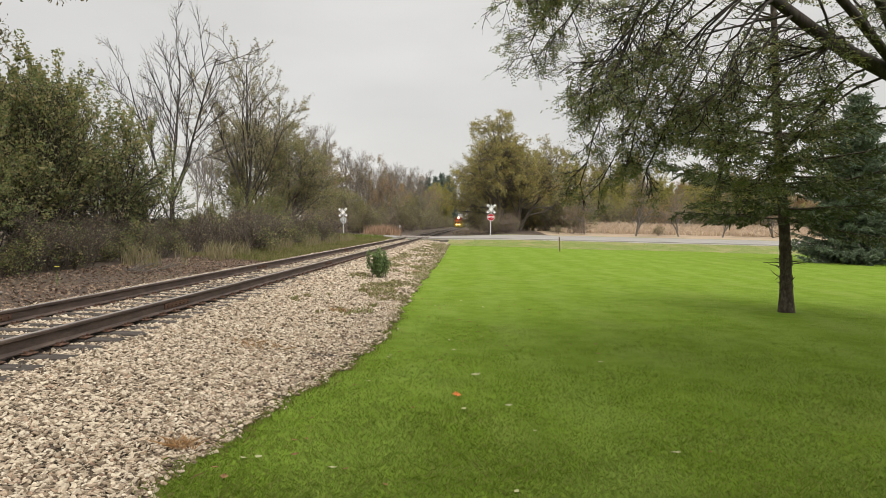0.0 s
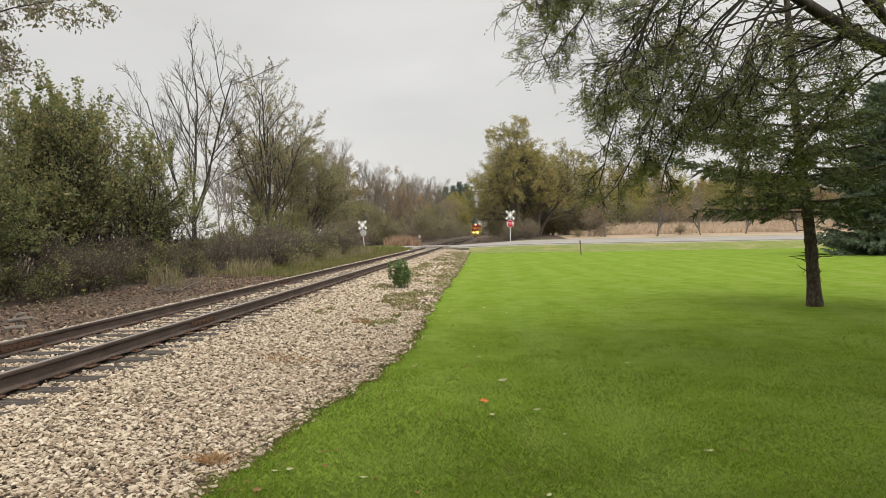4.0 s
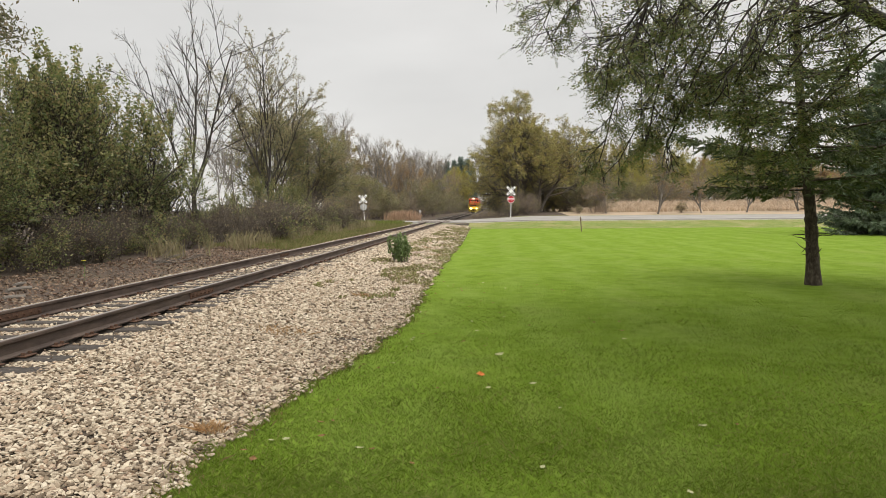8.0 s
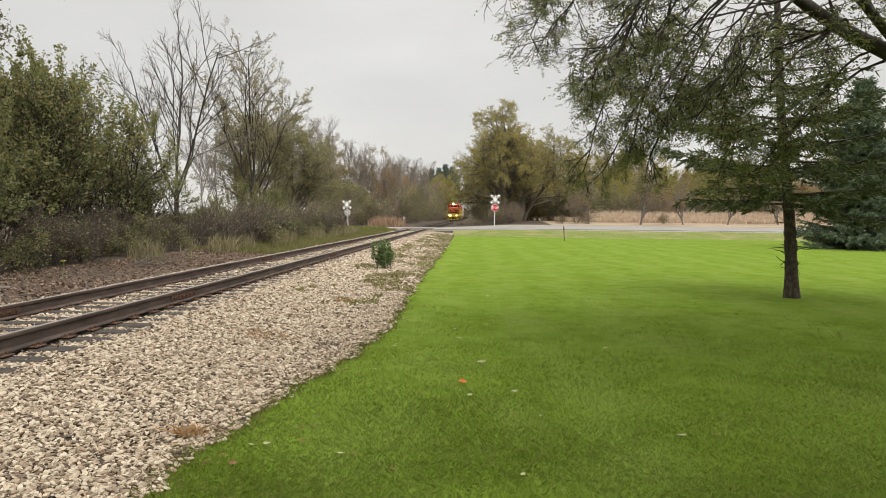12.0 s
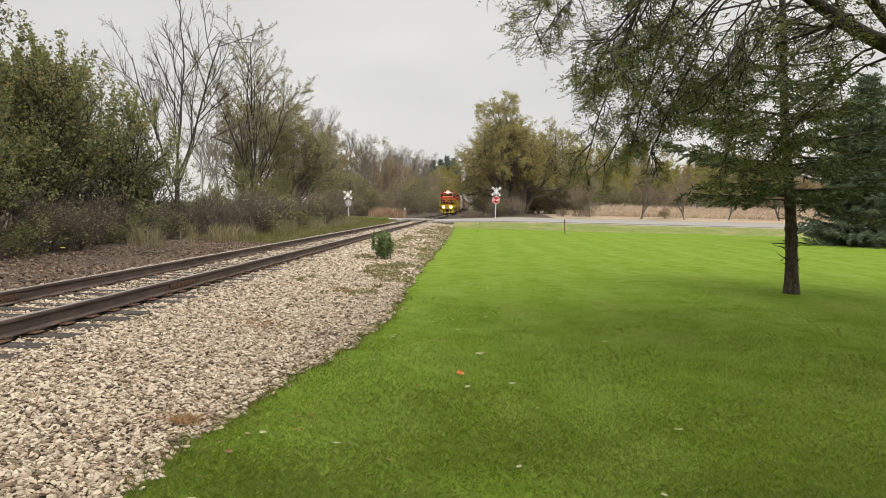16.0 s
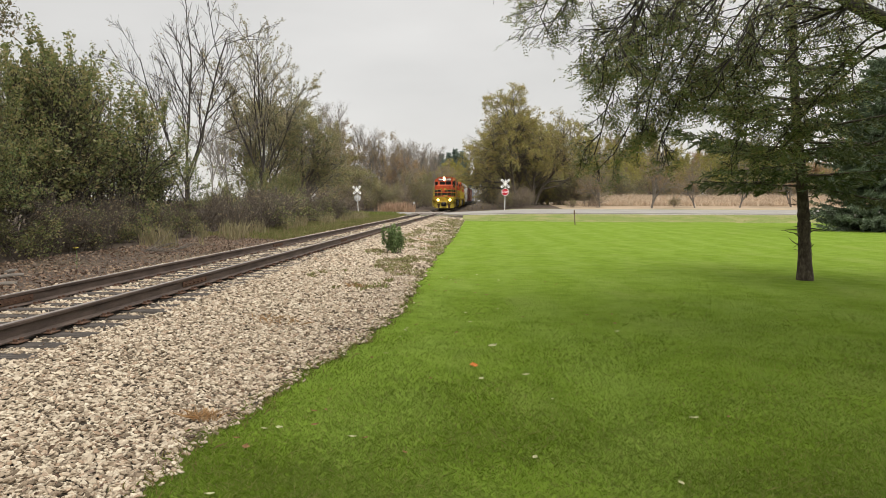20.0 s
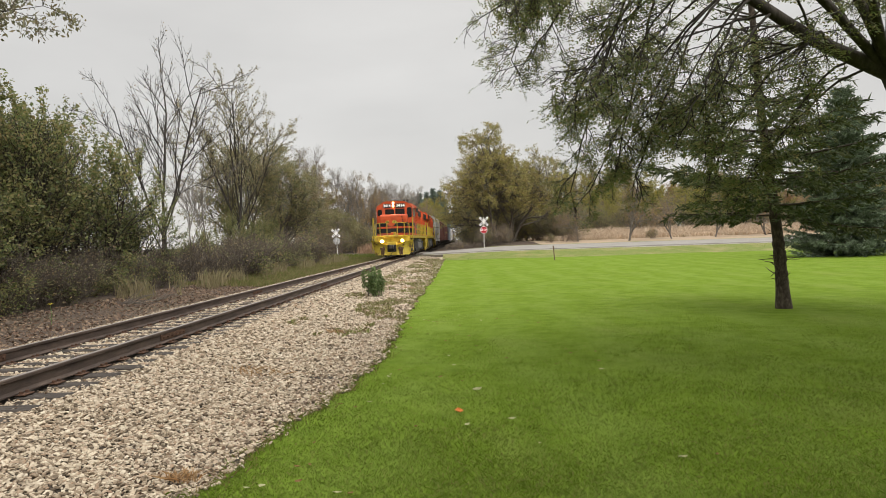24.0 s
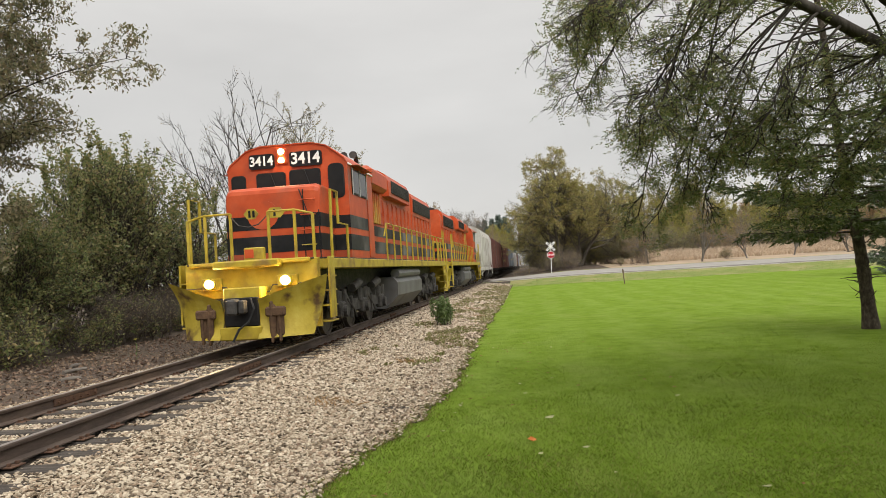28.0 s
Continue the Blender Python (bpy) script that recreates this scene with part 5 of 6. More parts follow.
GRIME = material("grimy_underframe", [(0.022, 0.02, 0.019), (0.05, 0.046, 0.042), (0.085, 0.077, 0.07)], 6, 0.75, 0.2, 0.3)
TANK = material("fuel_tank_grey", [(0.1, 0.1, 0.1), (0.16, 0.155, 0.15)], 3, 0.6, 0.2, second=((0.06, 0.05, 0.045), 1.5, 0.7, 0.5, 0.7))
WHEEL = material("wheel_steel", [(0.06, 0.05, 0.045), (0.12, 0.1, 0.09)], 10, 0.6, 0.6)
GRILLE = material("dark_grille", [(0.02, 0.018, 0.017), (0.045, 0.04, 0.036)], 12, 0.7, 0.2)
GLASS = material("cab_glass", [(0.01, 0.01, 0.01), (0.018, 0.017, 0.016)], 2, 0.12, spec=0.22)
BOARD_WHITE = material("number_white", [(0.75, 0.75, 0.72), (0.85, 0.85, 0.82)], 9, 0.5)
LAMP = material("lamp_glow", [(0.9, 0.8, 0.6)], 5, 0.3, emit=((1.0, 0.7, 0.34), 700.0))
LAMP_TOP = material("headlight_glow", [(0.9, 0.8, 0.6)], 5, 0.3, emit=((1.0, 0.7, 0.34), 350.0))
RUSTY = material("rust_patch", [(0.06, 0.035, 0.022), (0.13, 0.075, 0.04)], 9, 0.9, 0.1, 0.4)
HOSE = material("rubber_hose", [(0.02, 0.02, 0.02)], 5, 0.7)
PLOUGH = material("plough_paint", [(0.27, 0.2, 0.018), (0.36, 0.27, 0.028), (0.42, 0.335, 0.055)], 3.5, 0.6, bump=0.25, bump_scale=16, second=((0.07, 0.035, 0.02), 2.6, 0.95, 0.52, 0.66), spec=0.3)
SILL_Z = 1.74


def hood_section(y0, y1, half, z0, z1, round_=0.16):
    """The outline of a hood with bevelled top edges."""
    g = Geo()
    g.prism([(-half, z0), (half, z0), (half, z1 - round_ * 1.3), (half - round_ * 0.35, z1 - round_ * 0.45), (half - round_, z1), (-half + round_, z1), (-half + round_ * 0.35, z1 - round_ * 0.45), (-half, z1 - round_ * 1.3)], 1, y0, y1)
    return g


def stripes(parent, y0, y1, half, z0, z1, mat, label, front=None, back=None, t=0.006):
    """A painted band round a hood: one thin skin for each side, and for an end that shows."""
    skins = [(Geo().box(s * half, s * (half + t), y0, y1, z0, z1, 0.001), mat) for s in (-1, 1)]
    if front:
        skins.append((Geo().box(-half - t, half + t, y0 - t, y0, z0, z1, 0.001), front))
    if back:
        skins.append((Geo().box(-half - t, half + t, y1, y1 + t, z0, z1, 0.001), back))
    for g, m in skins:
        part("stripe", g, m, parent, label if m is mat else "black painted band")


def rounded(x0, x1, z0, z1, r):
    """The outline of a rectangle with round corners."""
    out = []
    for cx, cz, a in ((x1 - r, z1 - r, 0), (x0 + r, z1 - r, 90), (x0 + r, z0 + r, 180), (x1 - r, z0 + r, 270)):
        out += [(cx + r * math.cos(radians(a + q)), cz + r * math.sin(radians(a + q))) for q in (0, 30, 60, 90)]
    return out


def locomotive():
    """A six-axle road switcher: short nose and cab in front, long hood behind. Front at y = 0, z from the rail."""
    L = thing("locomotive", "orange and black diesel locomotive with yellow sill and handrails", "locomotive", group="locomotives")
    # frame and walkway
    g = Geo()
    g.box(-1.5, 1.5, 1.25, 19.75, SILL_Z - 0.24, SILL_Z - 0.03, 0.012)
    g.box(-1.3, 1.3, 0.96, 20.04, SILL_Z - 0.235, SILL_Z - 0.033, 0.012)
    part("side_sill", g, YELLOW, L, "yellow side sill")
    g = Geo()
    g.box(-1.47, 1.47, 1.25, 19.75, SILL_Z - 0.03, SILL_Z, 0.006)
    g.box(-1.27, 1.27, 0.8, 20.2, SILL_Z - 0.032, SILL_Z - 0.003, 0.006)
    g.box(-0.75, 0.75, 1.2, 19.8, 0.95, SILL_Z - 0.24, 0.02)
    part("underframe", g, GRIME, L, "dark underframe and walkway")
    # ends
    for end in (0, 1):
        def ey(v):
            return v if end == 0 else 21.0 - v
        def bx(g, x0, x1, a, b, z0, z1, c=0.01):
            a, b = sorted((ey(a), ey(b)))
            return g.box(x0, x1, a, b, z0, z1, c)
        g = bx(Geo(), -1.32, 1.32, 0.82, 0.96, 0.98, SILL_Z, 0.02)
        bx(g, -0.66, 0.66, 0.58, 0.83, 1.6, SILL_Z + 0.02, 0.03)
        bx(g, -1.2, 1.2, 0.74, 0.83, 1.66, SILL_Z + 0.01, 0.02)
        bx(g, -0.95, -0.55, 0.72, 0.83, 1.16, 1.42, 0.02)
        bx(g, 0.55, 0.95, 0.72, 0.83, 1.16, 1.42, 0.02)
        pilot = part("pilot", g, YELLOW, L, "yellow end plate with anticlimber")
        # plough blades, hollow and swept back
        for s in (-1, 1):
            vs, fs = [], []
            nu, nv = 8, 6
            for i in range(nu + 1):
                u = i / nu
                for j in range(nv + 1):
                    v = j / nv
                    x = s * (0.36 + u * 1.2)
                    top = 0.96 + 0.42 * u
                    z = 0.24 + v * (top - 0.24)
                    y = 0.12 + 0.5 * u ** 1.2 + 0.22 * math.sin(v * math.pi * 0.9) - 0.1 * v * u
                    vs.append((x * (1 - 0.2 * (1 - v) * u), ey(y), z))
            for i in range(nu):
                for j in range(nv):
                    a = i * (nv + 1) + j
                    fs.append((a, a + 1, a + nv + 2, a + nv + 1))
            base = len(vs)
            vs += [(x, yy + (0.03 if end == 0 else -0.03), z) for x, yy, z in vs[:base]]
            fs += [tuple(q + base for q in f[::-1]) for f in fs[:]]
            g = Geo().add(vs, fs)
            pl = part("plough_blade", g, PLOUGH, L, "yellow snowplough blade", smooth=True)
            g = Geo()
            for x0, x1, z0, z1, d in ((0.54, 0.66, 0.2, 0.84, 0.22), (0.66, 0.8, 0.27, 0.74, 0.25), (0.48, 0.86, 0.62, 0.8, 0.2), (0.57, 0.62, 0.14, 0.9, 0.19), (0.72, 0.76, 0.16, 0.68, 0.21)):
                x0, x1 = sorted((s * x0, s * x1))
                bx(g, x0, x1, d, d + 0.1, z0, z1, 0.03)
            part("push_plate", g, RUSTY, pl, "rusty worn steel plate")
        g = bx(Geo(), -0.4, 0.4, 0.2, 0.3, 0.22, 0.46, 0.02)
        bx(g, -0.36, 0.36, 0.34, 0.84, 0.2, 1.2, 0.02)
        part("plough_centre", g, YELLOW, L, "yellow middle of the plough")
        g = bx(Geo(), -0.33, 0.33, 0.28, 0.36, 0.46, 1.0, 0.02)
        part("coupler_pocket", g, BLACK, L, "black coupler pocket")
        g = bx(Geo(), -0.11, 0.11, 0.12, 0.7, 0.72, 0.94, 0.03)
        bx(g, -0.16, 0.05, -0.06, 0.2, 0.68, 0.98, 0.04)
        bx(g, 0.06, 0.17, -0.02, 0.2, 0.7, 0.96, 0.03)
        part("coupler", g, GRIME, L, "dark knuckle coupler")
        g = Geo()
        g.tube([(0.2, ey(0.26), 0.98), (0.3, ey(0.16), 0.78), (0.2, ey(0.12), 0.55), (0.02, ey(0.1), 0.42), (-0.1, ey(0.1), 0.2)], 0.022, 6)
        part("air_hose", g, HOSE, L, "black air hose")
        g = Geo()
        g.tube([(-1.3, ey(0.78), 1.22), (-0.45, ey(0.74), 1.22), (-0.4, ey(0.7), 1.08), (0.4, ey(0.7), 1.08), (0.46, ey(0.74), 1.22), (1.3, ey(0.78), 1.22)], 0.014, 5)
        part("uncoupling_lever", g, GRIME, L, "dark uncoupling lever")
        for s in (-1, 1):
            g = Geo()
            prof = [(0.1, 0.0), (0.12, -0.06), (0.12, -0.09), (0.1, -0.1)]
            g.lathe([(r, (b if end == 0 else -b)) for r, b in prof], (s * 0.75, ey(0.72), 1.3), 1, 16)
            dl = part("ditch_light", g, YELLOW, L, "round ditch light")
            if end == 0:
                g = Geo()
                g.lathe([(0.088, 0.0), (0.075, -0.02), (0.03, -0.028)], (s * 0.75, ey(0.72) - 0.1, 1.3), 1, 16)
                part("lens", g, LAMP, dl, "glowing warm white lamp")
            # corner steps
            g = Geo()
            for z in (0.42, 0.72, 1.02, 1.32):
                bx(g, s * 1.18 if s > 0 else -1.5, s * 1.5 if s > 0 else -1.18, 0.95, 1.5, z, z + 0.03, 0.006)
            bx(g, s * 1.48 if s > 0 else -1.52, s * 1.52 if s > 0 else -1.48, 0.96, 1.32, 0.5, SILL_Z, 0.006)
            bx(g, s * 1.16 if s > 0 else -1.34, s * 1.34 if s > 0 else -1.16, 0.9, 0.95, 0.35, SILL_Z, 0.006)
            part("corner_steps", g, YELLOW, L, "yellow corner steps")
            # end rails
            g = Geo()
            for x in (1.26, 0.9, 0.38):
                top = 2.66 if x > 1 else 2.76
                g.box(s * x - 0.028, s * x + 0.028, ey(0.9) - 0.02, ey(0.9) + 0.02, SILL_Z - 0.15, top, 0.006)
            g.tube([(s * 1.26, ey(0.9), 2.66), (s * 0.9, ey(0.9), 2.76), (s * 0.38, ey(0.9), 2.76)], 0.026, 6)
            g.tube([(s * 1.46, ey(1.4), 1.6), (s * 1.48, ey(1.42), 3.2), (s * 1.48, ey(1.9), 3.2), (s * 1.48, ey(1.9), 2.5), (s * 1.48, ey(2.6), 2.5), (s * 1.48, ey(2.6), 1.7)], 0.03, 6)
            part("end_handrail", g, YELLOW, L, "yellow end handrail")
        g = Geo()
        g.tube([(-0.38, ey(0.9), 2.7), (-0.2, ey(0.85), 2.5), (0.0, ey(0.84), 2.45), (0.2, ey(0.85), 2.5), (0.38, ey(0.9), 2.7)], 0.012, 5)
        part("safety_chain", g, GRIME, L)
        g = bx(Geo(), -0.1, 0.3, 0.78, 0.9, SILL_Z - 0.02, 2.02, 0.02)
        step = part("drop_step", g, YELLOW, L, "yellow drop step plate")
        g = bx(Geo(), -0.08, 0.1, 0.77, 0.79, SILL_Z + 0.06, 1.98, 0.004)
        part("step_patch", g, ORANGE, step, "worn orange-red patch")
    # nose: a tall box with rolled edges
    g = Geo()
    ring = [(2.65, SILL_Z), (2.65, 3.36), (2.675, 3.45), (2.74, 3.51), (2.84, 3.535), (4.05, 3.535), (4.05, SILL_Z)]
    vs = []
    for x, inset in ((-1.03, 0.09), (-1.0, 0.035), (-0.92, 0.0), (0.92, 0.0), (1.0, 0.035), (1.03, 0.09)):
        vs += [(x, y + (0.0 if z < 2 else inset * 0.3), z - (inset if z > 2 else 0.0)) for y, z in ring]
    m = len(ring)
    fs = [(i * m + j, i * m + (j + 1) % m, (i + 1) * m + (j + 1) % m, (i + 1) * m + j) for i in range(5) for j in range(m)]
    fs += [tuple(range(m)), tuple(5 * m + j for j in range(m))[::-1]]
    nose = part("nose", g.add(vs, fs), ORANGE, L, "orange short hood")
    stripes(nose, 2.65, 4.0, 1.03, 2.52, 2.84, BLACK, "black painted band", front=BLACK)
    stripes(nose, 2.65, 4.0, 1.03, 1.97, 2.36, BLACK, "black painted band", front=BLACK)
    for x0, x1 in ((-0.64, -0.3), (-0.14, 0.26)):
        p = 0.09
        g = Geo()
        g.prism([(x0, 2.9), (x0 + p, 2.78), (x1 - p, 2.78), (x1, 2.9), (x1 - p, 3.02), (x0 + p, 3.02)], 1, 2.63, 2.638)
        part("emblem", g, YELLOW, nose, "yellow emblem plate")
    g = Geo()
    for x0 in (-0.53, -0.44, 0.02):
        g.box(x0, x0 + 0.05, 2.624, 2.631, 2.82, 2.98, 0.001)
    part("emblem_bars", g, BLACK, nose, "black bars")
    g = Geo()
    g.lathe([(0.34, 0.0), (0.34, -0.006), (0.27, -0.006)], (-0.22, 2.645, 2.86), 1, 24)
    part("emblem_ring", g, ORANGE, nose)
    # black strips paint shade along the nose's edges; one marks a seam
    g = Geo()
    for x in (-1.0, 1.0):
        g.box(x - 0.012, x + 0.012, 2.638, 2.66, SILL_Z, 2.9, 0.004)
    g.box(0.66, 0.684, 2.64, 2.66, SILL_Z, 3.4, 0.004)
    part("nose_seam", g, BLACK, nose, "dark seam")
    for z in (2.1, 2.45, 2.8, 3.15):
        g = Geo()
        g.tube([(0.62, 2.65, z), (0.62, 2.58, z), (0.92, 2.58, z), (0.92, 2.65, z)], 0.014, 5)
        part("grab_iron", g, YELLOW if z < 2.3 else ORANGE, nose)
    g = Geo()
    g.tube([(0.9, 2.6, 1.8), (0.84, 2.6, 2.6), (0.6, 2.62, 3.4)], 0.014, 5)
    part("cable", g, HOSE, nose, "black cable")
    # cab
    prof = [(-1.48, SILL_Z), (1.48, SILL_Z), (1.48, 4.1), (1.4, 4.26), (0.98, 4.6), (0.62, 4.69), (-0.62, 4.69), (-0.98, 4.6), (-1.4, 4.26), (-1.48, 4.1)]
    g = Geo()
    g.prism(prof, 1, 4.0, 6.35)
    cab = part("cab", g, ORANGE, L, "orange cab with angled roof")
    g = Geo()
    roof = [(-1.5, 4.11), (-1.42, 4.28), (-0.99, 4.62), (-0.62, 4.715), (0.62, 4.715), (0.99, 4.62), (1.42, 4.28), (1.5, 4.11), (1.48, 4.1), (1.4, 4.26), (0.98, 4.6), (0.62, 4.69), (-0.62, 4.69), (-0.98, 4.6), (-1.4, 4.26), (-1.48, 4.1)]
    g.prism(roof, 1, 3.97, 6.4)
    part("cab_roof", g, ORANGE, cab, "orange roof skin with a short visor")
    for z0, z1 in ((2.52, 2.84), (1.97, 2.36)):
        stripes(cab, 4.0, 6.35, 1.48, z0, z1, SCUFFED, "black band scoured grey by soot", front=BLACK)
    for x0, x1, z0, z1, r in ((-0.74, -0.06, 3.45, 4.0, 0.06), (0.08, 0.8, 3.45, 4.03, 0.06), (-1.37, -1.05, 3.5, 3.98, 0.08), (1.03, 1.37, 3.3, 4.12, 0.11)):
        g = Geo()
        g.prism(rounded(x0 - 0.025, x1 + 0.025, z0 - 0.025, z1 + 0.025, r + 0.02), 1, 3.98, 4.002)
        win = part("windscreen", g, BLACK, cab, "dark cab window in a black gasket")
        g = Geo()
        g.prism(rounded(x0, x1, z0, z1, r), 1, 3.973, 3.981)
        part("pane", g, GLASS, win, "dark glass")
        if x1 - x0 > 0.5:
            g = Geo()
            g.tube([((x0 + x1) / 2, 3.96, z1 + 0.02), ((x0 + x1) / 2 + 0.16, 3.955, z0 + 0.08)], 0.008, 4)
            part("wiper", g, HOSE, win)
    for s in (-1, 1):
        for y0, y1 in ((4.35, 4.9), (5.02, 5.6)):
            g = Geo()
            g.box(s * 1.48, s * 1.505, y0 - 0.04, y1 + 0.04, 3.38, 4.04, 0.01)
            win = part("side_window", g, BLACK, cab, "dark sliding side window")
            g = Geo()
            g.box(s * 1.5, s * 1.512, y0, y1, 3.42, 4.0, 0.003)
            part("pane", g, GLASS, win, "dark glass")
        g = Geo()
        g.box(s * 1.48, s * 1.68, 4.25, 5.7, 4.09, 4.11, 0.006)
        part("sunshade", g, ORANGE, cab, "narrow orange sunshade")
        g = Geo()
        g.tube([(s * 1.5, 3.98, 4.115), (s * 1.5, 6.4, 4.115)], 0.022, 6)
        part("drip_rail", g, BOARD_WHITE, cab, "pale worn drip rail")
        for y in (4.3, 4.95, 5.64):
            part("window_frame", Geo().box(s * 1.505, s * 1.525, y - 0.02, y + 0.02, 3.36, 4.06, 0.004), SIGN_BACK, cab, "grey metal window frame")
        g = Geo()
        g.box(s * 1.48, s * 1.505, 5.75, 6.3, 1.8, 3.85, 0.01)
        part("cab_door", g, ORANGE, cab, "orange cab door")
    cab.matrix_basis = Matrix.Translation((0, -0.75, 0)) @ Matrix.Diagonal((0.945, 1, 0.985, 1))
    nose.matrix_basis = Matrix.Translation((0, -0.45, 0)) @ Matrix.Diagonal((1, 1, 0.988, 1))
    # number boards and headlights
    for x0, x1 in ((-0.92, -0.29), (0.09, 0.88)):
        g = Geo()
        g.prism(rounded(x0, x1, 4.13, 4.5, 0.07), 1, 3.955, 4.02)
        nb = part("number_board", g, BLACK, cab, "black number board")
        me = text_mesh("3414", 0.36 if x1 > 0 else 0.3, BOARD_WHITE)
        tx = part("numerals", me, None, nb, "white numerals")
        tx.matrix_basis = pose((x0 + x1) / 2, 3.95, 4.315, 90, 0, 0)
    g = Geo()
    g.box(-0.24, 0.04, 3.92, 4.02, 4.2, 4.62, 0.05)
    hl = part("headlight", g, ORANGE, cab, "twin headlight housing")
    for z in (4.305, 4.525):
        g = Geo()
        g.lathe([(0.068, 0.0), (0.055, -0.015), (0.03, -0.02)], (-0.1, 3.918, z), 1, 16)
        part("lens", g, LAMP_TOP, hl, "glowing warm white lamp")
    # long hood
    g = hood_section(5.55, 19.35, 0.98, SILL_Z, 4.5, 0.26)
    hood = part("long_hood", g, ORANGE, L, "orange long hood")
    for z0, z1 in ((2.48, 2.8), (1.94, 2.32)):
        stripes(hood, 5.6, 19.35, 0.98, z0, z1, SCUFFED, "black band scoured grey by soot", back=BLACK)
    me_door = Geo()
    me_door.box(0.0, 0.03, -0.31, 0.31, 2.87, 3.72, 0.012)
    me_door.box(0.028, 0.045, 0.2, 0.24, 3.1, 3.28, 0.004)
    me_door.box(0.028, 0.05, -0.28, -0.25, 2.95, 3.64, 0.004)
    door_me = me_door.mesh("hood_door", ORANGE)
    for s in (-1, 1):
        for k in range(18):
            y = 6.15 + k * 0.74
            d = part("hood_door", door_me, None, hood)
            d.matrix_basis = pose(s * 0.98, y, 0, 0, 0, 0 if s > 0 else 180)
        # radiator grilles
        g = Geo()
        g.box(s * 1.04, s * 1.07, 14.3, 18.6, 3.75, 4.3, 0.01)
        for q in range(24):
            y = 14.36 + q * 0.175
            g.box(s * 1.062, s * 1.09, y, y + 0.09, 3.78, 4.27, 0.004)
        part("radiator_grille", g, GRILLE, hood, "dark radiator grille")
        # dynamic brake grille and the filter housing behind the cab
        g = Geo()
        g.box(s * 1.2, s * 1.225, 9.3, 12.4, 3.98, 4.4, 0.01)
        for q in range(18):
            y = 9.36 + q * 0.168
            g.box(s * 1.22, s * 1.24, y, y + 0.08, 4.0, 4.38, 0.004)
        part("brake_grille", g, GRILLE, hood, "dark brake grille")
        g = Geo()
        a, b = sorted((s * 0.9, s * 1.26))
        g.box(a, b, 6.3, 8.5, 3.86, 4.5, 0.12)
        part("filter_housing", g, ORANGE, hood, "protruding orange air filter housing")
        for q in range(8):
            g = Geo()
            y = 6.35 + q * 0.25
            a, b = sorted((s * 0.97, s * 1.06))
            g.box(a, b, y, y + 0.09, 2.86, 3.84, 0.02)
            part("louvre_rib", g, STREAKED, hood, "orange rib streaked with yellow dirt")
    part("radiator_section", hood_section(14.1, 18.8, 1.04, 3.6, 4.64, 0.26), ORANGE, hood, "flared orange radiator section")
    part("brake_blister", hood_section(8.9, 12.7, 1.2, 3.85, 4.72, 0.3), ORANGE, hood, "raised orange brake housing")
    for y in (15.1, 16.5, 17.9, 9.9, 11.4):
        g = Geo()
        g.lathe([(0.5, 4.6), (0.5, 4.8), (0.44, 4.84), (0.1, 4.82)], (0, y, 0), 2, 20)
        part("roof_fan", g, GRILLE, hood, "dark round roof fan")
    g = Geo()
    g.box(-0.35, 0.35, 13.1, 13.7, 4.4, 4.86, 0.04)
    part("exhaust_stack", g, GRIME, hood, "sooty exhaust stack")
    g = Geo()
    for x in (0.5, 0.76):
        g.tube([(x, 6.9, 4.55), (x, 6.75, 4.82), (x, 6.45, 4.85)], [0.04, 0.06, 0.11], 10)
    g.box(0.4, 0.9, 6.8, 6.92, 4.3, 4.6, 0.02)
    part("horn", g, GRIME, hood, "dark air horn")
    g = Geo()
    g.tube([(-0.5, 4.5, 4.7), (-0.5, 4.5, 4.79), (0.3, 4.5, 4.79), (0.3, 4.5, 4.7)], 0.015, 5)
    part("roof_rail", g, GRIME, cab)
    # walkway handrails: each post on its own
    post_g = Geo()
    post_g.box(-0.02, 0.02, -0.025, 0.025, SILL_Z - 0.2, 2.8, 0.006)
    post_me = post_g.mesh("stanchion", YELLOW)
    for s in (-1, 1):
        for k in range(13):
            o = part("stanchion", post_me, None, L)
            o.matrix_basis = pose(s * 1.47, 6.85 + k * 1.05, 0)
        g = Geo()
        g.tube([(s * 1.47, 6.5, 2.4), (s * 1.47, 6.85, 2.8), (s * 1.47, 12.0, 2.8), (s * 1.47, 19.5, 2.8)], 0.02, 6)
        part("handrail", g, YELLOW, L, "yellow side handrail")
    # tank, reservoirs, batteries
    g = Geo()
    g.prism([(-1.3, 1.18), (1.3, 1.18), (1.42, 1.0), (1.42, 0.62), (1.05, 0.24), (-1.05, 0.24), (-1.42, 0.62), (-1.42, 1.0)], 1, 8.3, 12.9)
    part("fuel_tank", g, TANK, L, "grey fuel tank")
    for s in (-1, 1):
        g = Geo()
        g.tube([(s * 1.3, 8.6, 1.28), (s * 1.3, 12.6, 1.28)], 0.14, 10)
        part("air_reservoir", g, TANK, L, "grey air reservoir")
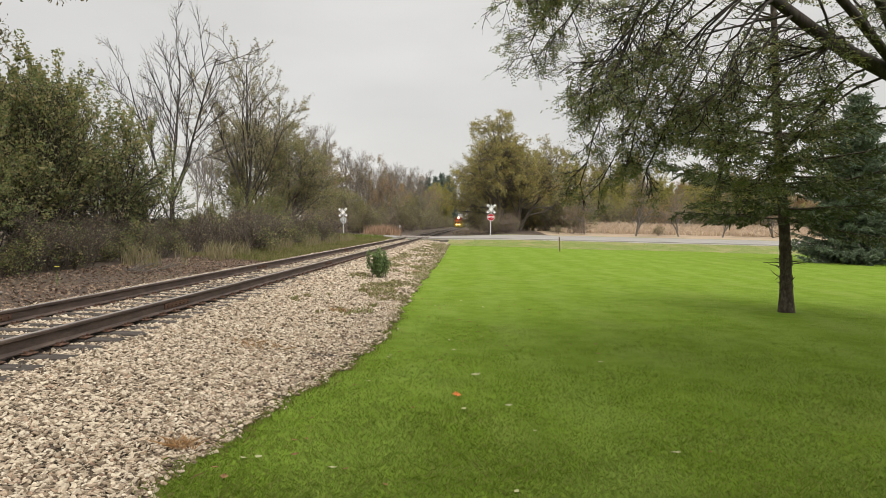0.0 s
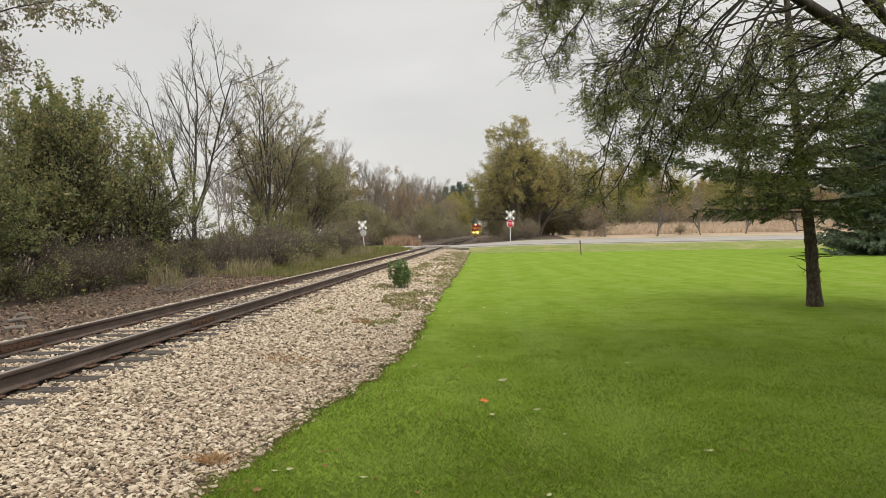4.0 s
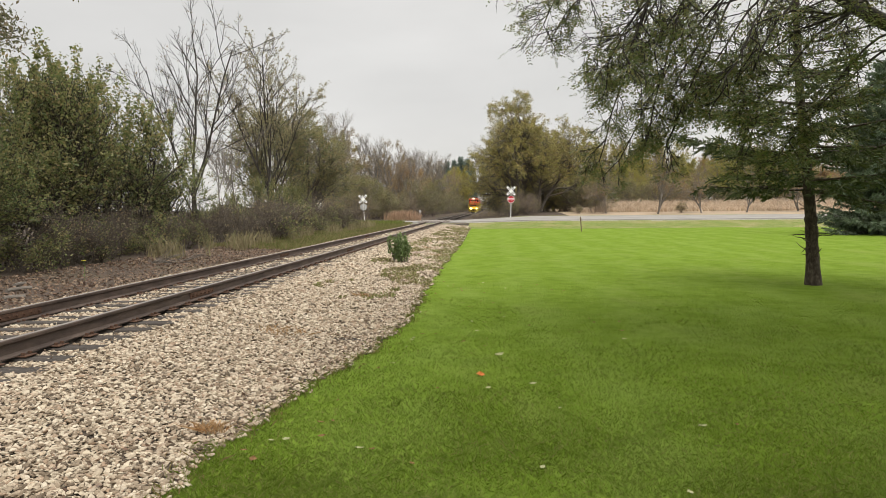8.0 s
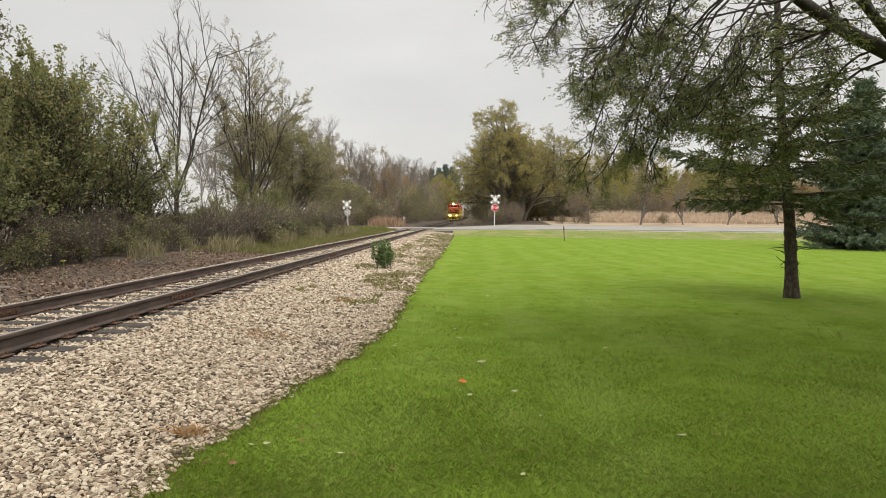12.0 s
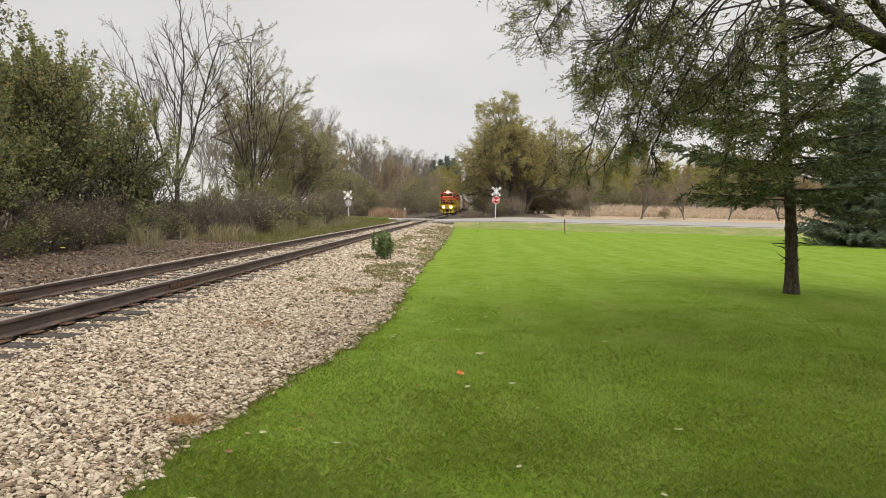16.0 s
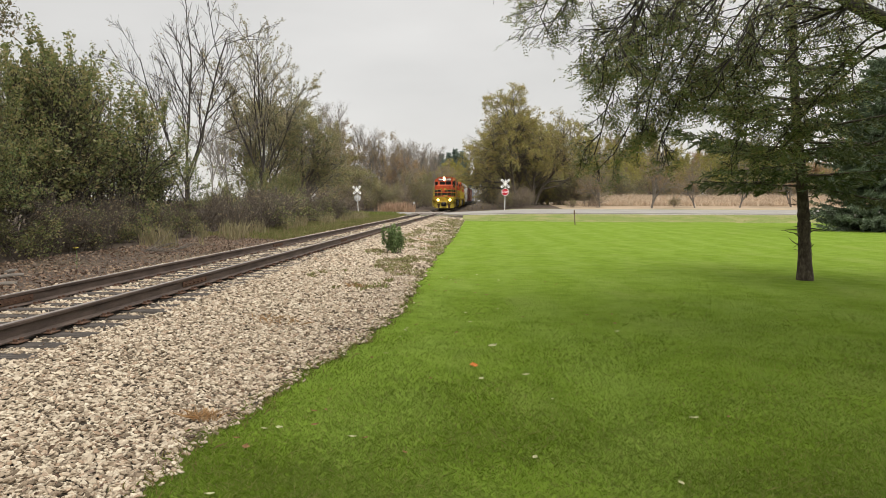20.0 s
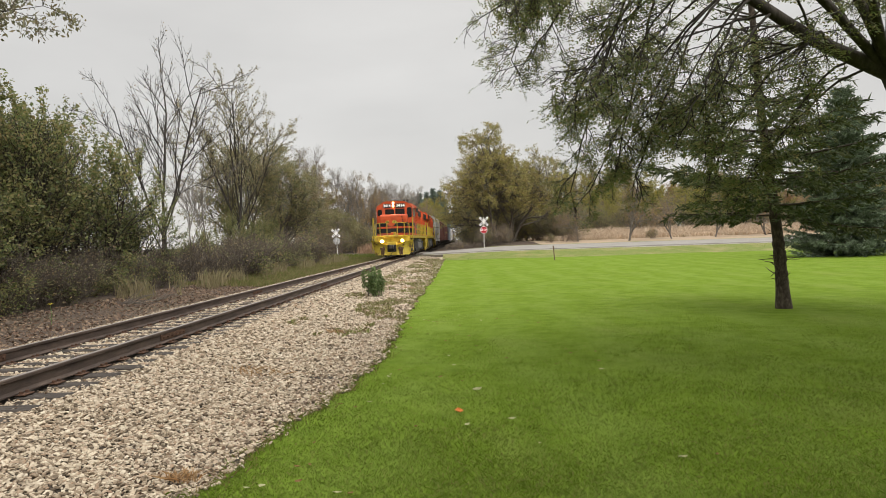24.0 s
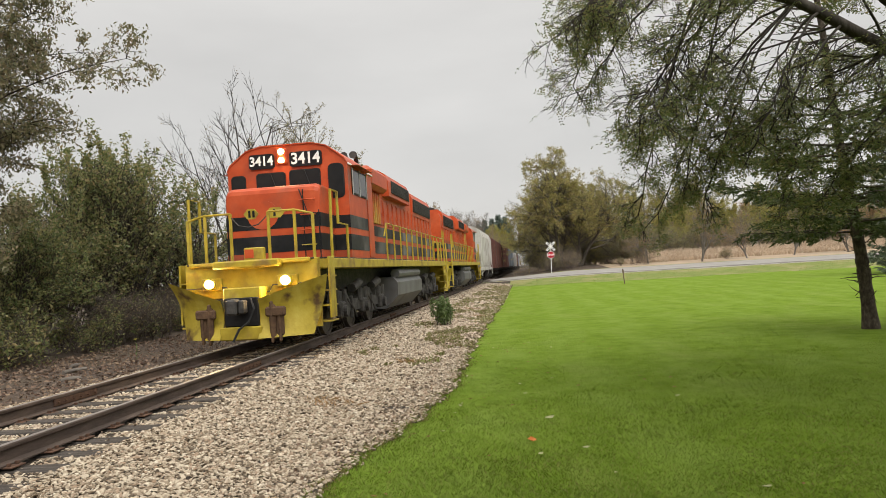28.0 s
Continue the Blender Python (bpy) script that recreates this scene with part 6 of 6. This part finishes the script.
    # six-wheeled trucks
    for yt in (5.05, 15.95):
        t = new("truck")
        t.parent = L
        tagged(t, "dark six-wheeled truck")
        t.matrix_basis = pose(0, yt, 0)
        for s in (-1, 1):
            g = Geo()
            g.prism([(-2.6, 0.62), (-2.45, 0.92), (-1.5, 0.95), (-1.2, 0.72), (-0.4, 0.72), (-0.2, 0.95), (0.9, 0.95), (1.2, 0.72), (1.5, 0.72), (1.7, 0.95), (2.5, 0.92), (2.65, 0.62), (2.4, 0.46), (-2.4, 0.46)], 0, s * 0.98, s * 1.12)
            for q in (-2.05, 0.0, 2.05):
                g.box(s * 1.05, s * 1.22, q - 0.2, q + 0.2, 0.36, 0.72, 0.04)
                g.tube([(s * 1.2, q, 0.51), (s * 1.3, q, 0.51)], 0.13, 12)
                for e in (-0.3, 0.3):
                    g.tube([(s * 1.13, q + e, 0.66), (s * 1.13, q + e, 0.98)], 0.075, 8)
            for q in (-1.05, 1.0):
                g.tube([(s * 1.14, q, 0.98), (s * 1.2, q + 0.5, 1.1)], 0.11, 10)
                g.box(s * 1.1, s * 1.17, q - 0.1, q - 0.02, 0.3, 0.8, 0.01)
                g.tube([(s * 1.16, q - 0.5, 0.75), (s * 1.18, q, 0.5), (s * 1.16, q + 0.3, 0.3)], 0.02, 5)
            part("side_frame", g, GRIME, t, "dark cast side frame")
        g = Geo()
        g.box(-0.98, 0.98, -0.6, 0.6, 0.6, 0.95, 0.04)
        part("bolster", g, GRIME, t)
        for q in (-2.05, 0.0, 2.05):
            wheelset_under(t, q, 0.508)
    # settle the upper works to their true height
    done = set()
    for o in L.children_recursive:
        if o.name.startswith(("truck", "wheelset", "side_frame", "bolster")):
            continue
        if o.data and o.data.name not in done and not o.name.startswith("numerals"):
            done.add(o.data.name)
            co = np.empty(len(o.data.vertices) * 3, dtype=np.float32)
            o.data.vertices.foreach_get("co", co)
            z = co[2::3]
            co[2::3] = np.where(z < 0.9, z, 0.9 + (z - 0.9) * 0.915)
            o.data.vertices.foreach_set("co", co)
            o.data.update()
        if o.name.startswith("numerals"):
            o.location.z = 0.9 + (o.location.z - 0.9) * 0.915
    return L


def wheelset_under(truck, y, r):
    """One mesh for the axle and its two wheels, under the truck."""
    g = Geo()
    for s in (-1, 1):
        prof = [(0.06, -0.03), (r + 0.025, -0.03), (r + 0.025, 0.0), (r, 0.012), (r - 0.006, 0.1), (r - 0.05, 0.105), (r - 0.075, 0.07), (0.16, 0.05), (0.14, 0.1), (0.06, 0.105)]
        g.lathe([(a, b * s) for a, b in prof], (s * 0.715, 0, 0), 0, 18)
        for k in range(3):
            a = k * 2.094
            g.box(s * 0.76, s * 0.8, math.cos(a) * 0.24 - 0.03, math.cos(a) * 0.24 + 0.03, math.sin(a) * 0.24 - 0.03, math.sin(a) * 0.24 + 0.03, 0.004)
    g.tube([(-0.8, 0, 0), (0.8, 0, 0)], 0.085, 8)
    w = part("wheelset", g, WHEEL, truck, "steel wheels on an axle")
    w.matrix_basis = pose(0, y, r)
    return w


def freight_truck(car, y):
    t = new("truck")
    t.parent = car
    tagged(t, "dark four-wheeled freight truck")
    t.matrix_basis = pose(0, y, 0)
    for s in (-1, 1):
        g = Geo()
        g.prism([(-1.15, 0.4), (-1.15, 0.56), (-0.55, 0.78), (0.55, 0.78), (1.15, 0.56), (1.15, 0.4), (0.6, 0.36), (0.4, 0.22), (-0.4, 0.22), (-0.6, 0.36)], 0, s * 0.95, s * 1.08)
        for q in (-0.88, 0.88):
            g.tube([(s * 1.05, q, 0.46), (s * 1.16, q, 0.46)], 0.11, 10)
        for q in (-0.16, 0.0, 0.16):
            g.tube([(s * 1.1, q, 0.3), (s * 1.1, q, 0.62)], 0.065, 8)
        part("side_frame", g, GRIME, t)
    for q in (-0.88, 0.88):
        wheelset_under(t, q, 0.457)


def hopper_car(paint, label):
    """A covered hopper: bulged sides between ribs, sloped ends, roof hatches and discharge bays."""
    C = thing("covered_hopper", label, "freight car", group="freight cars")
    n = 15.6
    prof = [(-1.42, 1.25), (-1.55, 1.7), (-1.57, 3.7), (-1.4, 4.25), (-0.8, 4.55), (0.8, 4.55), (1.4, 4.25), (1.57, 3.7), (1.55, 1.7), (1.42, 1.25)]
    g = Geo()
    vs, m = [], len(prof)
    for y, k in ((1.3, 0.55), (2.0, 0.0), (n - 2.0, 0.0), (n - 1.3, 0.55)):
        for x, z in prof:
            vs.append((x, y, z if z > 1.8 else z + k * 1.9))
    fs = [(i * m + j, i * m + (j + 1) % m, (i + 1) * m + (j + 1) % m, (i + 1) * m + j) for i in range(3) for j in range(m)]
    fs += [tuple(range(m))[::-1], tuple(3 * m + j for j in range(m))]
    g.add(vs, fs)
    body = part("body", g, paint, C)
    for s in (-1, 1):
        for k in range(10):
            g = Geo()
            y = 2.3 + k * 1.22
            g.box(s * 1.55, s * 1.6, y, y + 0.07, 1.4, 3.75, 0.008)
            part("rib", g, paint, body)
    g = Geo()
    g.box(-1.5, 1.5, 0.5, n - 0.5, 1.02, 1.26, 0.02)
    part("sill", g, paint, C)
    for k in range(3):
        y = 4.1 + k * 3.7
        g = Geo()
        g.add([(-1.3, y - 1.6, 1.3), (1.3, y - 1.6, 1.3), (1.3, y + 1.6, 1.3), (-1.3, y + 1.6, 1.3), (-0.4, y - 0.4, 0.35), (0.4, y - 0.4, 0.35), (0.4, y + 0.4, 0.35), (-0.4, y + 0.4, 0.35)],
              [(0, 1, 5, 4), (1, 2, 6, 5), (2, 3, 7, 6), (3, 0, 4, 7), (4, 5, 6, 7), (0, 3, 2, 1)])
        part("discharge_bay", g, paint, C)
    g = Geo()
    g.box(-0.4, 0.4, 1.6, n - 1.6, 4.53, 4.66, 0.03)
    part("roof_hatch", g, paint, C)
    for s in (-1, 1):
        for y in (0.6, n - 0.6):
            g = Geo()
            for q in range(6):
                z = 1.2 + q * 0.5
                g.tube([(s * 1.1, y, z), (s * 1.5, y, z)], 0.015, 4)
            for x in (1.1, 1.5):
                g.box(s * x - 0.02, s * x + 0.02, y - 0.02, y + 0.02, 0.6, 4.0, 0.004)
            part("ladder", g, paint, C)
    coupler_pair(C, n)
    freight_truck(C, 2.0)
    freight_truck(C, n - 2.0)
    return C


def coupler_pair(C, n):
    for a, b in ((-0.1, 0.6), (n - 0.6, n + 0.1)):
        g = Geo()
        g.box(-0.12, 0.12, a, b, 0.72, 0.96, 0.03)
        part("coupler", g, GRIME, C)


def box_car(paint, label):
    """A ribbed high-sided car with a door, roof and ladders."""
    C = thing("boxcar", label, "freight car", group="freight cars")
    n = 16.2
    g = Geo()
    g.prism([(-1.5, 1.1), (1.5, 1.1), (1.5, 4.1), (1.35, 4.25), (0, 4.45), (-1.35, 4.25), (-1.5, 4.1)], 1, 0.5, n - 0.5)
    body = part("body", g, paint, C)
    for s in (-1, 1):
        for k in range(14):
            y = 0.7 + k * 1.12
            if 6.6 < y < 9.0:
                continue
            g = Geo()
            g.box(s * 1.5, s * 1.55, y, y + 0.1, 1.12, 4.08, 0.01)
            part("rib", g, paint, body)
        g = Geo()
        g.box(s * 1.5, s * 1.58, 6.7, 9.3, 1.2, 3.95, 0.015)
        for q in range(7):
            g.box(s * 1.57, s * 1.6, 6.75, 9.25, 1.35 + q * 0.37, 1.42 + q * 0.37, 0.006)
        part("sliding_door", g, paint, C)
        g = Geo()
        for q in range(7):
            g.tube([(s * 1.54, 0.6, 1.0 + q * 0.45), (s * 1.54, 1.05, 1.0 + q * 0.45)], 0.015, 4)
        part("ladder", g, paint, C)
    g = Geo()
    g.box(-1.3, 1.3, 0.6, n - 0.6, 0.85, 1.12, 0.02)
    part("underframe", g, GRIME, C)
    coupler_pair(C, n)
    freight_truck(C, 2.1)
    freight_truck(C, n - 2.1)
    return C


def car_paint(name, *stops):
    return material(name, stops, 1.6, 0.75, bump=0.2, bump_scale=12, second=((0.09, 0.06, 0.045), 0.8, 0.6, 0.5, 0.72), stretch=(1, 1, 0.35))


PALE = car_paint("hopper_pale_grey", (0.36, 0.34, 0.31), (0.48, 0.46, 0.43))
BROWN = car_paint("car_brown", (0.09, 0.035, 0.028), (0.14, 0.06, 0.045))
SLATE = car_paint("car_slate", (0.12, 0.14, 0.16), (0.2, 0.22, 0.24))
loco = locomotive()
hopper = hopper_car(PALE, "pale grey covered hopper streaked with dirt")
brown = box_car(BROWN, "dark red-brown boxcar streaked with dirt")
slate = box_car(SLATE, "slate-grey boxcar streaked with dirt")
loco_b = copy_thing(loco, Matrix())
for o in loco_b.children_recursive:
    if o.name.startswith("lens"):
        o.data = o.data.copy()
        o.data.materials[0] = GLASS
        tagged(o, "unlit dark lamp glass")
tagged(loco_b, "second orange and black locomotive running long hood first")
PITCH = 21.25
train = [(loco, 0.0, False), (loco_b, PITCH + 21.0, True)]
cars, at = [hopper], 2 * PITCH
train.append((hopper, at, False))
at += 15.85
for k in range(11):
    src = (brown, brown, brown, slate, slate, hopper, hopper, brown, slate, hopper, brown)[k]
    first = (src is brown and k == 0) or (src is slate and k == 3)
    c = src if first else copy_thing(src, Matrix())
    train.append((c, at, False))
    at += 16.45 if src is not hopper else 15.85


# ---- ballast stones and litter ----
def stone_shapes(n, seed):
    rng = np.random.default_rng(seed)
    t = (1 + 5 ** 0.5) / 2
    v = np.array([(-1, t, 0), (1, t, 0), (-1, -t, 0), (1, -t, 0), (0, -1, t), (0, 1, t), (0, -1, -t), (0, 1, -t), (t, 0, -1), (t, 0, 1), (-t, 0, -1), (-t, 0, 1)], float)
    v /= np.linalg.norm(v[0])
    f = np.array([(0, 11, 5), (0, 5, 1), (0, 1, 7), (0, 7, 10), (0, 10, 11), (1, 5, 9), (5, 11, 4), (11, 10, 2), (10, 7, 6), (7, 1, 8), (3, 9, 4), (3, 4, 2), (3, 2, 6), (3, 6, 8), (3, 8, 9), (4, 9, 5), (2, 4, 11), (6, 2, 10), (8, 6, 7), (9, 8, 1)])
    shapes = []
    for _ in range(n):
        k = v * rng.uniform(0.8, 1.14, (12, 1)) * np.array([rng.uniform(0.95, 1.45), rng.uniform(0.75, 1.1), rng.uniform(0.42, 0.66)])
        shapes.append(k)
    return shapes, f


def chip_shapes(n, seed):
    """Coarser stones for farther off."""
    rng = np.random.default_rng(seed)
    v = np.array([(1, 0, 0), (0, 1, 0), (-1, 0, 0), (0, -1, 0), (0, 0, 1), (0, 0, -1)], float)
    f = np.array([(0, 1, 4), (1, 2, 4), (2, 3, 4), (3, 0, 4), (1, 0, 5), (2, 1, 5), (3, 2, 5), (0, 3, 5)])
    shapes = []
    for _ in range(n):
        k = v * rng.uniform(0.75, 1.35, (6, 1)) * np.array([1.25, 1.0, 0.75])
        k[:4, 2] += rng.uniform(-0.25, 0.25, 4)
        k[4:, :2] += rng.uniform(-0.4, 0.4, (2, 2))
        shapes.append(k)
    return shapes, f


def stones(rng, pos, size, shapes, f, name, mat):
    n = len(pos)
    pick = rng.integers(0, len(shapes), n)
    S = np.array(shapes)[pick]
    a = rng.uniform(0, 2 * np.pi, n)
    c, s = np.cos(a), np.sin(a)
    tilt = rng.normal(0, 0.3, (n, 2))
    x = S[:, :, 0] * c[:, None] - S[:, :, 1] * s[:, None]
    y = S[:, :, 0] * s[:, None] + S[:, :, 1] * c[:, None]
    z = S[:, :, 2] + x * tilt[:, :1] + y * tilt[:, 1:]
    r = size[:, None]
    V = np.stack([x * r + pos[:, :1], y * r + pos[:, 1:2], z * r + pos[:, 2:]], -1).reshape(-1, 3)
    F = (f[None] + S.shape[1] * np.arange(n)[:, None, None]).reshape(-1, 3)
    return fast_mesh(name, V, F, mat)


def build_ballast():
    shapes, f = stone_shapes(24, 4)
    rng = np.random.default_rng(77)
    bed = thing("ballast", "angular pale limestone ballast stones", "ballast", kind="structure")
    pos, size = [], []
    for y0, y1, dens, s in ((-9.0, 2.2, 420, 0.034), (2.2, 6.0, 2300, 0.0182), (6.0, 9.0, 1900, 0.0205), (9.0, 16.0, 1000, 0.0262), (16.0, 30.0, 360, 0.038), (30.0, 62.0, 110, 0.055)):
        for xa, xb in ((-4.35, -1.0), (-7.4, -4.35)):
            inner = xa < -5
            n = int(dens * (0.75 if inner else 1.0) * (xb - xa) * (y1 - y0))
            p = scatter(rng, n, xa, xb, y0, y1)
            t = toes(p[:, 1])
            ok = (p[:, 0] < t + rng.normal(-0.01, 0.045, n)) & (np.abs(np.abs(p[:, 0] - TRACK_X) - 0.755) > 0.09)
            # the ties stay partly bare
            between = np.abs(p[:, 0] - TRACK_X) < 1.3
            ty = np.array(TIE_Y)
            near_tie = np.min(np.abs(p[:, 1:2] - ty[None, np.clip(np.searchsorted(ty, (y0 + y1) / 2) - 45, 0, 999):np.searchsorted(ty, (y0 + y1) / 2) + 45]), axis=1) < 0.125
            ok &= ~(between & near_tie & (rng.uniform(0, 1, n) < 0.66))
            p[:, 2] -= 0.012 * between
            p = p[ok]
            p[:, 2] += rng.uniform(-0.006, 0.016, len(p)) + 0.014 * np.clip(1 - (toes(p[:, 1]) - p[:, 0]) / 0.4, 0, 1)
            pos.append(p)
            size.append(s * rng.uniform(0.5, 1.35, len(p)))
    pos, size = np.concatenate(pos), np.concatenate(size)
    # the nearest of them, one by one
    near = np.where((pos[:, 0] > -3.2) & (pos[:, 0] < -1.75) & (pos[:, 1] > 3.6) & (pos[:, 1] < 5.2) & (size > 0.0185))[0][:300]
    rest = np.ones(len(pos), bool)
    rest[near] = False
    fine = (pos[:, 1] > 2.2) & (pos[:, 1] < 9.0) & (pos[:, 0] > -5.2)
    part("stones", stones(rng, pos[rest & fine], size[rest & fine], shapes, f, "stones", STONE), None, bed, kind="stuff")
    chips, fc = chip_shapes(24, 9)
    part("stones", stones(rng, pos[rest & ~fine], size[rest & ~fine] * 1.05, chips, fc, "stones", STONE), None, bed, kind="stuff")
    singles = []
    for k in range(12):
        g = Geo().add([tuple(q) for q in shapes[k]], [tuple(q) for q in f])
        singles.append(g.mesh("stone", STONE_ONE))
    rr = random.Random(6)
    for i in near:
        o = new("stone", rr.choice(singles))
        o.parent = bed
        o.matrix_basis = pose(*pos[i], rr.uniform(-25, 25), rr.uniform(-25, 25), rr.uniform(0, 360)) @ Matrix.Scale(float(size[i]), 4)


build_ballast()


def fallen_leaf(name, label, mat, x, y, size, turn):
    """One curled fallen leaf."""
    g = Geo()
    vs, fs = [], []
    for i in range(7):
        u = i / 6
        w = 0.42 * math.sin(math.pi * min(1, u * 0.9 + 0.08)) * (1 + 0.25 * math.sin(u * 14))
        curl = 0.16 * (u - 0.5) ** 2 * 4
        for q in (-1, 0, 1):
            vs.append(((u - 0.5) * size, q * w * size * 0.8, size * (curl * 0.5 + (0.12 if q else 0.02))))
    for i in range(6):
        for q in range(2):
            a = i * 3 + q
            fs.append((a, a + 1, a + 4, a + 3))
    g.add(vs, fs)
    return thing(name, label, "leaf", pose(x, y, gz(x, y) + 0.03, 6, -5, turn), "fallen leaves", geo=g, material=mat)


LEAF_PALE = material("fallen_leaf_pale", [(0.3, 0.3, 0.15), (0.42, 0.4, 0.24)], 18, 0.7, translucent=0.2)
LEAF_ORANGE = material("fallen_leaf_orange", [(0.5, 0.13, 0.03), (0.62, 0.2, 0.05)], 18, 0.7, translucent=0.2)
LEAF_BROWN = material("fallen_leaf_brown", [(0.14, 0.07, 0.03), (0.26, 0.15, 0.06)], 18, 0.8, translucent=0.2)
fallen_leaf("fallen_leaf", "pale yellow-green fallen leaf on the lawn", LEAF_PALE, 0.08, 7.76, 0.11, 30)
fallen_leaf("fallen_leaf", "bright orange fallen leaf on the lawn", LEAF_ORANGE, -0.11, 6.79, 0.12, 100)
fallen_leaf("fallen_leaf", "pale fallen leaf on the lawn", LEAF_PALE, 1.52, 5.23, 0.08, 200)
rng_l = random.Random(40)
for k in range(70):
    y = rng_l.uniform(3.2, 16)
    x = toe(y) + 0.15 + abs(rng_l.gauss(0, 1.6))
    mat, lab = rng_l.choice([(LEAF_BROWN, "small brown fallen leaf on the lawn"), (LEAF_BROWN, "small brown fallen leaf on the lawn"), (LEAF_PALE, "small pale fallen leaf on the lawn")])
    fallen_leaf("fallen_leaf", lab, mat, x, y, rng_l.uniform(0.035, 0.07), rng_l.uniform(0, 360))


def dry_patch(x, y, r, n, label):
    rng = np.random.default_rng(int(abs(x) * 1000))
    a, q = rng.uniform(0, 6.28, n), r * rng.uniform(0, 1, n) ** 0.6
    xy = np.stack([x + q * np.cos(a) * 1.4, y + q * np.sin(a)], 1)
    root = np.concatenate([xy, gzs(xy)[:, None] + 0.02], 1)
    thing("dry_grass_tuft", label, "grass", geo=blades(rng, "dry_grass_tuft", root, 0.05, 0.004, DRY, 1.2, 0.5), kind="stuff")


DRY = material("dead_grass", [(0.32, 0.17, 0.07), (0.4, 0.25, 0.12), (0.28, 0.19, 0.1)], 5, 0.9, by="island", translucent=0.2)
dry_patch(-2.04, 5.0, 0.08, 120, "dead orange-brown grass tuft among the stones")
dry_patch(-2.3, 12.5, 0.13, 110, "dead straw-coloured tuft among the stones")
for tx, ty in ((-2.6, 8.7), (-1.9, 24.5), (-2.4, 28.0), (-1.8, 31.0), (-2.6, 36.0), (-2.2, 41.0)):
    dry_patch(tx, ty, 0.25, 90, "straggling weeds growing through the ballast")


def litter():
    rng = np.random.default_rng(99)
    p = scatter(rng, 9000, -10.2, -7.2, 9.0, 30.0)
    p[:, 2] += 0.015
    mat = material("leaf_litter", [(0.09, 0.055, 0.04), (0.17, 0.11, 0.075), (0.25, 0.18, 0.12), (0.13, 0.095, 0.075)], 6, 0.9, by="island")
    thing("leaf_litter", "brown fallen leaves and twigs on bare soil", "leaf litter", geo=leaves_mesh(rng, "leaf_litter", p, 0.07, mat, 0.0, 0.6), kind="stuff")

    n = 2600
    y = rng.uniform(2.4, 22, n)
    x = toes(y) - np.abs(rng.normal(0, 0.35, n)) - 0.02
    x[1800:] = rng.uniform(-6.6, -4.1, n - 1800)
    xy = np.stack([x, y], 1)
    q = np.concatenate([xy, gzs(xy)[:, None] + 0.028], 1)
    thing("leaf_litter", "small brown leaves and dirt caught among the ballast stones", "leaf litter", geo=leaves_mesh(rng, "leaf_litter", q, 0.035, mat, 0.0, 0.6), kind="stuff")


litter()


# ---- what moves ----
SPEED = 9.9


def motions():
    times = [0.0, 4.0, 8.0, 12.0, 16.0, 20.0, 24.0, 28.0]
    for ob, off, turned in train:
        rows = []
        for t in times:
            rows.append((t, pose(TRACK_X, 12.3 + (28 - t) * SPEED + off, RAIL_Z, 0, 0, 180 if turned else 0)))
        walk(ob, rows)
    # wheels turn as the train runs; the rear cars' wheels stay out of sight
    step = 2 / FPS
    n = int(28 / step)
    for ob, off, turned in train[:4]:
        for truck in ob.children:
            if not truck.name.startswith("truck"):
                continue
            for w in truck.children:
                if not w.name.startswith("wheelset"):
                    continue
                x, y, z = w.matrix_basis.translation
                turn = math.degrees(SPEED * step / z) * (-1 if turned else 1)
                walk(w, [(k * step, pose(x, y, z, turn * k % 360)) for k in range(n + 1)])


motions()
